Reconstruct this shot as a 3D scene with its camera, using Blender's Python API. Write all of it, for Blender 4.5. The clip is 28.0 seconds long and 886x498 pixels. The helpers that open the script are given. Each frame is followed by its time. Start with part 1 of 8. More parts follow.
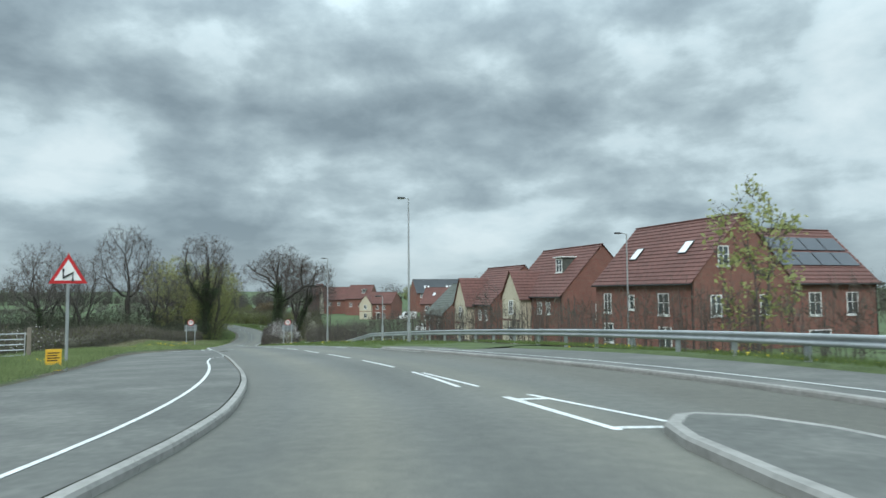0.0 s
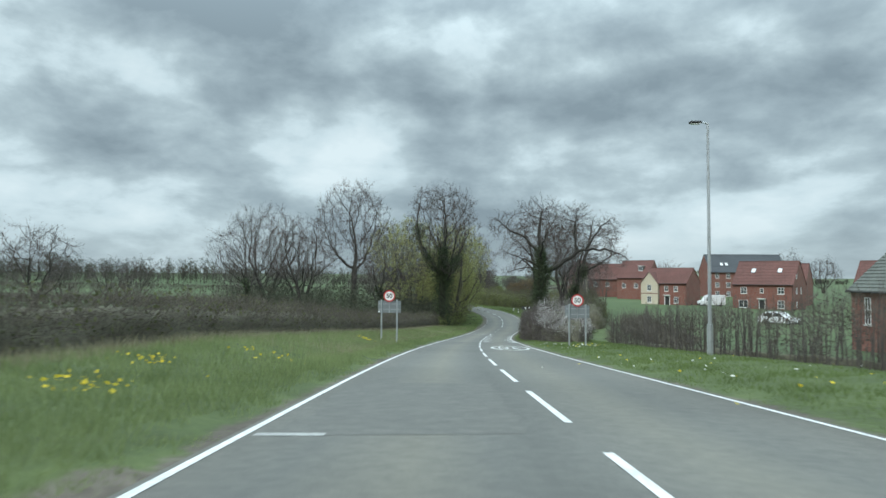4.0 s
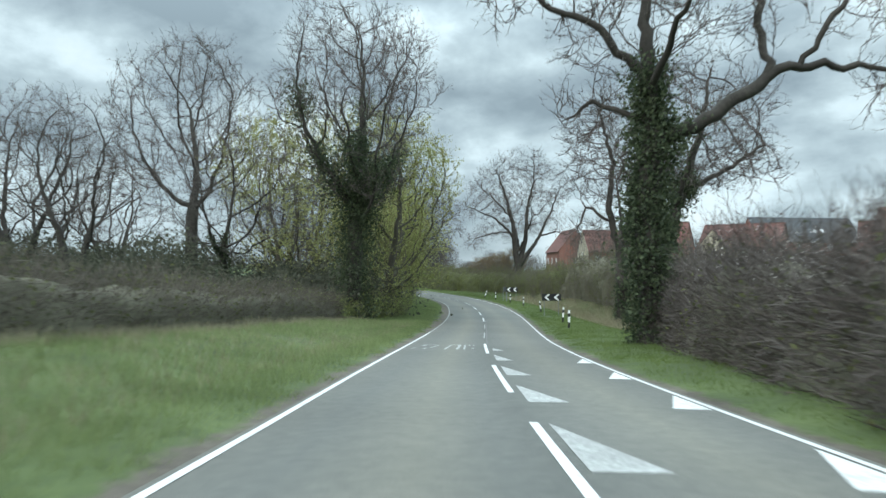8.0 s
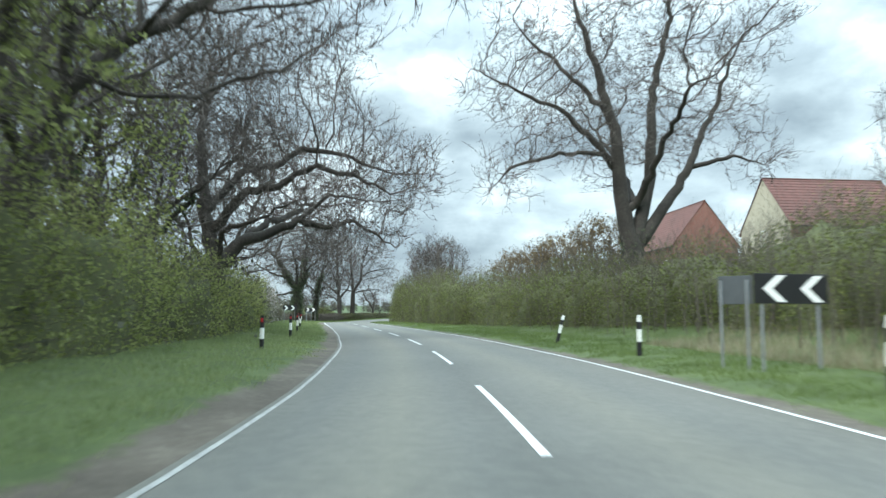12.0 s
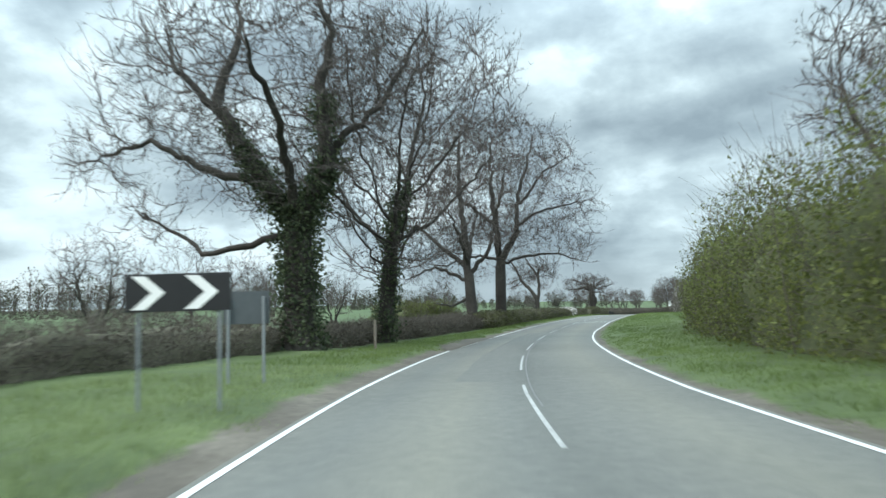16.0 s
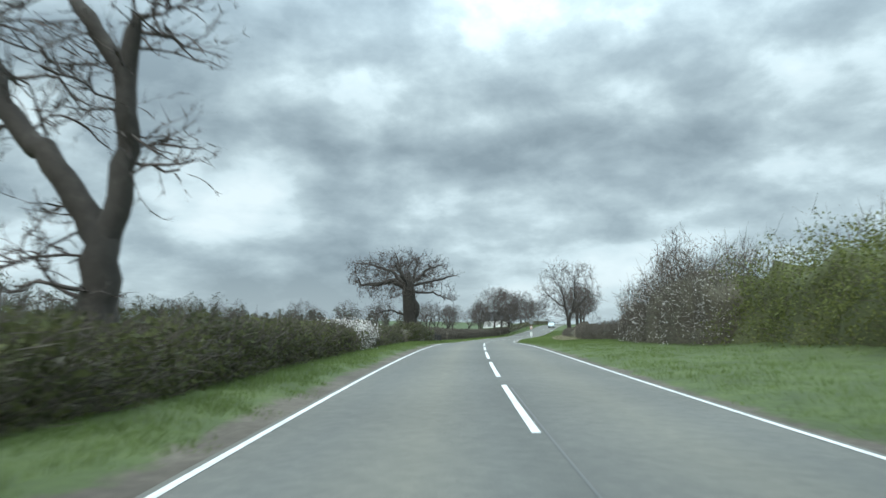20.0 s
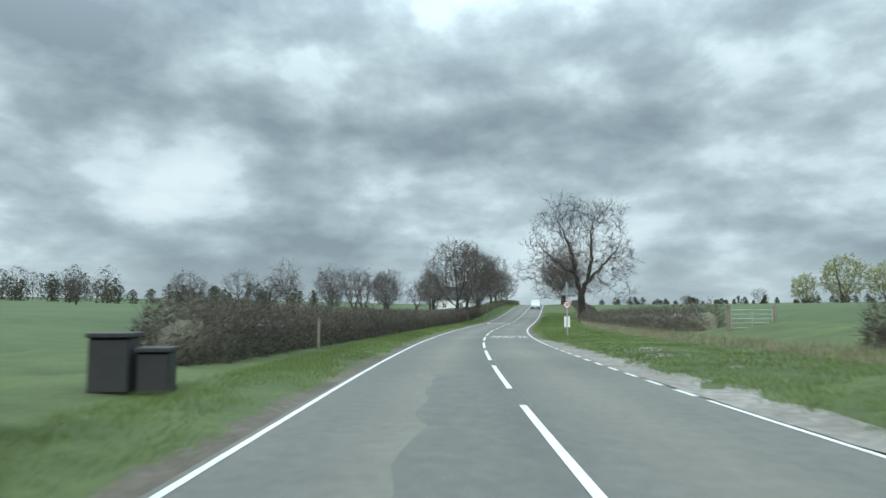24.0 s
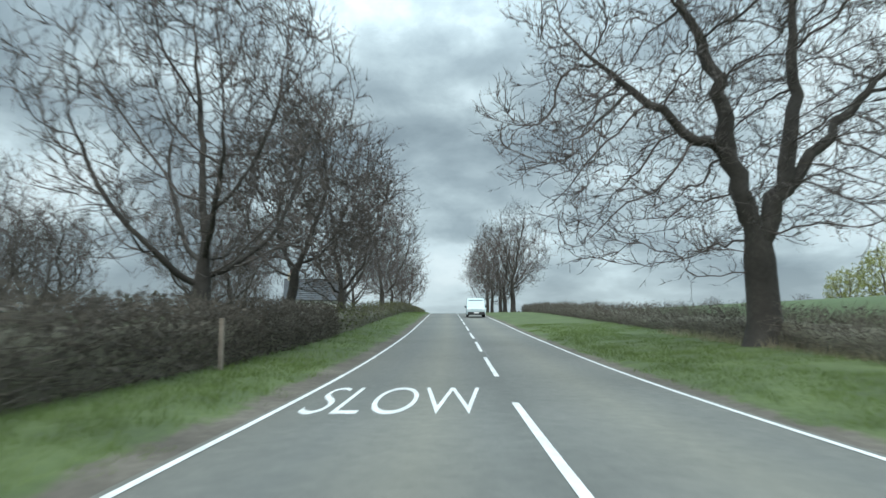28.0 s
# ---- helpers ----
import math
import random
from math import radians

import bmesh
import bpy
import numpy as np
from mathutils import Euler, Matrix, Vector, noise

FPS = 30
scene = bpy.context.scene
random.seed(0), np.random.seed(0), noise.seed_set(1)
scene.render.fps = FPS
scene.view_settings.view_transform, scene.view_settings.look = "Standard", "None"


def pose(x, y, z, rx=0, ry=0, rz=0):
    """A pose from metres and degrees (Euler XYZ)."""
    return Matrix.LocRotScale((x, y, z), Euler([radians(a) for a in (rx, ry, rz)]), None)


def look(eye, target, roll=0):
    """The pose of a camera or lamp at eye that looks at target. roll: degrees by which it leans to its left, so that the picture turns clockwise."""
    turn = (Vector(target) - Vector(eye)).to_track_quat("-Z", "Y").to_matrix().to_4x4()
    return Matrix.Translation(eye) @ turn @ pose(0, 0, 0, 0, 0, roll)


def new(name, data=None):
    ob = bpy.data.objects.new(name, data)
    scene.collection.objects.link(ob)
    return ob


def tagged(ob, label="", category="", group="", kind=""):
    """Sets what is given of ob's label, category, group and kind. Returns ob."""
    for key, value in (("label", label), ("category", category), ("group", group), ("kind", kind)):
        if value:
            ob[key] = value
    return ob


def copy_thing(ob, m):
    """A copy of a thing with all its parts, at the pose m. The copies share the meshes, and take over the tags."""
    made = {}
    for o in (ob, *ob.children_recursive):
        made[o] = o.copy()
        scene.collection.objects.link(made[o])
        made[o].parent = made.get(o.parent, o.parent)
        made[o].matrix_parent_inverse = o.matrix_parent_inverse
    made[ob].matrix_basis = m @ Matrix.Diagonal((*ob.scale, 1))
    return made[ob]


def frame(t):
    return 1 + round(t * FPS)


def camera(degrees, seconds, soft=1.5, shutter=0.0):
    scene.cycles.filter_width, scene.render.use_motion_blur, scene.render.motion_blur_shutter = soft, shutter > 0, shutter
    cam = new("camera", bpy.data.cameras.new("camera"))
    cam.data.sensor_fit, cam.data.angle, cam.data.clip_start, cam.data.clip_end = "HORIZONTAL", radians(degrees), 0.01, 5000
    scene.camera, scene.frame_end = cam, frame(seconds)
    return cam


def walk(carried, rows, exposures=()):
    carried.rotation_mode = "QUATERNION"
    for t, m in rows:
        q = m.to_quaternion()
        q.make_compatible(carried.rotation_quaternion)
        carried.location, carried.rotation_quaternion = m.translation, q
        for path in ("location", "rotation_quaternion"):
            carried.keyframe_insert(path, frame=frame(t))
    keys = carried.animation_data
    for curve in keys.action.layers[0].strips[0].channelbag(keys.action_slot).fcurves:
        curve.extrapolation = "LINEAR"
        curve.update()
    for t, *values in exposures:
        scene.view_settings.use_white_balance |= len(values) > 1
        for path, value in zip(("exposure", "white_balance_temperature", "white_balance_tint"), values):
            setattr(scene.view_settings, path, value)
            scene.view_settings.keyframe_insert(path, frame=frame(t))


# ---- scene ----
cam = camera(66.0, 28.0, soft=1.5, shutter=0.25)
# seconds, x, y, z, tilt, lean, heading
PATH = [
    (0, -0.00, 0.00, -0.00, 93.62, 0.44, 0.00),
    (0.5, -0.24, 5.26, -0.23, 93.52, 0.41, 3.47),
    (1, -0.99, 10.69, -0.47, 93.53, 0.27, 8.31),
    (1.5, -2.27, 16.25, -0.72, 93.49, 0.10, 13.21),
    (2, -4.05, 21.92, -0.99, 93.40, 0.02, 17.27),
    (2.5, -6.14, 27.74, -1.27, 93.29, -0.15, 19.63),
    (3, -8.38, 33.71, -1.61, 92.96, -0.29, 20.54),
    (3.5, -10.68, 39.82, -1.99, 92.53, -0.26, 20.77),
    (4, -13.01, 46.07, -2.41, 92.45, -0.29, 20.55),
    (4.5, -15.37, 52.50, -2.85, 92.38, -0.30, 20.18),
    (5, -17.76, 59.16, -3.33, 92.23, -0.28, 19.96),
    (5.5, -20.20, 66.09, -3.84, 92.00, -0.26, 19.90),
    (6, -22.68, 73.37, -4.38, 92.03, -0.40, 19.42),
    (6.5, -25.18, 81.05, -4.96, 91.91, -0.40, 18.73),
    (7, -27.70, 89.15, -5.57, 91.96, -0.39, 17.85),
    (7.5, -30.28, 97.68, -6.20, 91.98, -0.38, 17.07),
    (8, -32.89, 106.59, -6.86, 91.91, -0.38, 16.30),
    (8.5, -35.45, 115.88, -7.50, 92.25, 0.02, 15.62),
    (9, -37.94, 125.51, -8.12, 92.53, 0.43, 14.62),
    (9.5, -40.33, 135.48, -8.68, 93.01, 0.62, 13.71),
    (10, -42.67, 145.76, -9.17, 93.56, 0.34, 13.14),
    (10.5, -45.09, 156.30, -9.53, 94.18, 0.02, 13.15),
    (11, -47.70, 167.02, -9.79, 94.60, -0.29, 14.02),
    (11.5, -50.61, 177.82, -9.94, 95.19, -0.38, 15.62),
    (12, -53.92, 188.59, -9.98, 95.41, -0.42, 17.68),
    (12.5, -57.65, 199.20, -9.98, 95.55, -0.53, 20.20),
    (13, -61.81, 209.56, -10.01, 95.58, -0.49, 22.92),
    (13.5, -66.38, 219.61, -10.05, 95.22, -0.62, 25.69),
    (14, -71.29, 229.29, -10.03, 96.31, -0.28, 28.19),
    (14.5, -76.42, 238.63, -9.97, 96.48, 0.03, 30.00),
    (15, -81.64, 247.68, -9.91, 96.05, 0.29, 30.97),
    (15.5, -86.75, 256.55, -9.91, 95.38, 0.67, 30.87),
    (16, -91.58, 265.36, -9.96, 95.23, 1.66, 28.86),
    (16.5, -95.95, 274.22, -10.04, 95.18, 1.98, 25.98),
    (17, -99.80, 283.19, -10.14, 95.23, 1.68, 22.86),
    (17.5, -103.21, 292.26, -10.25, 95.33, 0.98, 20.09),
    (18, -106.21, 301.39, -10.35, 95.33, 0.25, 17.85),
    (18.5, -108.85, 310.54, -10.39, 95.72, 0.04, 15.97),
    (19, -111.17, 319.62, -10.35, 96.22, 0.10, 14.24),
    (19.5, -113.23, 328.58, -10.28, 96.51, 0.11, 12.81),
    (20, -115.09, 337.40, -10.20, 96.52, 0.07, 11.79),
    (20.5, -116.79, 346.08, -10.11, 96.53, 0.05, 10.89),
    (21, -118.35, 354.68, -10.04, 96.57, 0.02, 10.19),
    (21.5, -119.80, 363.25, -9.99, 96.22, -0.01, 9.48),
    (22, -121.18, 371.88, -10.02, 95.74, -0.07, 8.86),
    (22.5, -122.52, 380.61, -10.10, 95.32, -0.12, 8.32),
    (23, -123.83, 389.51, -10.23, 95.00, -0.02, 8.38),
    (23.5, -125.12, 398.61, -10.39, 95.00, 0.00, 8.15),
    (24, -126.38, 407.93, -10.55, 95.02, -0.00, 7.58),
    (24.5, -127.58, 417.49, -10.71, 95.07, -0.00, 6.81),
    (25, -128.67, 427.29, -10.87, 95.23, 0.04, 6.15),
    (25.5, -129.62, 437.28, -11.02, 95.33, 0.13, 5.01),
    (26, -130.37, 447.44, -11.10, 95.54, 0.15, 3.83),
    (26.5, -130.87, 457.69, -11.17, 95.69, 0.11, 2.39),
    (27, -131.11, 467.99, -11.24, 95.74, 0.07, 1.04),
    (27.5, -131.12, 478.27, -11.26, 95.95, -0.01, -0.21),
    (28, -130.91, 488.50, -11.26, 96.25, -0.03, -1.15),
]
walk(cam, [(r[0], pose(*r[1:])) for r in PATH],
     exposures=[(0, -0.04), (3, 0.0), (7, 0.2), (9, 0.54), (10, 0.78), (12, 0.78), (13, 0.66), (15.5, 0.44), (17, 0.45), (19, 0.36), (20, 0.17), (22, 0.06), (26, 0.04), (28, 0.08)])


# ---- world: broken grey overcast over a Nishita sky ----
SUN_EL, SUN_AZ = radians(40), radians(200)
world = bpy.data.worlds.new("overcast_sky")
scene.world = world
world.use_nodes = True
wn, wl = world.node_tree.nodes, world.node_tree.links
wn.clear()


def wnode(kind, **inputs):
    n = wn.new(kind)
    for k, v in inputs.items():
        n.inputs[k.replace("_", " ")].default_value = v
    return n


def wmath(op, a, b=None, clamp=False):
    n = wn.new("ShaderNodeMath")
    n.operation, n.use_clamp = op, clamp
    for i, v in enumerate((a, b)):
        if v is None:
            continue
        if isinstance(v, (int, float)):
            n.inputs[i].default_value = v
        else:
            wl.new(v, n.inputs[i])
    return n.outputs[0]


co = wn.new("ShaderNodeTexCoord").outputs["Generated"]
sep = wn.new("ShaderNodeSeparateXYZ")
wl.new(co, sep.inputs[0])
comb = wn.new("ShaderNodeCombineXYZ")
wl.new(sep.outputs[0], comb.inputs[0])
wl.new(sep.outputs[1], comb.inputs[1])
wl.new(wmath("MULTIPLY", wmath("POWER", wmath("MAXIMUM", sep.outputs[2], 0.0), 0.75), 1.75), comb.inputs[2])
big = wnode("ShaderNodeTexNoise", Scale=2.7, Detail=3.0, Roughness=0.5, Distortion=0.12)
fine = wnode("ShaderNodeTexNoise", Scale=7.0, Detail=7.0, Roughness=0.55, Distortion=0.12)
for n in (big, fine):
    wl.new(comb.outputs[0], n.inputs["Vector"])
mixv = wmath("ADD", wmath("MULTIPLY", big.outputs[0], 0.62), wmath("MULTIPLY", fine.outputs[0], 0.38))
ramp = wn.new("ShaderNodeValToRGB")
wl.new(mixv, ramp.inputs[0])
els = ramp.color_ramp.elements
els[0].position, els[0].color = 0.375, (0.749, 0.894, 0.946, 1)
els[1].position, els[1].color = 0.60, (0.248, 0.330, 0.380, 1)
for at, col in ((0.445, (0.616, 0.770, 0.831, 1)), (0.485, (0.462, 0.589, 0.643, 1)), (0.535, (0.347, 0.451, 0.506, 1))):
    e = els.new(at)
    e.color = col
# paler clear strip low over the horizon
low = wn.new("ShaderNodeMapRange")
low.interpolation_type = "SMOOTHSTEP"
wl.new(sep.outputs[2], low.inputs[0])
low.inputs[1].default_value, low.inputs[2].default_value = 0.01, 0.10
low.inputs[3].default_value, low.inputs[4].default_value = 0.4, 0.0
lowcol = wn.new("ShaderNodeMixRGB")
wl.new(low.outputs[0], lowcol.inputs[0])
wl.new(ramp.outputs[0], lowcol.inputs[1])
lowcol.inputs[2].default_value = (0.45, 0.56, 0.60, 1)
sky = wn.new("ShaderNodeTexSky")
sky.sky_type, sky.sun_disc, sky.sun_elevation, sky.sun_rotation = "NISHITA", False, SUN_EL, SUN_AZ
bg_sky = wn.new("ShaderNodeBackground")
bg_sky.inputs[1].default_value = 0.05
wl.new(sky.outputs[0], bg_sky.inputs[0])
bg_cloud = wn.new("ShaderNodeBackground")
# an overcast sky brightens towards the zenith
zen = wn.new("ShaderNodeMapRange")
zen.interpolation_type = "SMOOTHSTEP"
wl.new(sep.outputs[2], zen.inputs[0])
zen.inputs[1].default_value, zen.inputs[2].default_value = 0.27, 0.9
zen.inputs[3].default_value, zen.inputs[4].default_value = 1.0, 4.7
wl.new(zen.outputs[0], bg_cloud.inputs[1])
wl.new(lowcol.outputs[0], bg_cloud.inputs[0])
both = wn.new("ShaderNodeMixShader")
both.inputs[0].default_value = 0.94
wl.new(bg_sky.outputs[0], both.inputs[1])
wl.new(bg_cloud.outputs[0], both.inputs[2])
wout = wn.new("ShaderNodeOutputWorld")
wl.new(both.outputs[0], wout.inputs[0])

sun = new("sun", bpy.data.lights.new("sun", "SUN"))
sun.data.energy, sun.data.angle, sun.data.color = 1.75, radians(25), (1.0, 0.97, 0.92)
sun.matrix_world = look((0, 0, 0), (-math.sin(SUN_AZ) * math.cos(SUN_EL), -math.cos(SUN_AZ) * math.cos(SUN_EL), -math.sin(SUN_EL)))
scene.view_settings.exposure = 0.0


# ---- materials ----
MATS = {}


def material(name, ramp, rough=0.85, scale=8.0, big=0.6, bump=0.3, metal=0.0, spec=0.4, vary=0.0, island=0.0, coords="Object"):
    """A surface of grain and larger stains: ramp is two to four colours from dark to light."""
    m = bpy.data.materials.new(name)
    m.use_nodes = True
    N, L = m.node_tree.nodes, m.node_tree.links
    b = N["Principled BSDF"]
    tc = N.new("ShaderNodeTexCoord")
    n1 = N.new("ShaderNodeTexNoise")
    n1.inputs["Scale"].default_value, n1.inputs["Detail"].default_value = scale, 6
    n2 = N.new("ShaderNodeTexNoise")
    n2.inputs["Scale"].default_value, n2.inputs["Detail"].default_value = scale * 0.09, 4
    for n in (n1, n2):
        L.new(tc.outputs[coords], n.inputs["Vector"])
    mix = N.new("ShaderNodeMix")
    mix.inputs[0].default_value = big
    L.new(n1.outputs[0], mix.inputs[2])
    L.new(n2.outputs[0], mix.inputs[3])
    val = mix.outputs[0]
    for amount, node, sock in ((vary, "ShaderNodeObjectInfo", "Random"), (island, "ShaderNodeNewGeometry", "Random Per Island")):
        if amount:
            o = N.new(node)
            k = N.new("ShaderNodeMath")
            k.operation = "MULTIPLY_ADD"
            L.new(o.outputs[sock], k.inputs[0])
            k.inputs[1].default_value, k.inputs[2].default_value = amount, -amount / 2
            a = N.new("ShaderNodeMath")
            L.new(val, a.inputs[0])
            L.new(k.outputs[0], a.inputs[1])
            val = a.outputs[0]
    r = N.new("ShaderNodeValToRGB")
    L.new(val, r.inputs[0])
    els = r.color_ramp.elements
    els[0].position, els[1].position = 0.3, 0.7
    els[0].color, els[1].color = (*ramp[0], 1), (*ramp[-1], 1)
    for i, c in enumerate(ramp[1:-1]):
        e = els.new(0.3 + 0.4 * (i + 1) / (len(ramp) - 1))
        e.color = (*c, 1)
    L.new(r.outputs[0], b.inputs["Base Color"])
    b.inputs["Roughness"].default_value, b.inputs["Metallic"].default_value = rough, metal
    b.inputs["Specular IOR Level"].default_value = spec
    if bump:
        bp = N.new("ShaderNodeBump")
        bp.inputs["Strength"].default_value, bp.inputs["Distance"].default_value = bump, 0.02
        L.new(n1.outputs[0], bp.inputs["Height"])
        L.new(bp.outputs[0], b.inputs["Normal"])
    MATS[name] = m
    return m


def leafy(name, ramp, trans=0.45, island=0.5):
    """Small leaves or blades, each its own tint, letting some light through."""
    m = material(name, ramp, rough=0.7, scale=0.6, big=0.5, bump=0, spec=0.25, island=island)
    N, L = m.node_tree.nodes, m.node_tree.links
    b, out = N["Principled BSDF"], N["Material Output"]
    t = N.new("ShaderNodeBsdfTranslucent")
    mx = N.new("ShaderNodeMixShader")
    mx.inputs[0].default_value = trans
    L.new(b.inputs["Base Color"].links[0].from_socket, t.inputs["Color"])
    L.new(b.outputs[0], mx.inputs[1])
    L.new(t.outputs[0], mx.inputs[2])
    L.new(mx.outputs[0], out.inputs["Surface"])
    return m


asphalt = material("asphalt", [(0.078, 0.080, 0.073), (0.105, 0.106, 0.096), (0.142, 0.141, 0.125)], rough=0.78, scale=60, big=0.45, bump=0.35)
asphalt_old = material("asphalt_worn", [(0.062, 0.064, 0.060), (0.098, 0.10, 0.093), (0.155, 0.155, 0.142)], rough=0.88, scale=7, big=0.6, bump=0.3)
paint = material("road_paint", [(0.34, 0.35, 0.34), (0.56, 0.57, 0.56), (0.68, 0.69, 0.68)], rough=0.6, scale=14, big=0.3, bump=0.1)
paint_worn = material("worn_road_paint", [(0.17, 0.175, 0.17), (0.28, 0.285, 0.275), (0.46, 0.47, 0.455)], rough=0.7, scale=16, big=0.3, bump=0.1)
def wheel_tracks(m):
    """Paler polished streaks along the lanes, broken up by stains."""
    N, L = m.node_tree.nodes, m.node_tree.links
    b = N["Principled BSDF"]
    at = N.new("ShaderNodeAttribute")
    at.attribute_name = "across"
    src = b.inputs["Base Color"].links[0].from_socket
    cv = N.new("ShaderNodeValToRGB")
    mr = N.new("ShaderNodeMapRange")
    L.new(at.outputs["Fac"], mr.inputs[0])
    mr.inputs[1].default_value, mr.inputs[2].default_value = -3.0, 5.0
    L.new(mr.outputs[0], cv.inputs[0])
    e = cv.color_ramp.elements
    e[0].position, e[0].color = 0.0, (0.86, 0.83, 0.78, 1)
    e[1].position, e[1].color = 1.0, (0.88, 0.85, 0.80, 1)
    for p, c in ((0.10, (0.98, 0.97, 0.95)), (0.20, (0.95, 0.96, 0.97)), (0.335, (1.26, 1.22, 1.13)), (0.43, (0.96, 0.97, 0.98)), (0.49, (0.82, 0.83, 0.84)), (0.56, (0.98, 0.98, 0.98)), (0.69, (1.22, 1.19, 1.11)), (0.80, (0.97, 0.98, 0.98)), (0.90, (1.03, 1.02, 1.0))):
        k = e.new(p)
        k.color = (*c, 1)
    tc = N.new("ShaderNodeTexCoord")
    ns = N.new("ShaderNodeTexNoise")
    ns.inputs["Scale"].default_value, ns.inputs["Detail"].default_value = 0.16, 5
    L.new(tc.outputs["Object"], ns.inputs["Vector"])
    st = N.new("ShaderNodeMapRange")
    L.new(ns.outputs[0], st.inputs[0])
    st.inputs[1].default_value, st.inputs[2].default_value, st.inputs[3].default_value, st.inputs[4].default_value = 0.3, 0.7, 0.86, 1.14
    m1 = N.new("ShaderNodeVectorMath")
    m1.operation = "MULTIPLY"
    L.new(src, m1.inputs[0])
    L.new(cv.outputs[0], m1.inputs[1])
    m2 = N.new("ShaderNodeVectorMath")
    m2.operation = "SCALE"
    L.new(m1.outputs[0], m2.inputs[0])
    L.new(st.outputs[0], m2.inputs["Scale"])
    L.new(m2.outputs[0], b.inputs["Base Color"])


wheel_tracks(asphalt)
asphalt_patch = material("patched_asphalt", [(0.076, 0.078, 0.072), (0.100, 0.101, 0.092), (0.135, 0.134, 0.120)], rough=0.8, scale=40, big=0.5, bump=0.35)
concrete = material("kerb_concrete", [(0.16, 0.158, 0.148), (0.24, 0.236, 0.222), (0.32, 0.312, 0.295)], rough=0.9, scale=10, big=0.5)
tar = material("tar_seam", [(0.075, 0.077, 0.076), (0.11, 0.113, 0.11)], rough=0.6, scale=12)
soil = material("bare_soil", [(0.045, 0.038, 0.030), (0.085, 0.073, 0.058), (0.15, 0.132, 0.108)], rough=0.95, scale=7, bump=0.8)
turf = material("verge_turf", [(0.032, 0.046, 0.016), (0.056, 0.080, 0.025), (0.090, 0.118, 0.040)], rough=0.95, scale=24, big=0.4, bump=0.8)
field = material("field_grass", [(0.036, 0.058, 0.022), (0.055, 0.085, 0.031), (0.08, 0.108, 0.044)], rough=0.95, scale=0.6, bump=0.4)
blade = leafy("grass_blade", [(0.082, 0.116, 0.038), (0.126, 0.178, 0.054), (0.176, 0.232, 0.080)], island=0.3)
blade_pale = leafy("pale_grass_blade", [(0.118, 0.156, 0.066), (0.184, 0.234, 0.097), (0.27, 0.318, 0.15)], island=0.35)
blade_dry = leafy("dry_grass_blade", [(0.16, 0.14, 0.085), (0.26, 0.235, 0.155), (0.36, 0.33, 0.235)])
bark = material("bark", [(0.023, 0.021, 0.018), (0.041, 0.037, 0.032), (0.072, 0.065, 0.056)], rough=0.95, scale=6, bump=0.9)
bark_pale = material("pale_bark", [(0.06, 0.054, 0.045), (0.095, 0.086, 0.07), (0.135, 0.123, 0.10)], rough=0.95, scale=6, bump=0.8)
twig = material("twig_bark", [(0.054, 0.047, 0.043), (0.083, 0.072, 0.066), (0.120, 0.105, 0.095)], rough=0.95, scale=2, bump=0, island=0.2)
twig_willow = material("willow_twig", [(0.13, 0.12, 0.05), (0.19, 0.18, 0.075), (0.25, 0.23, 0.10)], rough=0.9, scale=2, bump=0, island=0.2)
ivy = leafy("ivy_leaf", [(0.040, 0.054, 0.032), (0.064, 0.084, 0.046), (0.100, 0.128, 0.068)])
willow = leafy("spring_leaf", [(0.23, 0.25, 0.085), (0.33, 0.35, 0.13), (0.43, 0.45, 0.20)], 0.55)
hedge_leaf = leafy("hedge_leaf", [(0.055, 0.06, 0.028), (0.085, 0.095, 0.04), (0.13, 0.14, 0.058)])
hedge_brown = leafy("hedge_twig", [(0.068, 0.059, 0.050), (0.106, 0.093, 0.077), (0.158, 0.140, 0.114)])
hedge_core = material("hedge_tangle", [(0.052, 0.049, 0.035), (0.098, 0.093, 0.065), (0.155, 0.146, 0.10)], rough=1, scale=9, big=0.35, bump=1.0)
green_core = material("leafy_tangle", [(0.042, 0.048, 0.022), (0.075, 0.085, 0.036), (0.125, 0.138, 0.058)], rough=1, scale=9, big=0.35, bump=1.0)
scrub_leaf = leafy("scrub_leaf", [(0.072, 0.085, 0.028), (0.115, 0.135, 0.040), (0.175, 0.195, 0.064)])
wood_leaf = leafy("wood_leaf", [(0.15, 0.175, 0.06), (0.23, 0.265, 0.09), (0.32, 0.35, 0.14)], 0.55)
blossom = leafy("blossom", [(0.60, 0.56, 0.54), (0.74, 0.71, 0.69), (0.84, 0.82, 0.80)])
bud_brown = leafy("russet_bud", [(0.12, 0.085, 0.045), (0.18, 0.13, 0.065), (0.25, 0.19, 0.095)])
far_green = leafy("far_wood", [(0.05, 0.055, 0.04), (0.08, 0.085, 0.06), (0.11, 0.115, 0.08)])

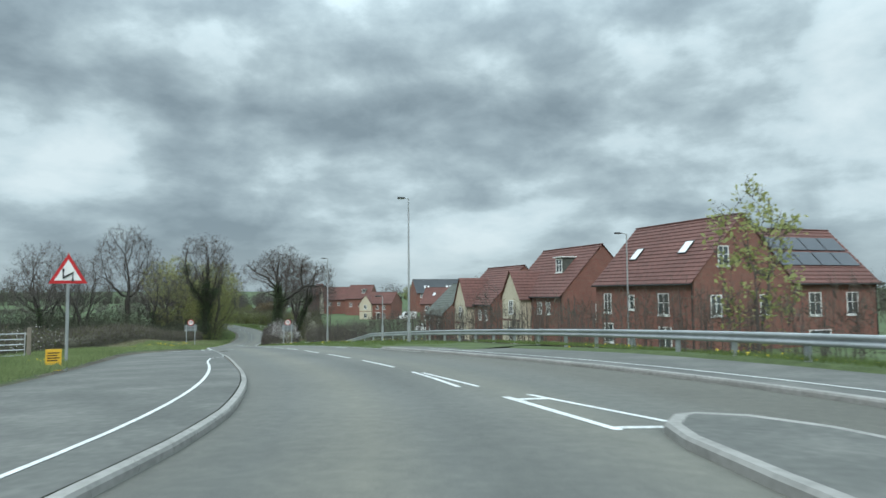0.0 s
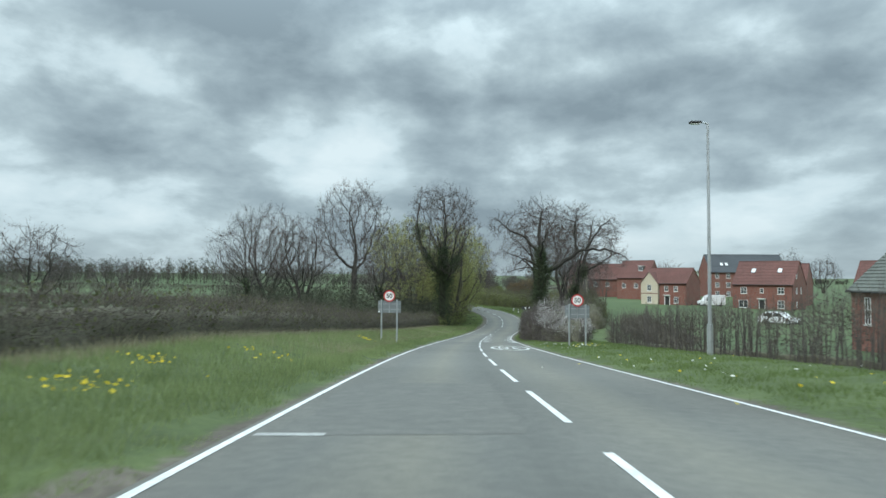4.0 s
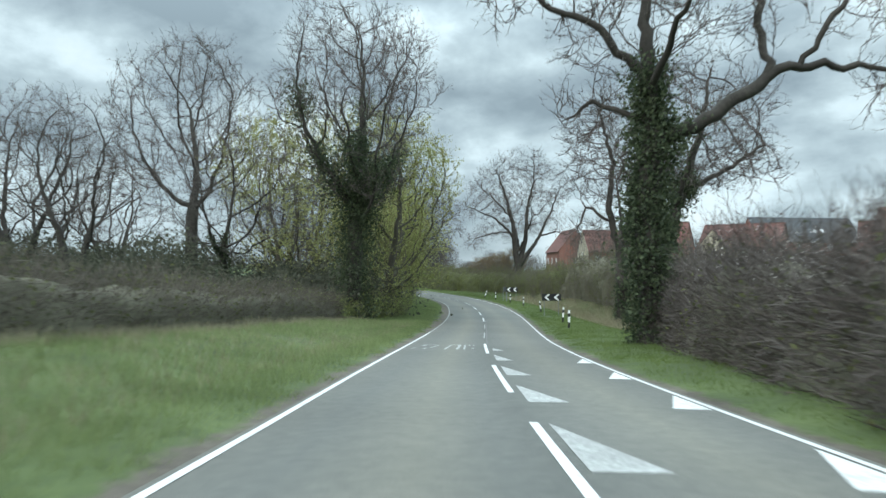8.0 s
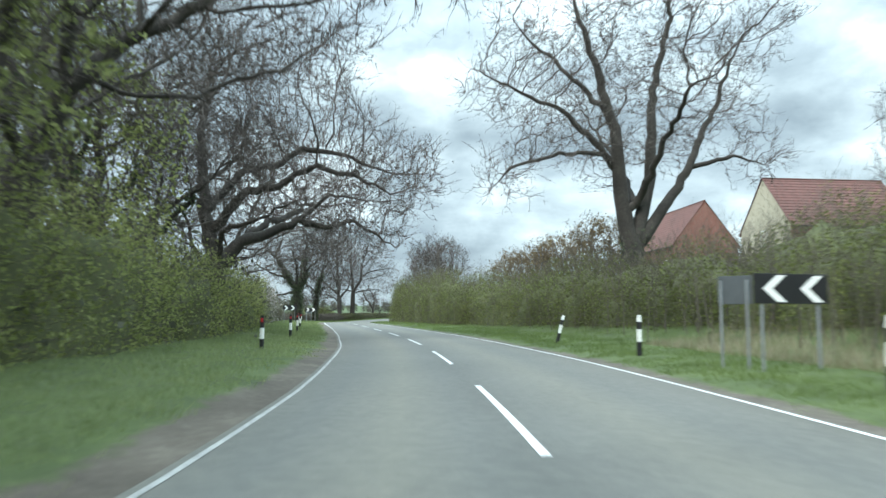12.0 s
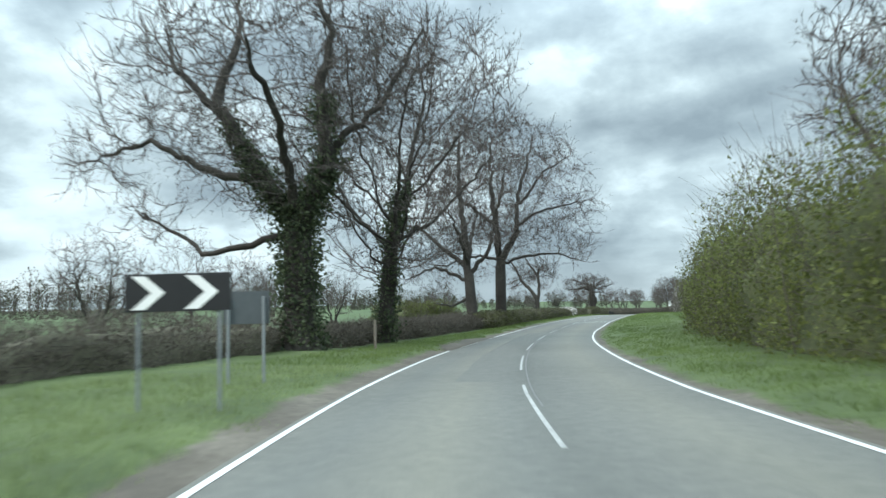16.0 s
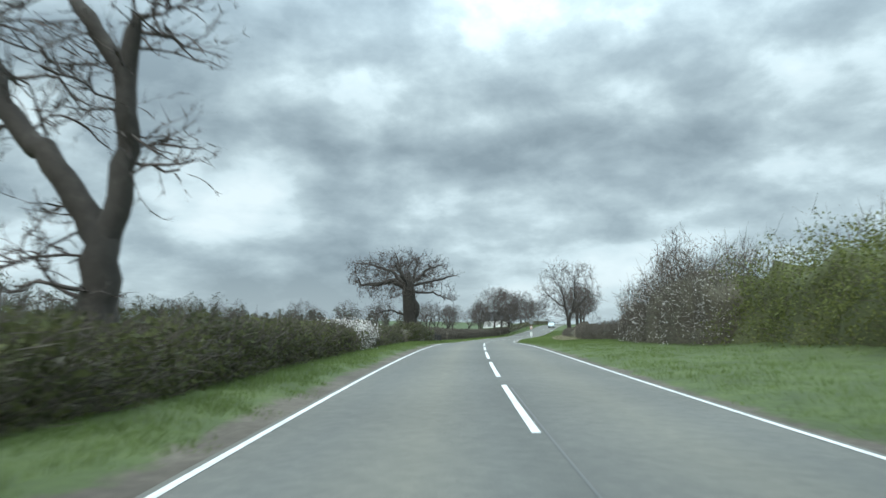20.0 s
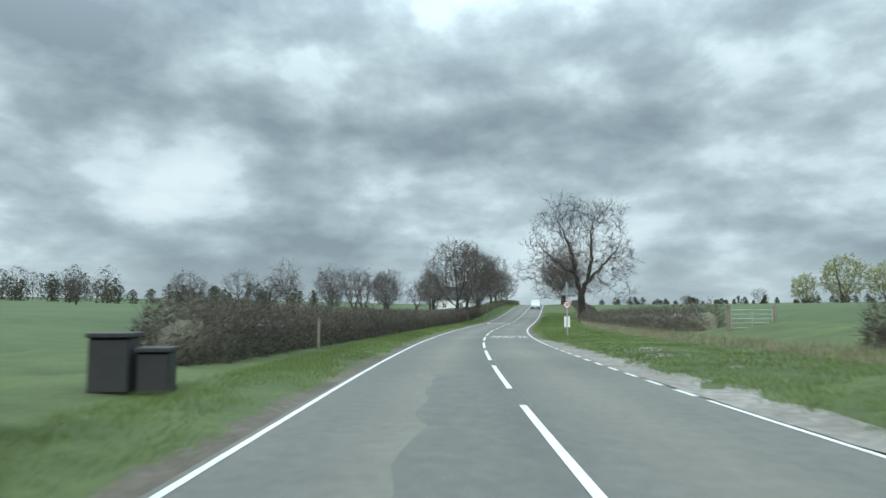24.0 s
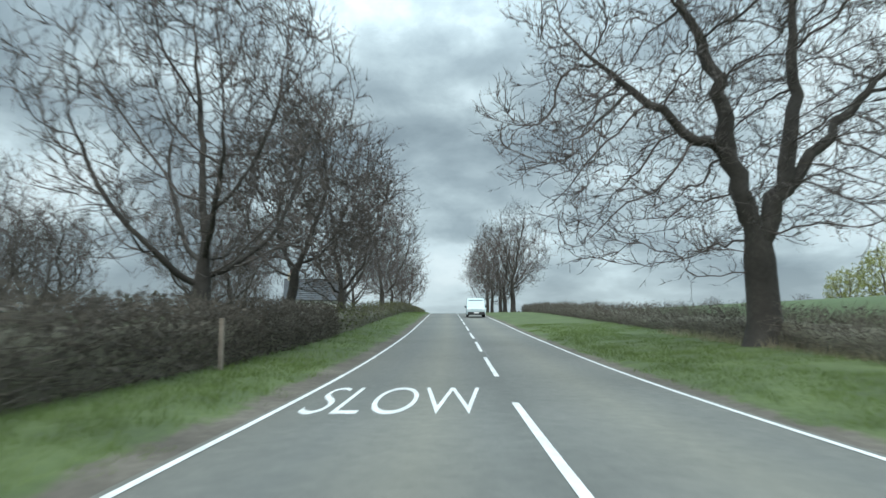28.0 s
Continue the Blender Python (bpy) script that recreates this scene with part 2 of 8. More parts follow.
galv = material("galvanised_steel", [(0.30, 0.32, 0.33), (0.40, 0.42, 0.43), (0.50, 0.52, 0.53)], rough=0.45, metal=0.6, scale=7, bump=0.05)
grey_paint = material("grey_sign_back", [(0.17, 0.19, 0.20), (0.22, 0.24, 0.25)], rough=0.6, scale=5, bump=0.03)
sign_back = material("dark_sign_back", [(0.055, 0.065, 0.07), (0.085, 0.097, 0.105)], rough=0.6, scale=5, bump=0.03)
sign_white = material("sign_white", [(0.68, 0.69, 0.68), (0.80, 0.81, 0.80)], rough=0.4, scale=4, bump=0)
sign_red = material("sign_red", [(0.42, 0.022, 0.025), (0.55, 0.03, 0.035)], rough=0.4, scale=4, bump=0)
sign_black = material("sign_black", [(0.012, 0.013, 0.014), (0.022, 0.023, 0.025)], rough=0.45, scale=4, bump=0)
sign_yellow = material("sign_yellow", [(0.62, 0.36, 0.03), (0.75, 0.46, 0.05)], rough=0.5, scale=4, bump=0.05)
sign_green = material("sign_green", [(0.05, 0.14, 0.09), (0.08, 0.19, 0.12)], rough=0.5, scale=4, bump=0)
post_wood = material("weathered_post", [(0.12, 0.10, 0.08), (0.20, 0.17, 0.14), (0.27, 0.24, 0.20)], rough=0.9, scale=12, bump=0.5)
rubber = material("tyre_rubber", [(0.012, 0.012, 0.012), (0.025, 0.025, 0.025)], rough=0.9, scale=20)
car_white = material("white_car_paint", [(0.66, 0.67, 0.68), (0.76, 0.77, 0.78)], rough=0.25, scale=3, bump=0)
car_teal = material("pale_silver_blue_paint", [(0.42, 0.52, 0.54), (0.50, 0.60, 0.62)], rough=0.25, metal=0.2, scale=3, bump=0)
car_glass = material("dark_car_glass", [(0.015, 0.018, 0.02), (0.03, 0.035, 0.038)], rough=0.08, scale=2, bump=0, spec=0.7)
rim_metal = material("wheel_rim", [(0.30, 0.31, 0.32), (0.42, 0.43, 0.44)], rough=0.35, metal=0.8, scale=9, bump=0)
lamp_lens = material("lamp_lens", [(0.55, 0.56, 0.56), (0.7, 0.71, 0.72)], rough=0.15, scale=6, bump=0, spec=0.7)
tail_red = material("tail_lamp_red", [(0.30, 0.01, 0.012), (0.4, 0.02, 0.02)], rough=0.2, scale=6, bump=0)
render_cream = material("cream_render", [(0.42, 0.37, 0.28), (0.50, 0.45, 0.35), (0.55, 0.50, 0.40)], rough=0.9, scale=3, bump=0.1)
upvc = material("white_upvc", [(0.66, 0.67, 0.66), (0.76, 0.77, 0.76)], rough=0.4, scale=3, bump=0)
pane_glass = material("window_glass", [(0.03, 0.04, 0.045), (0.09, 0.105, 0.115)], rough=0.06, scale=1.2, bump=0, spec=0.8, vary=0.3)
roof_tile = material("red_brown_roof_tile", [(0.070, 0.034, 0.030), (0.105, 0.050, 0.043), (0.145, 0.067, 0.057)], rough=0.85, scale=3.2, big=0.4, island=0.25, bump=0.5)
roof_grey = material("grey_green_roof_tile", [(0.055, 0.063, 0.055), (0.085, 0.094, 0.083), (0.12, 0.13, 0.115)], rough=0.85, scale=3.2, big=0.4, island=0.25, bump=0.5)
roof_slate = material("dark_slate_roof", [(0.04, 0.046, 0.052), (0.06, 0.067, 0.075)], rough=0.7, scale=3.2, island=0.2, bump=0.4)
solar = material("solar_panel", [(0.012, 0.016, 0.024), (0.025, 0.03, 0.042)], rough=0.18, scale=2, bump=0, spec=0.7)
black_plastic = material("black_plastic", [(0.018, 0.018, 0.019), (0.035, 0.035, 0.036)], rough=0.6, scale=6, bump=0.05)
dandelion = leafy("dandelion_yellow", [(0.55, 0.42, 0.03), (0.70, 0.55, 0.05), (0.78, 0.64, 0.08)])
daisy = leafy("daisy_white", [(0.6, 0.6, 0.56), (0.7, 0.7, 0.66), (0.8, 0.8, 0.76)])
gravel = material("broken_gravel", [(0.10, 0.092, 0.08), (0.17, 0.16, 0.142), (0.27, 0.26, 0.238)], rough=0.95, scale=4, big=0.35, bump=0.9)


def frayed_edge(name, inner, outer):
    """One surface giving way to another along a ragged line, at a width kept on the mesh."""
    m = inner.copy()
    m.name = name
    N, L = m.node_tree.nodes, m.node_tree.links
    b = N["Principled BSDF"]
    twin = outer.node_tree.nodes
    src = b.inputs["Base Color"].links[0].from_socket
    rp = N.new("ShaderNodeValToRGB")
    ref = [q for q in twin if q.type == "VALTORGB"][0].color_ramp.elements
    rp.color_ramp.elements[0].position, rp.color_ramp.elements[0].color = ref[0].position, ref[0].color[:]
    rp.color_ramp.elements[1].position, rp.color_ramp.elements[1].color = ref[-1].position, ref[-1].color[:]
    rp.color_ramp.elements.new(0.5).color = ref[1].color[:]
    L.new([q for q in N if q.type == "VALTORGB"][0].inputs[0].links[0].from_socket, rp.inputs[0])
    at = N.new("ShaderNodeAttribute")
    at.attribute_name = "past_edge"
    tc = N.new("ShaderNodeTexCoord")
    total = at.outputs["Fac"]
    for size, amount in ((0.5, 0.7), (3.2, 0.55), (22.0, 0.3)):
        ns = N.new("ShaderNodeTexNoise")
        ns.inputs["Scale"].default_value, ns.inputs["Detail"].default_value = size, 3
        L.new(tc.outputs["Object"], ns.inputs["Vector"])
        k = N.new("ShaderNodeMath")
        k.operation = "MULTIPLY_ADD"
        L.new(ns.outputs[0], k.inputs[0])
        k.inputs[1].default_value = amount
        L.new(total, k.inputs[2])
        total = k.outputs[0]
    step = N.new("ShaderNodeMapRange")
    L.new(total, step.inputs[0])
    step.inputs[1].default_value, step.inputs[2].default_value = 0.68, 0.88
    mx = N.new("ShaderNodeMixRGB")
    L.new(step.outputs[0], mx.inputs[0])
    L.new(src, mx.inputs[1])
    L.new(rp.outputs[0], mx.inputs[2])
    L.new(mx.outputs[0], b.inputs["Base Color"])
    return m


verge_ground = frayed_edge("verge_ground", soil, turf)


def brick_material(name, c1, c2, mortar):
    m = bpy.data.materials.new(name)
    m.use_nodes = True
    N, L = m.node_tree.nodes, m.node_tree.links
    b = N["Principled BSDF"]
    tc = N.new("ShaderNodeTexCoord")
    sp = N.new("ShaderNodeSeparateXYZ")
    L.new(tc.outputs["Object"], sp.inputs[0])
    ad = N.new("ShaderNodeMath")
    L.new(sp.outputs[0], ad.inputs[0])
    L.new(sp.outputs[1], ad.inputs[1])
    cb = N.new("ShaderNodeCombineXYZ")
    L.new(ad.outputs[0], cb.inputs[0])
    L.new(sp.outputs[2], cb.inputs[1])
    br = N.new("ShaderNodeTexBrick")
    L.new(cb.outputs[0], br.inputs["Vector"])
    br.inputs["Color1"].default_value, br.inputs["Color2"].default_value, br.inputs["Mortar"].default_value = (*c1, 1), (*c2, 1), (*mortar, 1)
    br.inputs["Scale"].default_value = 1.0
    br.inputs["Brick Width"].default_value, br.inputs["Row Height"].default_value, br.inputs["Mortar Size"].default_value = 0.225, 0.075, 0.008
    br.inputs["Bias"].default_value = 0.1
    ns = N.new("ShaderNodeTexNoise")
    ns.inputs["Scale"].default_value = 0.9
    L.new(tc.outputs["Object"], ns.inputs["Vector"])
    mr = N.new("ShaderNodeMapRange")
    L.new(ns.outputs[0], mr.inputs[0])
    mr.inputs[3].default_value, mr.inputs[4].default_value = 0.75, 1.25
    mx = N.new("ShaderNodeVectorMath")
    mx.operation = "SCALE"
    L.new(br.outputs[0], mx.inputs[0])
    L.new(mr.outputs[0], mx.inputs["Scale"])
    L.new(mx.outputs[0], b.inputs["Base Color"])
    b.inputs["Roughness"].default_value = 0.9
    bp = N.new("ShaderNodeBump")
    bp.inputs["Strength"].default_value, bp.inputs["Distance"].default_value = 0.4, 0.01
    L.new(br.outputs["Fac"], bp.inputs["Height"])
    bp.invert = True
    L.new(bp.outputs[0], b.inputs["Normal"])
    return m


brick = brick_material("red_brick", (0.165, 0.06, 0.046), (0.215, 0.08, 0.06), (0.20, 0.15, 0.125))
brick_dark = brick_material("dark_red_brick", (0.15, 0.05, 0.04), (0.20, 0.068, 0.052), (0.19, 0.14, 0.12))


# ---- alignment: s metres along the driven lane, l metres to its right ----
HEAD_S = [-60, 0, 6, 12, 18, 24, 30, 38, 50, 66, 84, 104, 124, 142, 158, 172, 186, 200, 214, 228, 242, 258, 272, 286, 300, 314, 330, 350, 375, 405, 435, 450, 465, 480, 495, 510, 560, 1000]
HEAD = [1.97, 1.64, 5.17, 11.63, 16.7, 19.53, 20.47, 20.64, 20.17, 19.42, 17.72, 16.49, 14.78, 13.01, 12.9, 14.04, 16.13, 18.91, 22.01, 25.26, 28.14, 30.07, 29.61, 26.63, 22.34, 18.8, 15.22, 12.35, 9.98, 8.42, 7.15, 5.84, 4.13, 2.05, 0.02, -1.57, -1.5, -1.5]
Z_S = [-60, 0, 20, 40, 60, 80, 100, 120, 140, 160, 180, 200, 240, 280, 320, 360, 400, 440, 480, 510, 525, 545, 570, 600, 660, 1000]
Z_R = [1.4, -1.27, -2.15, -3.17, -4.46, -5.86, -7.29, -8.68, -9.86, -10.71, -11.16, -11.25, -11.31, -11.22, -11.61, -11.45, -11.35, -12.0, -12.44, -12.52, -12.45, -11.95, -11.05, -10.0, -9.3, -12.0]


def smooth(x, xp, fp):
    """Cubic through the knots."""
    x, xp, fp = np.asarray(x, float), np.asarray(xp, float), np.asarray(fp, float)
    i = np.clip(np.searchsorted(xp, x) - 1, 0, len(xp) - 2)
    h = xp[i + 1] - xp[i]
    f = np.clip((x - xp[i]) / h, 0, 1)
    d = np.gradient(fp, xp)
    return (2 * f**3 - 3 * f**2 + 1) * fp[i] + (f**3 - 2 * f**2 + f) * h * d[i] + (-2 * f**3 + 3 * f**2) * fp[i + 1] + (f**3 - f**2) * h * d[i + 1]


DS = 0.5
REF_S = np.arange(-60, 900, DS)
ref_h = np.radians(smooth(REF_S, HEAD_S, HEAD))
REF_X = np.concatenate([[0], np.cumsum(-(np.sin(ref_h[1:]) + np.sin(ref_h[:-1])) / 2 * DS)])
REF_Y = np.concatenate([[0], np.cumsum((np.cos(ref_h[1:]) + np.cos(ref_h[:-1])) / 2 * DS)])
i0 = int(60 / DS)
REF_X, REF_Y = REF_X - REF_X[i0], REF_Y - REF_Y[i0]
REF_Z = smooth(REF_S, Z_S, Z_R)


def sstep(a, b, x):
    t = np.clip((np.asarray(x, float) - a) / (b - a), 0, 1)
    return t * t * (3 - 2 * t)


def plan(s, l):
    """World x, y of station s and offset l."""
    s, l = np.asarray(s, float), np.asarray(l, float)
    h = np.interp(s, REF_S, ref_h)
    return np.interp(s, REF_S, REF_X) + l * np.cos(h), np.interp(s, REF_S, REF_Y) + l * np.sin(h)


def station(x, y):
    """Nearest station and offset of world points."""
    x, y = np.atleast_1d(x).astype(float), np.atleast_1d(y).astype(float)
    so, lo = np.empty(len(x)), np.empty(len(x))
    rx, ry, rs, rh = REF_X[::4], REF_Y[::4], REF_S[::4], ref_h[::4]
    for a in range(0, len(x), 4000):
        dx, dy = x[a:a + 4000, None] - rx, y[a:a + 4000, None] - ry
        i = np.argmin(dx * dx + dy * dy, 1)
        k = np.arange(len(i))
        c, s = np.cos(rh[i]), np.sin(rh[i])
        so[a:a + 4000] = rs[i] + dx[k, i] * -s + dy[k, i] * c
        lo[a:a + 4000] = dx[k, i] * c + dy[k, i] * s
    return so, lo


def broad(s, l):
    """The wide lie of the land to each side."""
    right = np.interp(s, [-60, 30, 48, 66, 85, 110, 180, 240, 330, 430, 600, 900], [-2, -3.9, -4.6, -5.6, -6.9, -7.8, -8.4, -7.6, -8.6, -10.5, -9.5, -9]) + 0.012 * np.clip(l - 60, 0, 400)
    left = np.interp(s, [-60, 0, 60, 130, 200, 300, 900], [-1, -2.2, -4.5, -8.5, -10.2, -11.0, -11]) + 0.021 * np.clip(-l - 30, 0, 600)
    return np.where(l > 0, right, left)


def ground_z(s, l):
    """Height of the land at station s, offset l."""
    s, l = np.asarray(s, float), np.asarray(l, float)
    near = np.interp(s, REF_S, REF_Z) + 0.12 * sstep(4, 7, np.abs(l)) + 0.5 * sstep(-3.2, -5.5, l) * np.interp(s, [50, 70, 145, 165], [0, 1, 1, 0])
    w = sstep(9.5, np.where(l > 0, 22, 30), np.abs(l))
    return near * (1 - w) + broad(s, l) * w


# offsets of the carriageway's left line, centre line and right line
def left_line(s):
    return np.interp(s, [-60, 2, 5.0, 7.5, 10, 16, 22, 40, 87, 120, 158, 182, 194, 202, 208, 216, 224, 232, 245, 258, 278, 294, 308, 333, 364, 404, 455, 486, 517, 560], [-2.5, -2.46, -2.4, -2.26, -2.2, -2.3, -2.42, -2.35, -2.3, -2.2, -2.36, -2.28, -2.18, -2.04, -2.06, -2.24, -2.34, -2.55, -2.55, -2.3, -2.0, -2.25, -2.3, -2.1, -2.2, -2.08, -2.18, -2.35, -2.52, -2.5])


def centre_line(s):
    return np.interp(s, [-60, 20, 45, 89, 117, 145, 190, 203, 216, 237, 280, 294, 333, 404, 455, 516, 560], [1.8, 1.77, 1.72, 1.12, 1.02, 0.85, 0.95, 1.08, 1.0, 0.95, 1.05, 0.76, 0.9, 1.08, 1.14, 0.98, 1.0])


def right_line(s):
    return np.interp(s, [-60, 9, 24, 43, 89, 117, 144, 181, 215, 237, 278, 294, 308, 320, 330, 342, 370, 404, 455, 516, 560], [7.4, 6.9, 5.74, 5.19, 4.26, 3.75, 3.9, 4.75, 4.95, 4.8, 3.75, 3.5, 3.7, 3.72, 3.8, 4.1, 4.1, 4.04, 4.25, 4.05, 4.05])


def road_z(s, l):
    return np.interp(s, REF_S, REF_Z) - 0.004 * np.abs(np.asarray(l) - 1.0)


# ---- mesh helpers ----
def mesh_from(name, verts, faces, mat, smooth_shade=False):
    me = bpy.data.meshes.new(name)
    v = np.asarray(verts, np.float32).reshape(-1, 3)
    if isinstance(faces, np.ndarray):
        nf, k = faces.shape
        me.vertices.add(len(v))
        me.vertices.foreach_set("co", v.ravel())
        me.loops.add(nf * k)
        me.loops.foreach_set("vertex_index", faces.astype(np.int32).ravel())
        me.polygons.add(nf)
        me.polygons.foreach_set("loop_start", np.arange(0, nf * k, k, dtype=np.int32))
        me.update(calc_edges=True)
    else:
        me.from_pydata(v.tolist(), [], faces)
    if smooth_shade:
        me.polygons.foreach_set("use_smooth", np.ones(len(me.polygons), bool))
    for m in mat if isinstance(mat, (list, tuple)) else [mat]:
        me.materials.append(m)
    return me


def child(name, me, parent=None, label=""):
    ob = new(name, me)
    if parent is not None:
        ob.parent = parent
    if label:
        ob["label"] = label
    return ob


def part(name, bm, mat, parent, label=""):
    me = bpy.data.meshes.new(name)
    bm.to_mesh(me)
    bm.free()
    me.materials.append(mat)
    return child(name, me, parent, label)


def grid_faces(n, m):
    a = np.arange(n * m).reshape(n, m)
    return np.stack([a[:-1, :-1], a[:-1, 1:], a[1:, 1:], a[1:, :-1]], -1).reshape(-1, 4)


def ribbon(name, ss, ls, zs, mat, parent=None, shade=True):
    """A strip: stations ss (n), offsets ls (n, m), heights zs (n, m)."""
    ss, ls = np.asarray(ss, float), np.asarray(ls, float)
    x, y = plan(np.repeat(ss[:, None], ls.shape[1], 1), ls)
    me = mesh_from(name, np.stack([x, y, zs], -1), grid_faces(*ls.shape), mat, shade)
    return child(name, me, parent)


def box(bm, x0, y0, z0, x1, y1, z1):
    vs = [bm.verts.new(p) for p in ((x0, y0, z0), (x1, y0, z0), (x1, y1, z0), (x0, y1, z0), (x0, y0, z1), (x1, y0, z1), (x1, y1, z1), (x0, y1, z1))]
    for f in ((3, 2, 1, 0), (4, 5, 6, 7), (0, 1, 5, 4), (1, 2, 6, 5), (2, 3, 7, 6), (3, 0, 4, 7)):
        bm.faces.new([vs[i] for i in f])
    return vs


def boxes(*bs, bevel=0.0):
    bm = bmesh.new()
    for b in bs:
        box(bm, *b)
    if bevel:
        bmesh.ops.bevel(bm, geom=bm.edges[:], offset=bevel, segments=1, affect="EDGES")
    return bm


def tube_bm(points, radius, sides=8, radius2=None):
    """A closed tube along points."""
    bm = bmesh.new()
    P = [Vector(p) for p in points]
    rings = []
    for i, p in enumerate(P):
        d = (P[min(i + 1, len(P) - 1)] - P[max(i - 1, 0)]).normalized()
        a = d.orthogonal().normalized() if abs(d.z) < 0.99 else Vector((1, 0, 0))
        b = d.cross(a)
        r = radius + ((radius2 if radius2 is not None else radius) - radius) * i / (len(P) - 1)
        rings.append([bm.verts.new(p + a * r * math.cos(2 * math.pi * k / sides) + b * r * math.sin(2 * math.pi * k / sides)) for k in range(sides)])
    for u, w in zip(rings, rings[1:]):
        for k in range(sides):
            bm.faces.new((u[k], u[(k + 1) % sides], w[(k + 1) % sides], w[k]))
    bm.faces.new(rings[0][::-1])
    bm.faces.new(rings[-1])
    return bm


def place(s, l, turn=0.0, dz=0.0):
    """Pose on the land: x to the right of the road, y along it, turned by degrees."""
    x, y = plan(s, l)
    h = math.degrees(float(np.interp(s, REF_S, ref_h)))
    return pose(float(x), float(y), float(ground_z(s, l)) + dz, 0, 0, h + turn)


def thing(name, m, label, category, group=""):
    ob = new(name)
    ob.empty_display_size = 0.2
    ob.matrix_basis = m
    return tagged(ob, label, category, group)


# ---- ground sheet to the horizon ----
def spread(a, b, step, far, grow=1.35):
    core = list(np.arange(a, b + 0.1, step))
    lo, hi, d = [], [], step
    while (lo[-1] if lo else a) > -far:
        d *= grow
        lo.append((lo[-1] if lo else a) - d)
    d = step
    while (hi[-1] if hi else b) < far:
        d *= grow
        hi.append((hi[-1] if hi else b) + d)
    return np.array(lo[::-1] + core + hi)


gx, gy = spread(-260, 140, 4, 3500), spread(-70, 760, 4, 4200)
GX, GY = np.meshgrid(gx, gy)
gs, gl = station(GX.ravel(), GY.ravel())
gz = ground_z(gs, gl)
gz -= 0.8 * (1 - sstep(11.5, 15.5, np.abs(gl)))
far_lift = np.hypot(GX.ravel() + 80, GY.ravel() - 260)
gz += 6 * sstep(500, 1800, far_lift)
bumps = np.array([noise.noise((x * 0.02, y * 0.02, 0)) for x, y in zip(GX.ravel(), GY.ravel())])
gz += bumps * 0.8 * sstep(14, 60, np.abs(gl))
ground = child("ground", mesh_from("ground", np.stack([GX.ravel(), GY.ravel(), gz], -1), grid_faces(len(gy), len(gx)), field, True))
tagged(ground, "green pasture fields rolling away to the horizon", "ground", kind="structure")

# ---- carriageway ----
rs = np.arange(-55, 880, 1.0)
lo, hi = left_line(rs) - 0.13, right_line(rs) + 0.14
rl = np.stack([lo + (hi - lo) * f for f in np.linspace(0, 1, 33)], -1)
road = ribbon("road", rs, rl, road_z(rs[:, None], rl), asphalt)
road.data.attributes.new("across", "FLOAT", "POINT").data.foreach_set("value", rl.ravel().astype(np.float32))
tagged(road, "grey two-lane asphalt road with worn white lines", "road", kind="structure")

# ---- verges ----
def bare_width(s, side):
    """Width of the muddy strip between the road and the grass."""
    lw = np.interp(s, [50, 100, 150, 170, 200, 240, 270, 300, 350, 420, 470, 530, 600], [0.22, 0.24, 0.36, 0.75, 0.8, 0.6, 0.7, 0.62, 0.55, 0.4, 0.4, 0.55, 0.4])
    rw = np.interp(s, [30, 90, 140, 170, 200, 260, 300, 350, 420, 470, 600], [0.18, 0.25, 0.3, 0.32, 0.45, 0.42, 0.35, 0.32, 0.3, 0.36, 0.4])
    return np.where(np.asarray(side) < 0, lw, rw)


def verge(side, s0, s1, name, label):
    ss = np.arange(s0, s1 + 0.1, 1.0)
    edge = (left_line(ss) - 0.10) if side < 0 else (right_line(ss) + 0.11)
    offs = np.array([0, 0.12, 0.3, 0.5, 0.72, 1.0, 1.4, 2.0, 2.8, 3.8, 5.0, 6.5, 8.0, 10.0, 12.0])
    ls = edge[:, None] + side * offs
    zs = ground_z(np.repeat(ss[:, None], len(offs), 1), ls)
    zr = road_z(ss, edge)
    lift = sstep(0.0, 1.6, offs) * 0.14
    w = sstep(1.0, 5.0, offs)
    z = (zr[:, None] - 0.02 + lift) * (1 - w) + (zs + 0.06) * w
    rng = np.random.default_rng(5)
    z += rng.normal(0, 0.018, z.shape) * sstep(0.1, 0.8, offs)
    z[:, -1] -= 0.12
    ob = ribbon(name, ss, ls, z, verge_ground)
    past = offs[None] - bare_width(ss, side)[:, None]
    ob.data.attributes.new("past_edge", "FLOAT", "POINT").data.foreach_set("value", past.ravel().astype(np.float32))
    return tagged(ob, label, "grass verge", kind="structure")


verge_left = verge(-1, 53, 870, "verge_left", "rough grass verge with a muddy edge beside the road")
verge_right = verge(1, 27, 870, "verge_right", "green grass verge with dandelions beside the road")

# ---- road markings ----
def marking(name, s0, s1, lfun, width, mat, lift=0.006, step=1.5):
    ss = np.linspace(s0, s1, max(2, int((s1 - s0) / step) + 1))
    c = np.array([float(lfun(s)) for s in ss])
    ls = np.stack([c - width / 2, c + width / 2], -1)
    return ribbon(name, ss, ls, road_z(ss[:, None], ls) + lift, mat, road, False)


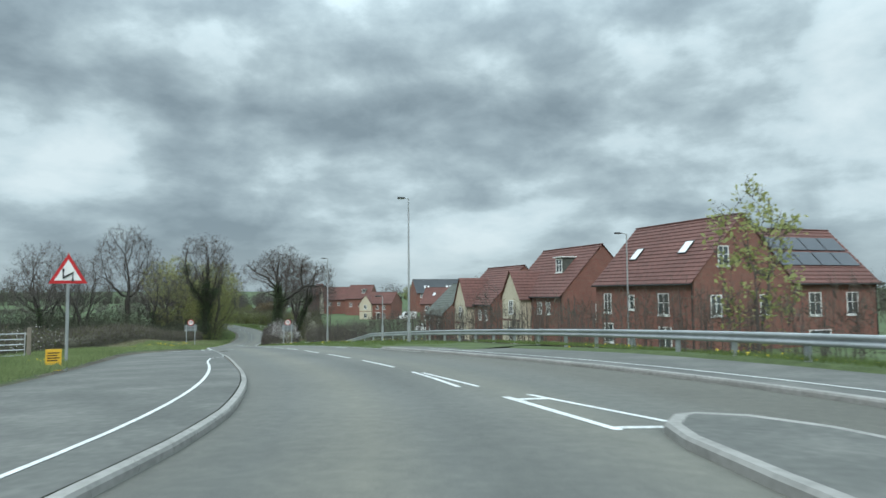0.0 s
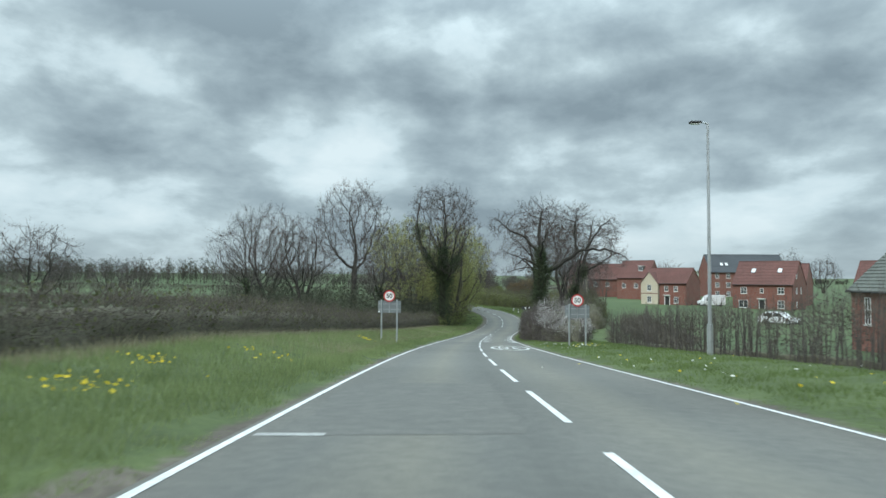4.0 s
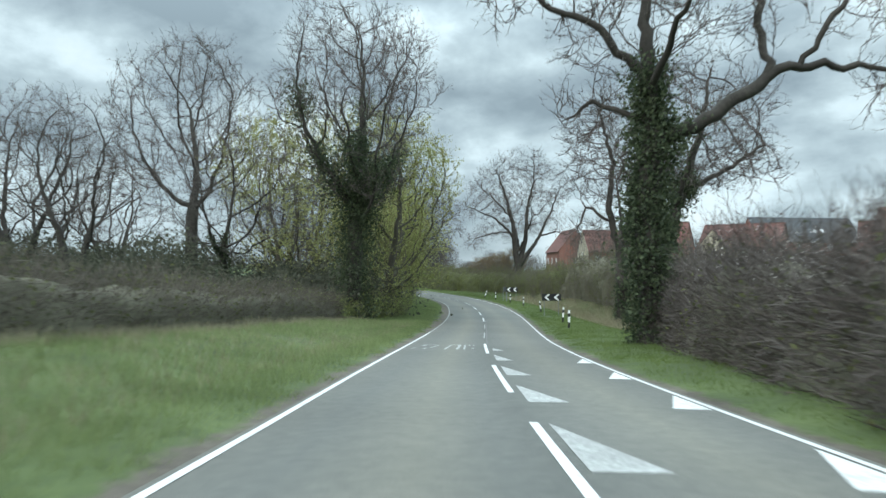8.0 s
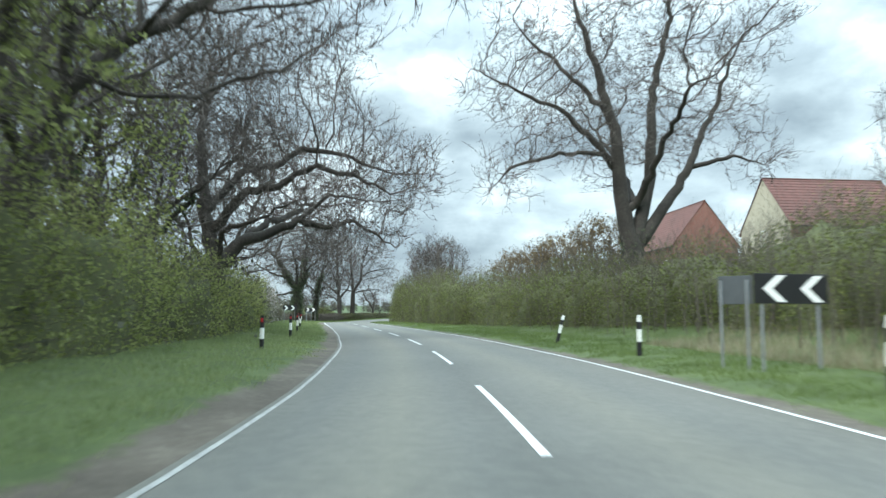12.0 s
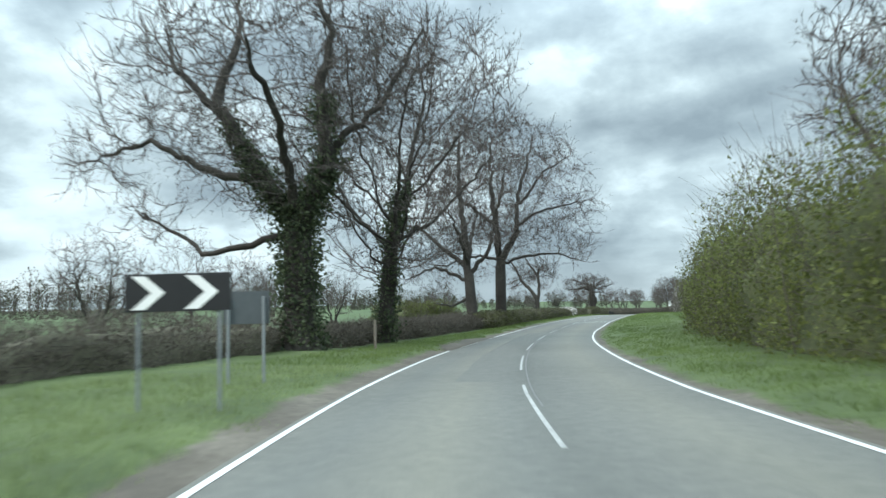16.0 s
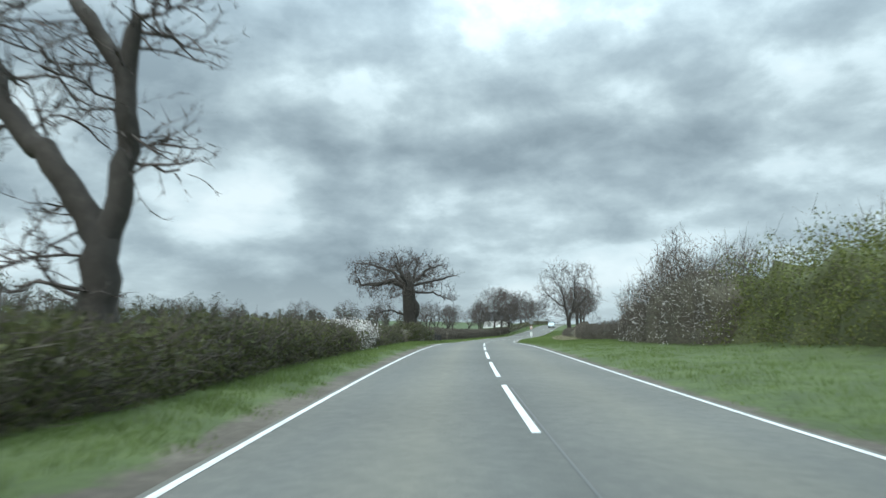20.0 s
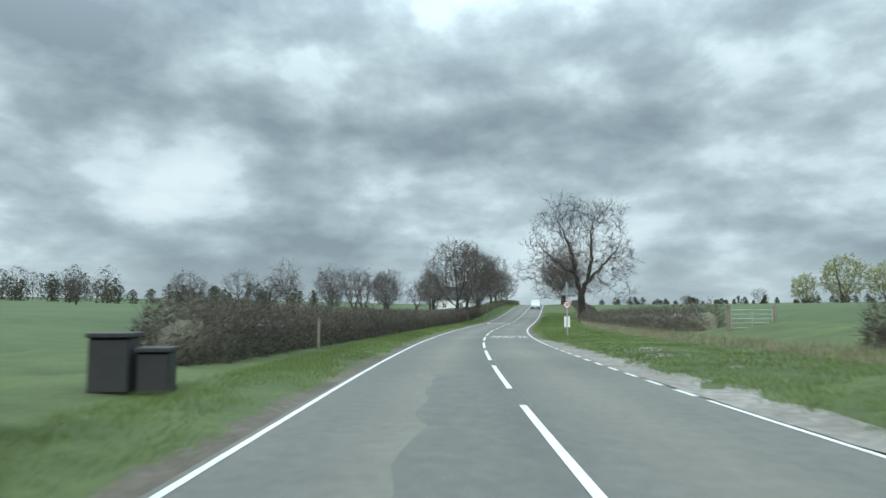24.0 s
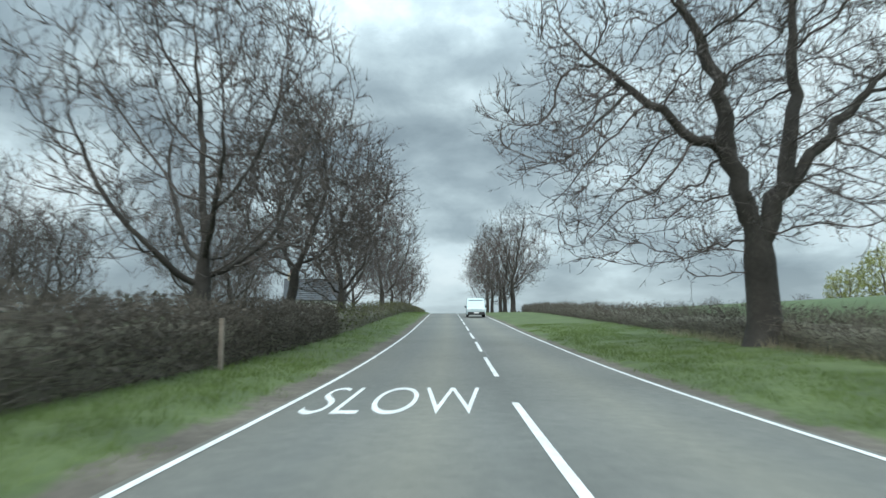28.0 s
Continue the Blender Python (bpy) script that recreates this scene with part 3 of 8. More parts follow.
# ---- lines, dashes and lettering on the road ----
marking("edge_line", 31.0, 46.5, lambda q: left_line(q) - 0.02, 0.15, paint_worn, step=1.0)
marking("edge_line", 47.2, 152, left_line, 0.10, paint, step=1.0)
marking("edge_line", 152, 200, left_line, 0.07, paint_worn, step=1.0)
for a, b in ((200, 262), (262.6, 284), (285.5, 309.5), (312, 318), (322, 340), (340, 600), (600, 870)):
    marking("edge_line", a, b, left_line, 0.09 if a != 200 else 0.07, paint if a != 200 else paint_worn, step=1.0)
marking("edge_line", 28, 250, right_line, 0.09, paint, step=1.0)
marking("edge_line", 250, 441, right_line, 0.09, paint, step=1.0)
marking("edge_line", 464, 870, right_line, 0.09, paint, step=1.0)
for s in np.arange(441.6, 464, 1.95):
    marking("edge_dash", s, s + 1.1, right_line, 0.11, paint)
dashes = [(13.1 + 6.28 * k, 4.2) for k in range(13)]
anchors = [(95.2, 3), (123.6, 4), (168.6, 2), (191.3, 2), (214.4, 2), (237.0, 4), (279.0, 8), (358.3, 1), (366.4, 5), (408.0, 6), (460.1, 3), (486.9, 3), (515.2, 1), (526.0, 36), (850.0, 0)]
for (a, n), (b, _) in zip(anchors, anchors[1:]):
    dashes += [(a + (b - a) * k / n, 3.8 if a == 358.3 else 6.2) for k in range(n)]
for a, length in dashes:
    worn = 140 < a < 167 or 286 < a < 347
    marking("centre_dash", a, a + length, centre_line, 0.06 if worn else 0.11, paint_worn if worn else paint)
for a, b in ((141, 183), (292, 372), (392, 404), (440, 452), (494, 512), (532, 580)):
    marking("tar_seam", a, b, lambda q: centre_line(q) + 0.12, 0.03, tar, lift=0.004)


def flat_patch(name, pts, mat, lift=0.007, parent=None):
    """A flat shape from stations and offsets."""
    s_, l_ = np.array(pts, float).T
    x, y = plan(s_, l_)
    me = mesh_from(name, np.stack([x, y, road_z(s_, l_) + lift], -1), [list(range(len(pts)))], mat)
    return child(name, me, parent or road)


# triangles along both sides of the opposite lane
for k in range(7):
    a = 103.7 + 4.65 * k
    w = 0.92 - 0.075 * k
    c = float(centre_line(a)) + 0.16
    flat_patch("centre_triangle", [(a, c), (a, c + w), (a + 2.6, c)], paint_worn)
    e_ = float(right_line(a)) - 0.1
    flat_patch("edge_triangle", [(a - 0.6, e_), (a + 1.2, e_), (a - 0.5, e_ - 0.72 + 0.05 * k)], paint)


flat_patch("centre_triangle", [(136.4, 1.12), (136.5, 1.5), (138.0, 1.14)], paint_worn)


def road_text(name, text, s0, s1, l0, l1, mat, flip=False, bold=-0.012):
    """Letters stretched along the lane."""
    cu = bpy.data.curves.new(name, "FONT")
    cu.body, cu.size, cu.offset = text, 1.0, bold
    tmp = bpy.data.objects.new(name, cu)
    scene.collection.objects.link(tmp)
    me = bpy.data.meshes.new_from_object(tmp.evaluated_get(bpy.context.evaluated_depsgraph_get()))
    bpy.data.objects.remove(tmp)
    v = np.array([q.co[:] for q in me.vertices])
    u = (v[:, 0] - v[:, 0].min()) / np.ptp(v[:, 0])
    w = (v[:, 1] - v[:, 1].min()) / np.ptp(v[:, 1])
    if flip:
        u, w = 1 - u, 1 - w
    s_, l_ = s0 + (s1 - s0) * w, l0 + (l1 - l0) * u
    x, y = plan(s_, l_)
    z = road_z(s_, l_) + 0.007
    for q, a, b, c in zip(me.vertices, x, y, z):
        q.co = (a, b, c)
    me.materials.append(mat)
    return child(name, me, road)


for pts in ([(137.0, -0.5), (139.9, -0.36), (140.2, -0.2), (140.2, 0.02), (140.05, 0.1), (137.0, 0.04), (137.0, -0.06), (139.7, -0.02), (139.95, -0.06), (139.95, -0.22), (139.75, -0.3), (137.0, -0.4)],
            [(139.2, -1.5), (139.9, -1.4), (140.1, -1.2), (140.1, -0.95), (139.98, -0.95), (139.95, -1.2), (139.7, -1.3), (139.2, -1.38)], [(137.4, -1.75), (137.9, -1.7), (137.9, -1.58), (137.4, -1.62)]):
    flat_patch("lane_letter", [(a, b - 0.18) for a, b in pts], paint_worn)
for pts in ([(138.0, -1.08), (139.6, -0.86), (139.6, -0.78), (138.0, -1.0)], [(137.3, -1.3), (137.8, -1.26), (137.8, -1.16), (137.3, -1.2)], [(137.0, 0.22), (140.1, 0.2), (140.1, 0.27), (137.0, 0.31)], [(139.6, 0.38), (140.1, 0.37), (140.1, 0.44), (139.6, 0.46)], [(137.6, 0.52), (138.1, 0.53), (138.1, 0.64), (137.6, 0.63)], [(139.7, 0.56), (140.1, 0.55), (140.1, 0.62), (139.7, 0.63)]):
    flat_patch("lane_letter_scrap", [(a, b - 0.18) for a, b in pts], paint_worn)
road_text("lane_word", "SLOW", 352.2, 355.9, 1.3, 3.75, paint_worn, True, bold=0.0)
road_text("lane_word", "SLOW", 474.3, 477.9, 1.4, 3.85, paint, True, bold=-0.012)
road_text("lane_word", "SLOW", 520.1, 523.7, -2.2, 0.5, paint, bold=-0.012)
road_text("lane_figure", "30", 86.4, 90.0, 2.2, 3.5, paint, True)
ring = [(math.cos(t), math.sin(t)) for t in np.linspace(0, 2 * np.pi, 41)]
s_ = np.array([88.25 + 3.9 * a for a, b in ring])
l_ = np.array([[2.88 + 1.12 * b * (1.0 if q else 0.87) for q in (1, 0)] for a, b in ring])
so = np.array([[88.25 + 3.9 * a, 88.25 + 3.55 * a] for a, b in ring])
x, y = plan(so, l_)
child("lane_roundel", mesh_from("lane_roundel", np.stack([x, y, road_z(so, l_) + 0.006], -1), grid_faces(41, 2), paint), road)
# patches, worn tyre tracks and a gully grate
rng = np.random.default_rng(9)
for a, b, l0, l1 in ((56, 63, -2.0, 0.9), (97, 104, -1.9, -0.2), (296, 330, -0.6, 0.4), (402, 404.5, 1.3, 3.6), (428, 446, -0.4, 0.5), (480, 483, 1.2, 2.6)):
    n = 24
    o = [(a + (b - a) * t + rng.normal(0, 0.12), l0 + rng.normal(0, 0.06)) for t in np.linspace(0, 1, n)]
    o += [(a + (b - a) * t + rng.normal(0, 0.12), l1 + rng.normal(0, 0.06)) for t in np.linspace(1, 0, n)]
    flat_patch("road_patch", o, asphalt_patch, lift=0.0035)
grate = thing("gully_grate", place(41.3, -1.95), "rusty iron drain grate set in the road", "drain grate")
grate.matrix_basis = Matrix.Translation((0, 0, float(road_z(41.3, -1.95)) + 0.012 - float(ground_z(41.3, -1.95)))) @ grate.matrix_basis
iron = material("rusty_iron", [(0.085, 0.08, 0.074), (0.13, 0.12, 0.108)], rough=0.7, metal=0.4, scale=18)
part("frame", boxes((-0.24, -0.24, -0.03, -0.2, 0.24, 0.004), (0.2, -0.24, -0.03, 0.24, 0.24, 0.004), (-0.2, -0.24, -0.03, 0.2, -0.2, 0.004), (-0.2, 0.2, -0.03, 0.2, 0.24, 0.004)), iron, grate)
for k in range(6):
    part("bar", boxes((-0.2, -0.17 + k * 0.065, -0.03, 0.2, -0.14 + k * 0.065, 0.003)), iron, grate)

# ---- paved ground beside the first bend ----
ss = np.arange(-55, 53.1, 1.0)
inner = left_line(ss) - np.interp(ss, [32, 34], [0.12, 0.0])
outer = np.minimum(np.interp(ss, [-55, 10, 38, 44, 49, 53], [-7.6, -7.2, -7.0, -6.3, -4.6, -2.7]), inner - 0.02)
ls = inner[:, None] + (outer - inner)[:, None] * np.linspace(0, 1, 6)
lay = ribbon("layby", ss, ls, road_z(ss, inner)[:, None] + np.interp(ss, [20, 34], [0.115, 0.012])[:, None] * np.ones(6), asphalt_old)
tagged(lay, "worn patchy asphalt path joining the road", "pavement", kind="structure")
ss = np.arange(-55, 54.1, 1.0)
edge = np.interp(ss, [-55, 10, 38, 44, 49, 53, 54], [-7.6, -7.2, -7.0, -6.3, -4.6, -2.7, -2.6])
offs = np.array([-0.2, 0.3, 0.9, 1.8, 3.0, 4.5, 7.0])
ls = edge[:, None] - offs
z = road_z(ss, 0)[:, None] + np.array([-0.04, 0.07, 0.13, 0.12, 0.08, 0.0, -0.3]) * np.ones((len(ss), 1))
w = sstep(2.0, 6.0, offs)
z = z * (1 - w) + (ground_z(np.repeat(ss[:, None], 7, 1), ls) + 0.08) * w
z[:, -1] -= 0.5
vl = ribbon("verge_left_south", ss, ls, z, verge_ground)
vl.data.attributes.new("past_edge", "FLOAT", "POINT").data.foreach_set("value", (offs[None] - 0.35 + 0 * ls).ravel().astype(np.float32))
tagged(vl, "rough grass verge beside the worn path", "grass verge", kind="structure")
ss = np.arange(-55, 35.1, 1.0)
inner = right_line(ss) + 0.14
outer = np.maximum(np.interp(ss, [-55, 20, 30, 35], [10.2, 10.0, 8.4, 6.0]), inner + 0.02)
ls = inner[:, None] + (outer - inner)[:, None] * np.linspace(0, 1, 6)
fw = ribbon("footway", ss, ls, road_z(ss[:, None], ls * 0 + 6) + 0.11, asphalt_old)
tagged(fw, "grey asphalt footway behind a concrete kerb", "pavement", kind="structure")
offs = np.array([-0.3, 0.0, 0.25, 0.8, 1.5, 2.5, 4.0, 6.0])
ls = outer[:, None] + offs
z = road_z(ss, 6)[:, None] + np.array([0.02, 0.10, 0.17, 0.18, 0.14, 0.02, -0.4, -1.0]) * np.ones((len(ss), 1))
w = sstep(1.5, 5.0, offs)
z = z * (1 - w) + (ground_z(np.repeat(ss[:, None], 8, 1), ls) + 0.08) * w
z[:, -1] -= 0.5
vr = ribbon("verge_right_south", ss, ls, z, turf)
tagged(vr, "grass verge with dandelions under the crash barrier", "grass verge", kind="structure")


def kerb_run(stations, lfun, side, group):
    """A line of kerb stones, each its own piece."""
    run = thing("kerb", Matrix(), "row of worn concrete kerb stones", "kerb", group)
    for a, b in zip(stations, stations[1:]):
        vs = []
        for s in (a + 0.006, b - 0.006):
            l = float(lfun(s))
            zr = float(road_z(s, l))
            for dl, dz in ((0, -0.1), (0, 0.07), (0.018, 0.105), (0.115, 0.118), (0.115, -0.1)):
                x, y = plan(s, l + side * dl)
                vs.append((float(x), float(y), zr + dz))
        me = mesh_from("kerb_stone", vs, [[i, (i + 1) % 5, (i + 1) % 5 + 5, i + 5] for i in range(5)] + [[4, 3, 2, 1, 0], [5, 6, 7, 8, 9]], concrete)
        child("kerb_stone", me, run)
    return tagged(run, kind="structure")


kerb_run(np.arange(-12, 31.6, 0.915), lambda s: left_line(s) + 0.02, -1, "road kerbs")
kerb_run(np.arange(-12, 35, 0.915), lambda s: right_line(s), 1, "road kerbs")
for name, a, b, f in (("path_line", -12, 29.6, lambda q: np.interp(q, [-12, 2, 8, 20, 26, 29.6], [-3.2, -3.16, -3.16, -3.22, -3.26, -3.05])), ("path_line", 29.6, 30.5, lambda q: np.interp(q, [29.6, 30.5], [-3.05, -2.56]))):
    ss = np.linspace(a, b, 30)
    c = f(ss)
    ls = np.stack([c - 0.037, c + 0.037], -1)
    ribbon(name, ss, ls, road_z(ss, left_line(ss))[:, None] + np.interp(ss, [20, 34], [0.115, 0.012])[:, None] + 0.006 + 0 * ls, paint, lay)
ss = np.linspace(-12, 30, 40)
ls = np.stack([right_line(ss) + 0.75, right_line(ss) + 0.84], -1)
ribbon("path_line", ss, ls, road_z(ss[:, None], ls * 0 + 6) + 0.116, paint, fw)
# cycle path mouth: arrow, double dashes and thin worn lines
flat_patch("path_arrow", [(45.8, -5.0), (46.05, -4.95), (47.6, -4.55), (46.95, -3.6), (46.75, -3.65), (47.3, -4.5)], paint, 0.028, lay)
for k in range(4):
    for q in (0, 1):
        a, c = 45.35 + 0.95 * k, -3.1 + 0.02 * k + 0.42 * q
        flat_patch("give_way_dash", [(a, c), (a, c + 0.2), (a + 0.55, c + 0.24), (a + 0.55, c + 0.04)], paint, 0.022, lay)
for pts in ([(45.3, -2.3), (45.3, -1.2), (45.38, -1.2), (45.38, -2.3)], [(46.4, -1.2), (50.3, -1.2), (50.3, -1.1), (46.4, -1.1)], [(55.9, -2.2), (55.9, -1.4), (56.1, -1.4), (56.1, -2.2)]):
    flat_patch("thin_line", pts, paint_worn)
# traffic island with its kerb and the lines at its nose
isl = thing("traffic_island", Matrix(), "kerbed asphalt traffic island in the middle of the road", "traffic island")
out = [(-20, 2.55), (2, 2.75), (5, 2.72), (6.6, 2.8), (7.5, 3.0), (8.1, 3.4), (8.2, 3.8), (7.9, 4.3), (7.0, 4.7), (5, 4.9), (2, 4.95), (-20, 5.0)]
vs, fs = [], []
n = len(out)
for inset, dz in ((0, -0.05), (0, 0.085), (0.03, 0.12), (0.14, 0.125)):
    for s, l in out:
        cl = 3.75
        x, y = plan(s - (inset if s > 6.6 else 0), l + (inset if l < cl else -inset))
        vs.append((float(x), float(y), float(road_z(s, l)) + dz))
for r in range(3):
    fs += [[r * n + i, (r + 1) * n + i, (r + 1) * n + (i + 1) % n, r * n + (i + 1) % n] for i in range(n)]
child("kerb", mesh_from("kerb", vs, fs, concrete), isl, "rounded concrete kerb")
child("surface", mesh_from("surface", vs[3 * n:], [list(range(n))[::-1]], asphalt_old), isl)
tagged(isl, kind="structure")
for pts in ([(11.2, 2.05), (11.2, 2.2), (7.7, 2.62), (7.7, 2.5)], [(11.4, 2.55), (11.4, 2.66), (8.2, 3.45), (8.2, 3.34)], [(7.8, 2.6), (7.95, 2.6), (7.9, 3.2), (7.75, 3.2)], [(10.7, 2.2), (10.9, 2.2), (10.9, 2.75), (10.7, 2.75)]):
    flat_patch("nose_line", pts, paint)
flat_patch("nose_line", [(16.9, 1.88), (16.9, 1.98), (13.0, 2.2), (13.0, 2.1)], paint)
flat_patch("cycle_line", [(38.9, 4.58), (38.9, 4.68), (42.1, 4.37), (42.1, 4.27)], paint)
for c in (4.66, 5.22):
    t_ = np.linspace(0, 2 * np.pi, 21)
    so = 41.35 + np.outer(np.cos(t_), (0.36, 0.27))
    lw = c + np.outer(np.sin(t_), (0.2, 0.15))
    x, y = plan(so, lw)
    child("cycle_wheel", mesh_from("cycle_wheel", np.stack([x, y, road_z(so, lw) + 0.007], -1), grid_faces(21, 2), paint_worn), road)
flat_patch("cycle_frame", [(41.35, 4.66), (41.42, 4.66), (41.85, 4.92), (41.85, 5.1), (41.4, 5.22), (41.35, 5.2), (41.75, 5.05), (41.75, 4.94)], paint_worn)


# ---- trees ----
import collections


def tubes(segs, sides):
    """One mesh array from segments (x0 y0 z0 x1 y1 z1 r0 r1)."""
    a = np.asarray(segs, float)
    p, q, r0, r1 = a[:, :3], a[:, 3:6], a[:, 6], a[:, 7]
    d = q - p
    d /= np.maximum(np.linalg.norm(d, axis=1, keepdims=True), 1e-6)
    ref = np.where(np.abs(d[:, 2:3]) > 0.9, np.array([[1.0, 0, 0]]), np.array([[0, 0, 1.0]]))
    u = np.cross(d, ref)
    u /= np.maximum(np.linalg.norm(u, axis=1, keepdims=True), 1e-6)
    w = np.cross(d, u)
    ang = np.arange(sides) * 2 * np.pi / sides
    ring = u[:, None] * np.cos(ang)[None, :, None] + w[:, None] * np.sin(ang)[None, :, None]
    lo = p[:, None] + ring * r0[:, None, None]
    hi = q[:, None] + ring * r1[:, None, None]
    v = np.concatenate([lo, hi], 1).reshape(-1, 3)
    k = np.arange(sides)
    f = np.stack([k, (k + 1) % sides, (k + 1) % sides + sides, k + sides], -1)
    faces = (np.arange(len(a)) * 2 * sides)[:, None, None] + f[None]
    return v, faces.reshape(-1, 4)


def slivers(segs, rng):
    """Fine twigs, each a narrow tapering blade of wood."""
    a = np.asarray(segs, float)
    d = a[:, 3:6] - a[:, :3]
    u = np.cross(d, rng.normal(size=(len(a), 3)))
    u /= np.linalg.norm(u, axis=1, keepdims=True) + 1e-9
    r0, r1 = a[:, 6:7], a[:, 7:8]
    v = np.stack([a[:, :3] - u * r0, a[:, :3] + u * r0, a[:, 3:6] + u * r1, a[:, 3:6] - u * r1], 1).reshape(-1, 3)
    f = np.arange(4 * len(a)).reshape(-1, 4)
    return v, np.concatenate([f[:, :3], f[a[:, 7] > 0][:, [0, 2, 3]]])


def rhombs(points, size, rng, flat=0.0, stretch=1.5):
    """A small pointed leaf at every point, turned at random."""
    n = len(points)
    a = rng.normal(size=(n, 3))
    a[:, 2] *= 1 - flat
    a /= np.linalg.norm(a, axis=1, keepdims=True)
    b = np.cross(a, rng.normal(size=(n, 3)))
    b /= np.linalg.norm(b, axis=1, keepdims=True)
    s = (size * rng.uniform(0.6, 1.4, n))[:, None]
    c = np.asarray(points)
    v = np.stack([c - a * s * stretch / 2, c + b * s * 0.42, c + a * s * stretch / 2, c - b * s * 0.42], 1).reshape(-1, 3)
    return v, np.arange(4 * n).reshape(-1, 4)


class Grower:
    """Grows a bare crown towards points strewn in rounded lobes, then thickens it from the tips down."""

    def __init__(self, seed, height, spread_r, clear, girth, n=900, low=None, shift=(0, 0), lean=(0, 0), lobes=(), wild=0.22, step=None, twigs=5.2, twig_len=1.0, droop=0.0, stems=1, bones=(), hollow=0.5, squash=1.0, tip=0.011, fan=1.0):
        self.rng = np.random.default_rng(seed)
        rng = self.rng
        low = clear * 0.75 if low is None else low
        self.h, self.girth, self.tip, self.stems = height, girth, tip, stems
        D = (step or max(spread_r / 15, 0.3)) * 0.86
        n = int(n * 1.45)
        cen = np.array([shift[0], shift[1], low + (height - low) * 0.48])
        rad = np.array([spread_r, spread_r * squash, (height - low) * 0.52])
        pts = [self.cloud(cen, rad, n, hollow, seed)]
        for x, y, z, r, k in lobes:
            pts.append(self.cloud(np.array([x, y, z]), np.array([r, r, r * 0.75]), int(k * 1.4), 0.2, seed + 1))
        A = np.concatenate(pts)
        # stems
        P, par, keep = [], [], []
        if bones:
            for line in bones:
                last = -1
                if P:
                    q = np.array(line[0][0])
                    last = int(np.argmin(np.linalg.norm(np.array(P) - q, axis=1)))
                for (u, ru), (v, rv) in zip(line, line[1:]):
                    k = max(1, int(np.linalg.norm(np.subtract(v, u)) / D))
                    for j in range(k + 1):
                        if (j == 0 and last >= 0):
                            continue
                        f = j / k
                        P.append(np.array(u) * (1 - f) + np.array(v) * f + rng.normal(0, D * 0.15, 3) * (len(P) > 3) * (max(ru, rv) < 0.45))
                        par.append(last)
                        keep.append(ru + (rv - ru) * f)
                        last = len(P) - 1
        else:
            for k in range(stems):
                a = 2 * np.pi * k / stems + rng.random()
                p = np.array([np.cos(a), np.sin(a), 0]) * (girth * 0.9 if stems > 1 else 0) + np.array([0, 0, -0.3])
                d = np.array([lean[0] + np.cos(a) * 0.16 * (stems > 1), lean[1] + np.sin(a) * 0.16 * (stems > 1), 1.0])
                last, bend = -1, rng.normal(0, 0.05, 2)
                for j in range(max(2, int((clear + 0.3) / D)) + 1):
                    P.append(p.copy())
                    par.append(last)
                    keep.append(0.0)
                    last = len(P) - 1
                    bend = bend * 0.7 + rng.normal(0, 0.05, 2)
                    p = p + (d + np.array([*bend, 0])) / np.linalg.norm(d) * D
        n0 = len(P)
        near = np.full(len(A), 1e9)
        who = np.zeros(len(A), int)
        new_i = list(range(len(P)))
        alive = np.ones(len(A), bool)
        heading = {}
        stale, was = np.zeros(len(A), int), near.copy()
        for it in range(90):
            if len(new_i):
                Q = np.array([P[i] for i in new_i])
                for c0 in range(0, len(Q), 200):
                    d2 = np.linalg.norm(A[:, None] - Q[None, c0:c0 + 200], axis=2)
                    j = d2.argmin(1)
                    m = d2[np.arange(len(A)), j]
                    better = m < near
                    near[better] = m[better]
                    who[better] = np.array(new_i[c0:c0 + 200])[j[better]]
                alive &= near > D * 1.35
                stale = np.where(near < was - 0.08 * D, 0, stale + 1)
                was = near.copy()
                alive &= stale < 4
            if not alive.any():
                break
            idx = np.nonzero(alive)[0]
            pulls = collections.defaultdict(list)
            for i in idx:
                pulls[who[i]].append(i)
            new_i = []
            for w, ii in pulls.items():
                v = A[ii] - P[w]
                v /= np.linalg.norm(v, axis=1, keepdims=True)
                d = v.mean(0)
                d /= np.linalg.norm(d) + 1e-9
                h = heading.get(w)
                if h is None and par[w] >= 0:
                    h = P[w] - P[par[w]]
                    h /= np.linalg.norm(h) + 1e-9
                if w >= n0 and h is not None and float(d @ h) < -0.1:
                    alive[ii] = False
                    continue
                if h is not None:
                    d = d + h * 0.3
                d = d + rng.normal(0, wild, 3) * np.array([1, 1, 0.8]) + np.array([0, 0, -droop])
                d /= np.linalg.norm(d) + 1e-9
                P.append(P[w] + d * D)
                par.append(w)
                keep.append(0.0)
                heading[len(P) - 1] = d
                new_i.append(len(P) - 1)
        self.P, self.par, self.keep = np.array(P), np.array(par), np.array(keep)
        self.thicken()
        self.twiggy(twigs, twig_len, droop, fan)

    def cloud(self, c, r, n, hollow, seed):
        u = self.rng.normal(size=(n * 2, 3))
        u /= np.linalg.norm(u, axis=1, keepdims=True)
        u *= (self.rng.random((n * 2, 1)) ** (1 / 3)) ** (1 - hollow * 0.6)
        lumpy = np.array([noise.noise(Vector(q) * 1.9 + Vector((seed, 0, 0))) for q in u])
        u *= (0.92 + 0.34 * lumpy)[:, None]
        p = c + u * r
        return p[lumpy > np.quantile(lumpy, 0.2)][:n]

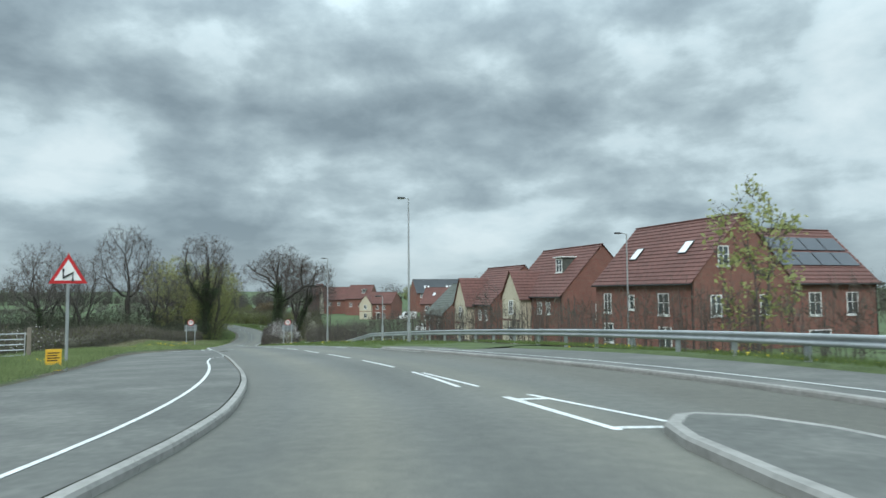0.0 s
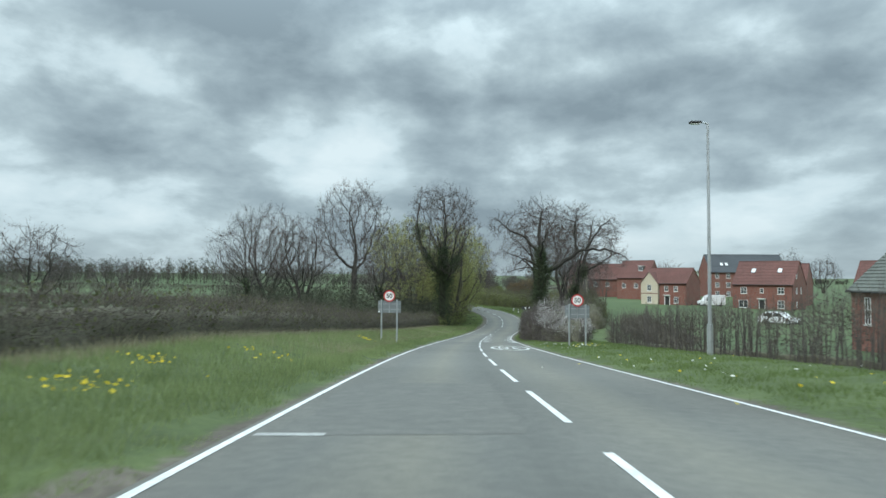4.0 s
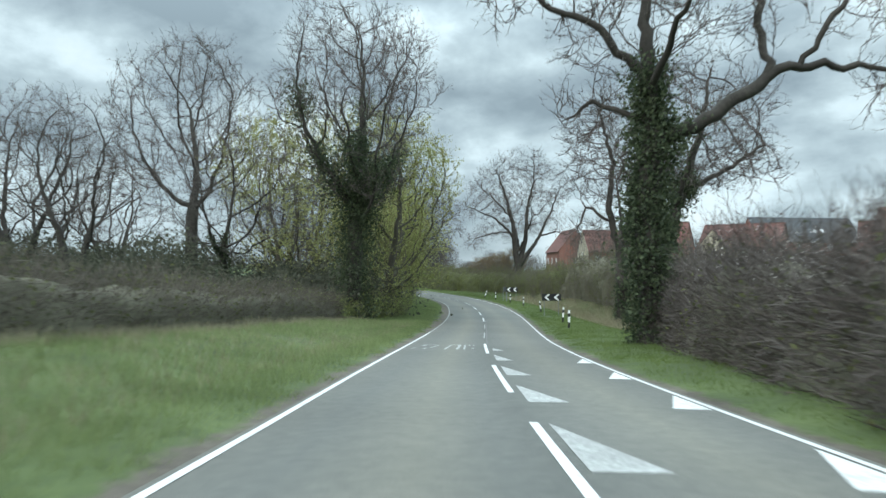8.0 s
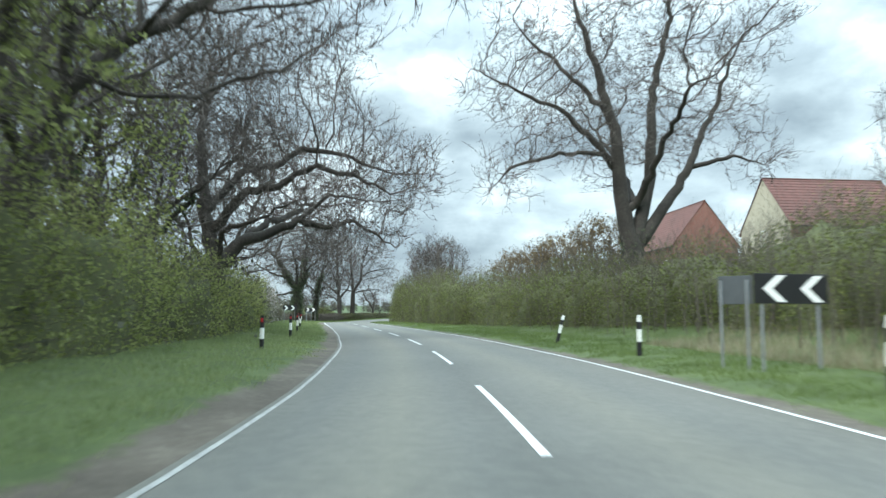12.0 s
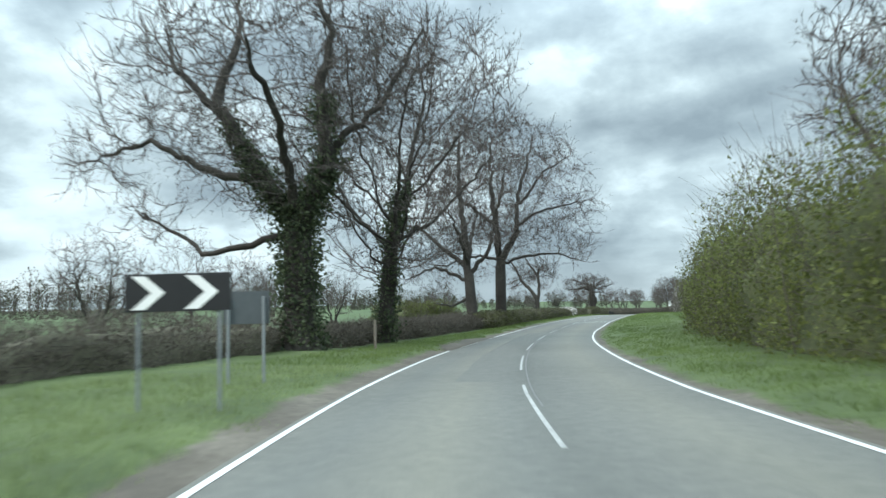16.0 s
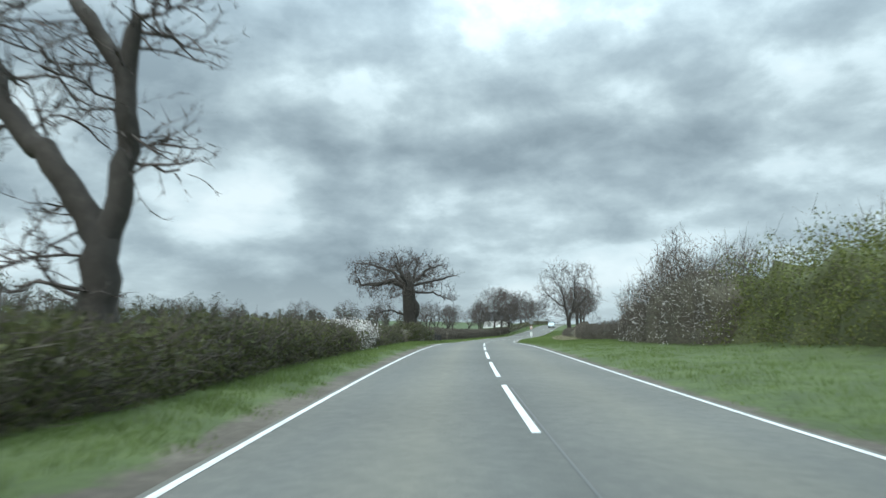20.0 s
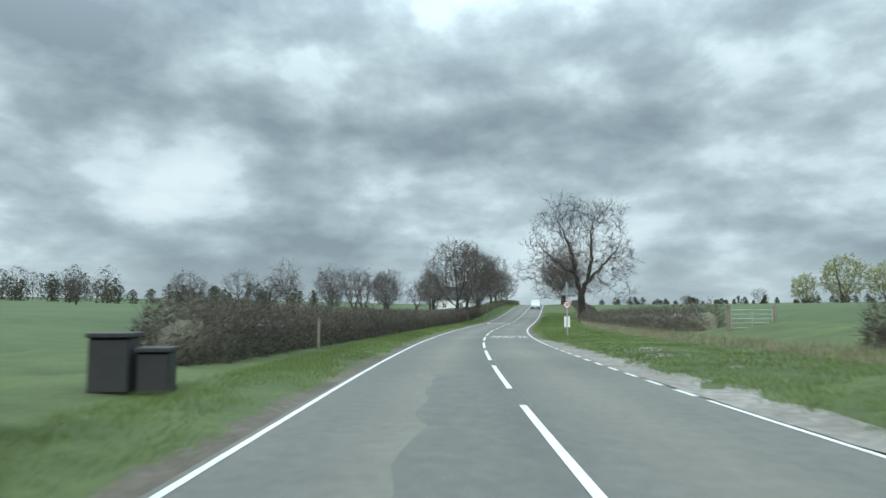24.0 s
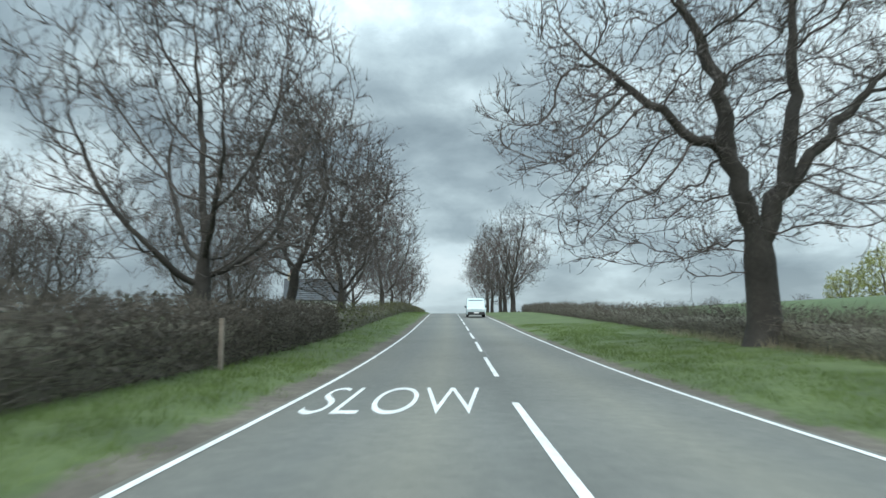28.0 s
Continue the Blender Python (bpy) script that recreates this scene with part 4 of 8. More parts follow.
    def thicken(self):
        n = len(self.P)
        kids = np.zeros(n, int)
        for p in self.par:
            if p >= 0:
                kids[p] += 1
        ends = max(2, int((kids == 0).sum()))
        acc = np.zeros(n)
        for i in range(n - 1, -1, -1):
            if kids[i] == 0:
                acc[i] = 1.0
            if self.par[i] >= 0:
                acc[self.par[i]] += acc[i]
        r = np.maximum(self.girth * (acc / max(ends / self.stems, 2)) ** (1 / 1.62), self.tip)
        r = np.maximum(r, self.keep)
        z = self.P[:, 2]
        flare = np.where(r > self.girth * 0.55, 1 + 0.55 * np.exp(-np.maximum(z, -0.2) / 0.35), 1.0)
        self.R = r * flare
        main = np.full(n, -1)
        for i in range(n):
            p = self.par[i]
            if p >= 0 and (main[p] < 0 or r[i] > r[main[p]]):
                main[p] = i
        self.main, self.kids, self.carried_tips = main, kids, acc

    def twiggy(self, count, length, droop, fan):
        """Crooked side shoots on all the thin wood, each with its own short twigs."""
        rng = self.rng
        i = np.nonzero((self.par >= 0) & (self.carried_tips <= 14))[0]
        w = rng.poisson(count * 0.36, len(i))
        w[self.kids[i] == 0] += 2
        ends = np.repeat(self.kids[i] == 0, w)[:, None]
        i = np.repeat(i, w)
        n = len(i)
        run = self.P[i] - self.P[self.par[i]]
        p = self.P[i] - run * rng.random((n, 1)) * np.where(ends, 0.3, 1.0)
        d = run / (np.linalg.norm(run, axis=1, keepdims=True) + 1e-9)
        d = d + rng.normal(0, 1, (n, 3)) * np.where(ends, 0.3, 0.62) * fan + np.array([0, 0, 0.16 - droop * 2])
        ln = length * rng.uniform(0.5, 1.45, (n, 1))
        seg = []
        for k in range(4):
            d = d + rng.normal(0, 0.3, (n, 3)) + np.array([0, 0, 0.10 - droop * 1.5])
            d /= np.linalg.norm(d, axis=1, keepdims=True) + 1e-9
            q = p + d * ln * 0.27
            seg.append(np.concatenate([p, q, np.full((n, 1), 0.0195 - 0.0034 * k), np.full((n, 1), 0.0161 - 0.0034 * k)], 1))
            for _ in range(1 if k < 3 else 3):
                t = d + rng.normal(0, 0.72, (n, 3)) + np.array([0, 0, 0.08 - droop])
                t /= np.linalg.norm(t, axis=1, keepdims=True) + 1e-9
                e_ = q + t * ln * rng.uniform(0.14, 0.42, (n, 1))
                seg.append(np.concatenate([q, e_, np.full((n, 1), 0.0115), np.zeros((n, 1))], 1))
            p = q
        self.fine = np.concatenate(seg)

    def wood(self, lo, hi, sides):
        """Connected tubes for the wood between two thicknesses."""
        i = np.nonzero((self.par >= 0) & (self.R > lo) & (self.R <= hi))[0]
        if not len(i):
            return np.zeros((0, 3)), np.zeros((0, 4), int)
        ring_of = {}
        V, F = [], []
        ang = np.arange(sides) * 2 * np.pi / sides

        def ring(p, d, r):
            d = d / (np.linalg.norm(d) + 1e-9)
            u = np.cross(d, (0.17, 1.0, 0.05))
            u /= np.linalg.norm(u) + 1e-9
            w = np.cross(d, u)
            V.append(p + (u[None] * np.cos(ang)[:, None] + w[None] * np.sin(ang)[:, None]) * r)
            return len(V) - 1

        k = np.arange(sides)
        for j in i:
            p = self.par[j]
            d = self.P[j] - self.P[p]
            if self.main[p] == j and p in ring_of:
                a = ring_of[p]
            else:
                a = ring(self.P[p], d, self.R[j] * (1.06 if self.main[p] == j else 1.12))
            m = self.main[j]
            b = ring(self.P[j], d + (self.P[m] - self.P[j] if m >= 0 else 0), self.R[j] if m < 0 else (self.R[j] + self.R[m]) * 0.5)
            ring_of[j] = b
            F.append(np.stack([a * sides + k, a * sides + (k + 1) % sides, b * sides + (k + 1) % sides, b * sides + k], -1))
        return np.concatenate(V), np.concatenate(F)

    def segments(self, lo):
        i = np.nonzero((self.par >= 0) & (self.R > lo))[0]
        return np.concatenate([self.P[self.par[i]], self.P[i], self.R[i][:, None], self.R[i][:, None]], 1)


def fit_mesh(*vf):
    """Several vertex and face arrays as one."""
    vs, fs, k = [], [], 0
    for v, f in vf:
        vs.append(v)
        fs.append(f + k)
        k += len(v)
    return np.concatenate(vs), np.concatenate(fs)


def tree(name, m, g, label, bark_m=None, twig_m=None, leaf_m=None, leaf_n=0, leaf_size=0.09, ivy_n=0, ivy_top=8.0, group="", ivy_spread=0.5, ivy_min=0.1):
    """A tree with its trunk and limbs, its crown of twigs, and leaves or ivy where it has them."""
    ob = thing(name, m, label, "tree", group)
    rng = np.random.default_rng(len(g.fine) + 7)
    v, f = g.wood(0.045, 9, 8)
    child("trunk", mesh_from("trunk", v, f, bark_m or bark, True), ob)
    v, f = g.wood(0.0, 0.045, 4)
    v, f = fit_mesh((v, np.concatenate([f[:, :3], f[:, [0, 2, 3]]])), slivers(g.fine, rng))
    child("crown", mesh_from("crown", v, f, twig_m or twig), ob)
    if leaf_m:
        a = g.fine
        i = rng.integers(0, len(a), leaf_n)
        t = rng.random((leaf_n, 1))
        p = a[i, :3] * (1 - t) + a[i, 3:6] * t + rng.normal(0, 0.10, (leaf_n, 3))
        v, f = rhombs(p, leaf_size, rng)
        child("foliage", mesh_from("foliage", v, f, leaf_m), ob)
    if ivy_n:
        a = g.segments(ivy_min)
        a = a[(a[:, 2] < ivy_top)]
        wgt = np.linalg.norm(a[:, 3:6] - a[:, :3], axis=1) * (a[:, 6] + 0.15)
        wgt *= np.array([max(0.08, 0.5 + 1.2 * noise.noise(Vector(q[:3]) * 0.45)) for q in a])
        ivy_n = ivy_n * 2
        i = rng.choice(len(a), ivy_n, p=wgt / wgt.sum())
        t = rng.random((ivy_n, 1))
        c = a[i, :3] * (1 - t) + a[i, 3:6] * t
        off = rng.normal(size=(ivy_n, 3))
        off /= np.linalg.norm(off, axis=1, keepdims=True)
        lump = np.array([max(0.1, 0.75 + 0.9 * noise.noise(Vector(q) * 0.55)) for q in c])
        p = c + off * (a[i, 6:7] * 0.9 + ivy_spread * np.abs(rng.normal(0.45, 0.3, (ivy_n, 1))) * lump[:, None])
        v, f = rhombs(p, 0.13, rng, stretch=1.25)
        child("ivy", mesh_from("ivy", v, f, ivy), ob, "dense dark green ivy")
    return ob


# big ivy-clad oak on the right with one long limb out to the field
limbs = ([((0, 0, -0.3), 0.66), ((-0.1, 0, 1.2), 0.54), ((-0.3, 0, 5.0), 0.48), ((0, 0, 8.5), 0.40), ((-0.4, 0, 12.5), 0.26), ((-0.1, 0, 16.0), 0.12)],
         [((0.1, 0, 8.0), 0.33), ((2.4, 0, 9.2), 0.27), ((4.8, 0, 11.0), 0.21), ((8.0, 0.2, 11.3), 0.14), ((10.0, 0, 10.7), 0.08), ((11.3, 0, 9.7), 0.04)],
         [((4.6, 0, 10.8), 0.16), ((4.3, 0.5, 13.4), 0.12), ((4.7, 0.3, 16.4), 0.05)], [((5.6, 0, 11.1), 0.13), ((7.4, -0.5, 13.8), 0.08), ((9.0, 0, 15.3), 0.04)],
         [((-0.2, 0, 10.5), 0.22), ((-2.2, 0, 12.8), 0.16), ((-4.0, 0.2, 13.6), 0.10), ((-6.2, 0, 15.4), 0.05)], [((-0.2, 0, 9.0), 0.16), ((-2.3, 0.8, 9.9), 0.10), ((-3.4, 0.8, 9.2), 0.05)],
         [((-0.2, 0, 9.5), 0.18), ((0.4, 2.6, 11.4), 0.12), ((0.8, 5.0, 13.0), 0.05)], [((-0.2, 0, 9.8), 0.18), ((0.0, -2.6, 11.6), 0.12), ((0.6, -4.8, 13.2), 0.05)])
g = Grower(11, 18, 5.2, 5.0, 0.5, n=330, low=10.5, wild=0.3, step=0.5, twigs=4.6, twig_len=0.9, bones=limbs,
           lobes=((-5.4, 0, 14.4, 2.1, 90), (0, 0, 16.2, 2.4, 100), (4.5, 0.3, 15.6, 2.1, 90), (8.6, 0, 13.8, 2.4, 110), (9.8, 0, 10.2, 1.7, 70), (-3.0, 0.8, 9.4, 1.5, 50), (3.8, 0, 7.4, 1.7, 60)))
tree("oak_tree", place(139.5, 7.6), g, "spreading bare oak with its trunk wrapped in ivy", ivy_n=8000, ivy_top=11.5, ivy_spread=1.15, ivy_min=0.3)
limbs = ([((0, 0, -0.3), 0.50), ((0, 0, 1.0), 0.42), ((0, 0, 5.0), 0.38)], [((0, 0, 5.0), 0.30), ((-1.0, 0, 8.5), 0.24), ((-0.6, 0.2, 12.0), 0.17), ((-1.8, 0, 16.4), 0.06)], [((0.1, 0, 5.0), 0.26), ((1.0, 0, 9.0), 0.20), ((2.2, 0, 12.0), 0.14), ((2.4, 0, 16.6), 0.05)],
         [((-0.8, 0, 7.6), 0.14), ((-2.6, 0.2, 8.7), 0.10), ((-3.3, 0, 7.2), 0.06), ((-3.0, 0, 6.0), 0.03)], [((0.8, 0, 8.4), 0.14), ((3.4, 0, 9.6), 0.09), ((5.2, 0, 12.0), 0.04)], [((0, 0, 6.2), 0.16), ((0.4, -2.6, 9.0), 0.10), ((0.2, -4.6, 12.0), 0.04)], [((0, 0, 6.6), 0.16), ((0.4, 2.6, 9.4), 0.10), ((0.2, 4.6, 12.6), 0.04)])
g = Grower(12, 18, 4.8, 6.5, 0.42, n=520, wild=0.32, low=8.0, step=0.45, bones=limbs, lobes=((-3.0, 0, 7.0, 1.3, 40), (4.6, 0, 11.0, 1.8, 60)))
tree("oak_tree", place(164.0, 11.2), g, "bare oak forking high beside the verge", ivy_n=900, ivy_top=3)
limbs = ([((0, 0, -0.3), 0.58), ((0.3, 0, 1.5), 0.46), ((1.6, 0, 5.5), 0.40), ((3.0, 0, 9.0), 0.33), ((4.0, 0, 13.0), 0.20), ((4.8, 0, 17.0), 0.06)], [((1.2, 0, 4.6), 0.20), ((0.2, 0.3, 7.6), 0.14), ((-1.0, 0, 11.2), 0.06)], [((3.0, 0, 9.0), 0.20), ((5.8, 0, 10.4), 0.13), ((8.4, 0.2, 12.2), 0.05)],
         [((2.4, 0, 7.6), 0.17), ((2.6, -2.6, 10.4), 0.10), ((3.0, -4.6, 13.0), 0.04)], [((2.4, 0, 7.8), 0.17), ((2.6, 2.6, 10.6), 0.10), ((3.0, 4.6, 13.4), 0.04)])
g = Grower(19, 17.5, 5.2, 6.0, 0.45, n=520, wild=0.32, low=8.5, shift=(3.4, 0), step=0.45, bones=limbs, lobes=((-0.8, 0, 10.4, 1.7, 50), (7.6, 0, 11.4, 1.9, 60)))
tree("oak_tree", place(157.4, 10.9), g, "leaning bare oak with ivy up its trunk", ivy_n=5000, ivy_top=10, ivy_spread=0.9, ivy_min=0.3)
# oak in the outside of the bend
limbs = ([((0, 0, -0.3), 1.05), ((0, 0, 1.2), 0.84), ((0.1, 0, 3.6), 0.76)], [((-0.1, 0, 3.6), 0.62), ((-0.6, 0.2, 7.0), 0.52), ((-1.0, 0, 11.5), 0.40), ((-2.5, 0.3, 17.0), 0.24), ((-4.4, 0, 21.5), 0.09)],
         [((0.3, 0, 3.8), 0.52), ((1.6, 0.3, 8.4), 0.42), ((1.9, 0.3, 14.0), 0.30), ((3.0, 0, 19.0), 0.16), ((3.2, 0, 22.5), 0.07)], [((0.4, 0, 3.4), 0.46), ((2.2, -0.3, 6.2), 0.38), ((4.4, 0, 9.2), 0.29), ((6.8, 0.3, 14.2), 0.15), ((8.2, 0, 18.0), 0.06)],
         [((-0.7, 0.2, 8.6), 0.30), ((-2.6, 0, 10.6), 0.24), ((-5.0, -0.6, 12.4), 0.17), ((-9.2, -0.6, 14.0), 0.08), ((-11.2, -1, 14.8), 0.04)], [((-2.0, 0, 9.8), 0.18), ((-5.4, -1.0, 9.4), 0.12), ((-8.6, -1.0, 8.2), 0.07), ((-10.2, -1.0, 6.6), 0.03)],
         [((-1.2, 0, 12.5), 0.24), ((-4.4, 1.2, 16.0), 0.14), ((-7.4, 1.2, 18.6), 0.05)], [((4.4, 0, 9.2), 0.20), ((7.4, -0.6, 10.0), 0.12), ((9.6, -0.8, 9.4), 0.05)],
         [((0.2, 0, 6.0), 0.3), ((0.6, -3.4, 9.6), 0.2), ((0.4, -7.2, 12.2), 0.08)], [((0.2, 0, 6.4), 0.3), ((0.6, 3.4, 10.4), 0.2), ((0.4, 7.2, 13.6), 0.08)])
g = Grower(29, 25, 10.6, 6.0, 0.7, n=1150, wild=0.3, low=8.5, step=0.62, tip=0.012, twigs=5.0, twig_len=1.1, bones=limbs, lobes=((-10, -1, 13.6, 2.4, 90), (-9, -1, 8.0, 2.2, 80), (-8, -6, 9.0, 2.6, 60), (9, -0.5, 9.6, 2.2, 70), (7.5, 0, 16, 2.6, 80)))
tree("oak_tree", place(239.4, 16.8), g, "tall bare oak forked low above a scrubby hedge", ivy_n=900, ivy_top=4)
# roadside wood on the left
g = Grower(14, 24.5, 6.4, 8.0, 0.6, n=900, low=8, wild=0.25)
tree("ash_tree", place(161.5, -8.6), g, "tall bare ash thickly clad in dark ivy", ivy_n=17000, ivy_top=16.5, ivy_spread=1.9, ivy_min=0.09)
g = Grower(15, 22, 9.5, 4.0, 0.36, n=900, stems=3, low=4)
tree("ash_tree", place(180, -46), g, "bare ash with several stems at the field edge", group="trees of the roadside wood")
g = Grower(16, 27, 8.4, 8.0, 0.6, n=1000, low=9)
tree("ash_tree", place(178.7, -28), g, "tall bare ash above the roadside wood", group="trees of the roadside wood")
for k, (s, l, h, r_) in enumerate(((170.5, -7.6, 18.5, 5.8), (176, -17, 20, 6.8), (190, -9.5, 15, 5.4), (203, -11, 15.5, 5.4))):
    g = Grower(30 + k, h, r_, 2.2, 0.34, n=800, stems=3 if k != 1 else 2, low=2.6, wild=0.22, droop=0.05, twigs=3.0, twig_len=1.0)
    tree("willow_tree", place(s, l), g, "willow in yellow-green spring leaf", bark_pale, twig_willow, willow, 18000, 0.115, group="willows of the roadside wood")
for k, (s, l, h, r_) in enumerate(((192, -22, 20, 7), (172, -36, 19, 7), (166, -20, 16, 6), (205, -19, 18, 6), (216, -24, 21, 7), (232, -20, 18, 6.5), (155, -40, 17, 6.5), (198, -44, 18, 7.5), (262, -26, 15, 6))):
    g = Grower(40 + k, h, r_, h * 0.3, 0.34, n=450, stems=1 + k % 2, twigs=2.6)
    tree("ash_tree", place(s, l), g, "bare tree standing in the roadside wood", group="trees of the roadside wood", ivy_n=1500 if k % 2 == 0 else 0, ivy_top=6)
for k, (s, l, h, r_) in enumerate(((207, -9.4, 12, 4.6), (221, -12.5, 13, 4.6), (198, -8.8, 11, 4.2))):
    g = Grower(130 + k, h, r_, 1.6, 0.2, n=420, stems=2, low=1.8, wild=0.26, twigs=3.0)
    tree("hazel_tree", place(s, l), g, "ivied scrub tree coming into olive-green leaf", bark, twig, wood_leaf, 10000, 0.12, group="scrub trees in the wood", ivy_n=900, ivy_top=9, ivy_min=0.04)
# trees that reach over the road
g = Grower(54, 21, 8.2, 4.5, 0.5, n=1000, shift=(2.6, 0), low=6.0, wild=0.28, lobes=((9.0, 0, 11, 2.8, 90), (8.5, 3, 15, 2.6, 70)))
tree("oak_tree", place(214, -10.0), g, "tall bare oak leaning its crown over the road")
over = ([((0, 0, -0.3), 0.74), ((0, 0, 1.0), 0.60), ((0.1, 0, 3.6), 0.54)], [((0.1, 0, 3.6), 0.40), ((1.4, 0.3, 5.2), 0.34), ((2.6, 0.9, 5.6), 0.29), ((4.4, 1.1, 6.5), 0.23), ((6.0, 1.6, 6.2), 0.17), ((7.6, 1.5, 6.6), 0.12), ((9.0, 2.0, 5.9), 0.07), ((10.2, 2.2, 5.2), 0.03)],
        [((0.1, 0, 3.6), 0.42), ((-0.6, -0.3, 7.0), 0.34), ((-1.0, 0.4, 11.0), 0.22), ((-0.6, 0.2, 15.0), 0.08)], [((-0.3, -0.1, 5.4), 0.30), ((1.6, -1.2, 7.6), 0.25), ((3.4, -1.8, 8.0), 0.20), ((5.4, -2.5, 9.0), 0.14), ((7.4, -2.4, 8.6), 0.09), ((9.4, -2.8, 7.6), 0.04)],
        [((1.4, 0.3, 5.2), 0.22), ((2.6, 2.6, 6.6), 0.18), ((3.4, 4.2, 7.0), 0.13), ((4.8, 7.0, 8.4), 0.06)], [((-0.6, -0.2, 6.6), 0.26), ((1.4, 0.6, 9.2), 0.20), ((3.0, 0.8, 9.6), 0.16), ((4.6, 1.3, 10.8), 0.12), ((7.0, 1.2, 10.5), 0.07), ((9.6, 1.2, 9.4), 0.03)],
        [((0.1, 0, 4.0), 0.22), ((0.8, -2.4, 5.5), 0.16), ((2.4, -4.4, 5.6), 0.10), ((4.6, -6.4, 6.4), 0.04)], [((4.4, 1.1, 6.5), 0.13), ((6.2, 0.2, 7.9), 0.09), ((8.6, 0, 7.6), 0.04)])
g = Grower(52, 18, 8.6, 4.2, 0.58, n=800, shift=(2.0, 1), low=6.5, wild=0.28, step=0.45, bones=over, lobes=((9.0, 2.5, 6.6, 2.6, 150), (9.5, -2.5, 8.2, 2.6, 130), (6.0, 7, 8.0, 2.6, 110), (6.0, -5, 6.5, 2.4, 80), (10.6, 0, 9.5, 2.4, 90)))
tree("oak_tree", place(235.5, -9.4), g, "bare oak with long branches reaching over the road")
g = Grower(55, 17.5, 6.8, 4.0, 0.46, n=900, low=4.0, wild=0.3, shift=(1.0, 0), twigs=4.6, lobes=((5.5, -1, 6.5, 2.2, 70), (6.0, 2, 9.5, 2.4, 80)))
tree("oak_tree", place(227.5, -12.8), g, "dense bare oak at the edge of the wood", ivy_n=1800, ivy_top=6)
g = Grower(53, 16, 7.6, 3.8, 0.42, n=800, shift=(1.5, -1), low=4.0, wild=0.3, lobes=((7.5, -3, 6.6, 2.4, 90), (7.5, 3, 7.6, 2.4, 80)))
tree("oak_tree", place(250, -11.5), g, "bare oak with low branches over the verge")
# pair of ivied trees, then the bare pair
limbs = ([((0, 0, -0.3), 0.80), ((0, 0, 1.0), 0.66), ((-0.1, 0, 5.2), 0.58)], [((-0.2, 0, 5.2), 0.40), ((-1.7, 0, 7.2), 0.34), ((-3.7, 0, 10.4), 0.27), ((-2.8, 0.2, 13.2), 0.15), ((-2.4, 0, 15.6), 0.06)],
         [((0.1, 0, 5.2), 0.40), ((1.2, 0, 7.4), 0.34), ((0.9, 0.2, 11.0), 0.26), ((1.5, 0, 13.2), 0.16), ((0.4, 0, 15.8), 0.06)], [((-1.6, 0, 7.0), 0.22), ((-3.9, 0.3, 7.6), 0.17), ((-6.6, 0, 9.0), 0.10), ((-10.2, 0, 8.2), 0.04)],
         [((-0.5, 0, 4.8), 0.17), ((-2.4, -0.4, 4.3), 0.14), ((-3.9, -0.6, 4.1), 0.11), ((-5.4, -0.6, 5.2), 0.07), ((-7.0, -0.6, 6.0), 0.03)], [((-3.4, 0, 9.8), 0.2), ((-5.2, -0.5, 12.0), 0.12), ((-6.0, 0, 14.0), 0.05)],
         [((1.1, 0, 8.0), 0.2), ((3.4, 1.0, 10.4), 0.13), ((5.0, 1.6, 13.6), 0.05)], [((0, 0, 5.6), 0.24), ((0.2, -2.6, 8.6), 0.15), ((0, -5.2, 11.0), 0.06)], [((0, 0, 5.6), 0.24), ((0.2, 2.6, 9.0), 0.15), ((0, 5.2, 12.0), 0.06)])
g = Grower(61, 16.4, 6.2, 4.2, 0.6, n=950, low=6.0, shift=(-1.4, 0), wild=0.3, step=0.5, twigs=4.8, bones=limbs, lobes=((-8.8, 0, 8.6, 1.9, 80), (-6.2, -0.6, 5.6, 1.5, 50), (-5.0, 0, 13.0, 1.9, 70), (4.2, 1.4, 12.0, 2.2, 60)))
tree("ash_tree", place(308.8, -8.2), g, "large bare ash with ivy round its trunk and limbs", ivy_n=6500, ivy_top=10.0, ivy_spread=0.85, ivy_min=0.27)
g = Grower(62, 17.5, 7.0, 5.0, 0.42, n=900, lean=(0.1, 0.05), wild=0.28, shift=(1, 0))
tree("ash_tree", place(315.8, -6.8), g, "bare ash with clumps of ivy in its fork", ivy_n=2500, ivy_top=8, ivy_spread=0.8, ivy_min=0.14)
limbs = ([((0, 0, -0.3), 0.66), ((0, 0, 0.8), 0.50), ((-0.2, 0, 4.2), 0.46)], [((-0.2, 0, 4.2), 0.38), ((-0.5, 0, 8.0), 0.30), ((-0.9, 0.2, 12.5), 0.20), ((-0.6, 0, 17.5), 0.07)], [((-0.3, 0, 5.0), 0.24), ((-2.4, 0, 7.0), 0.18), ((-4.6, 0.2, 8.8), 0.12), ((-8.0, 0, 10.0), 0.05)],
         [((-0.2, 0, 4.0), 0.18), ((-3.0, -0.4, 5.3), 0.12), ((-5.8, -0.4, 4.3), 0.05)], [((-0.1, 0, 2.6), 0.13), ((-1.8, -0.2, 1.9), 0.10), ((-3.2, -0.2, 2.2), 0.05)], [((0, 0, 4.6), 0.23), ((1.6, 0, 6.6), 0.17), ((2.4, 0.3, 10.0), 0.11), ((3.4, 0, 14.0), 0.04)],
         [((-0.2, 0, 5.4), 0.2), ((-0.4, -3.0, 8.0), 0.12), ((-0.6, -5.6, 9.6), 0.05)], [((-0.2, 0, 5.8), 0.2), ((-0.4, 3.0, 8.6), 0.12), ((-0.6, 5.6, 10.6), 0.05)])
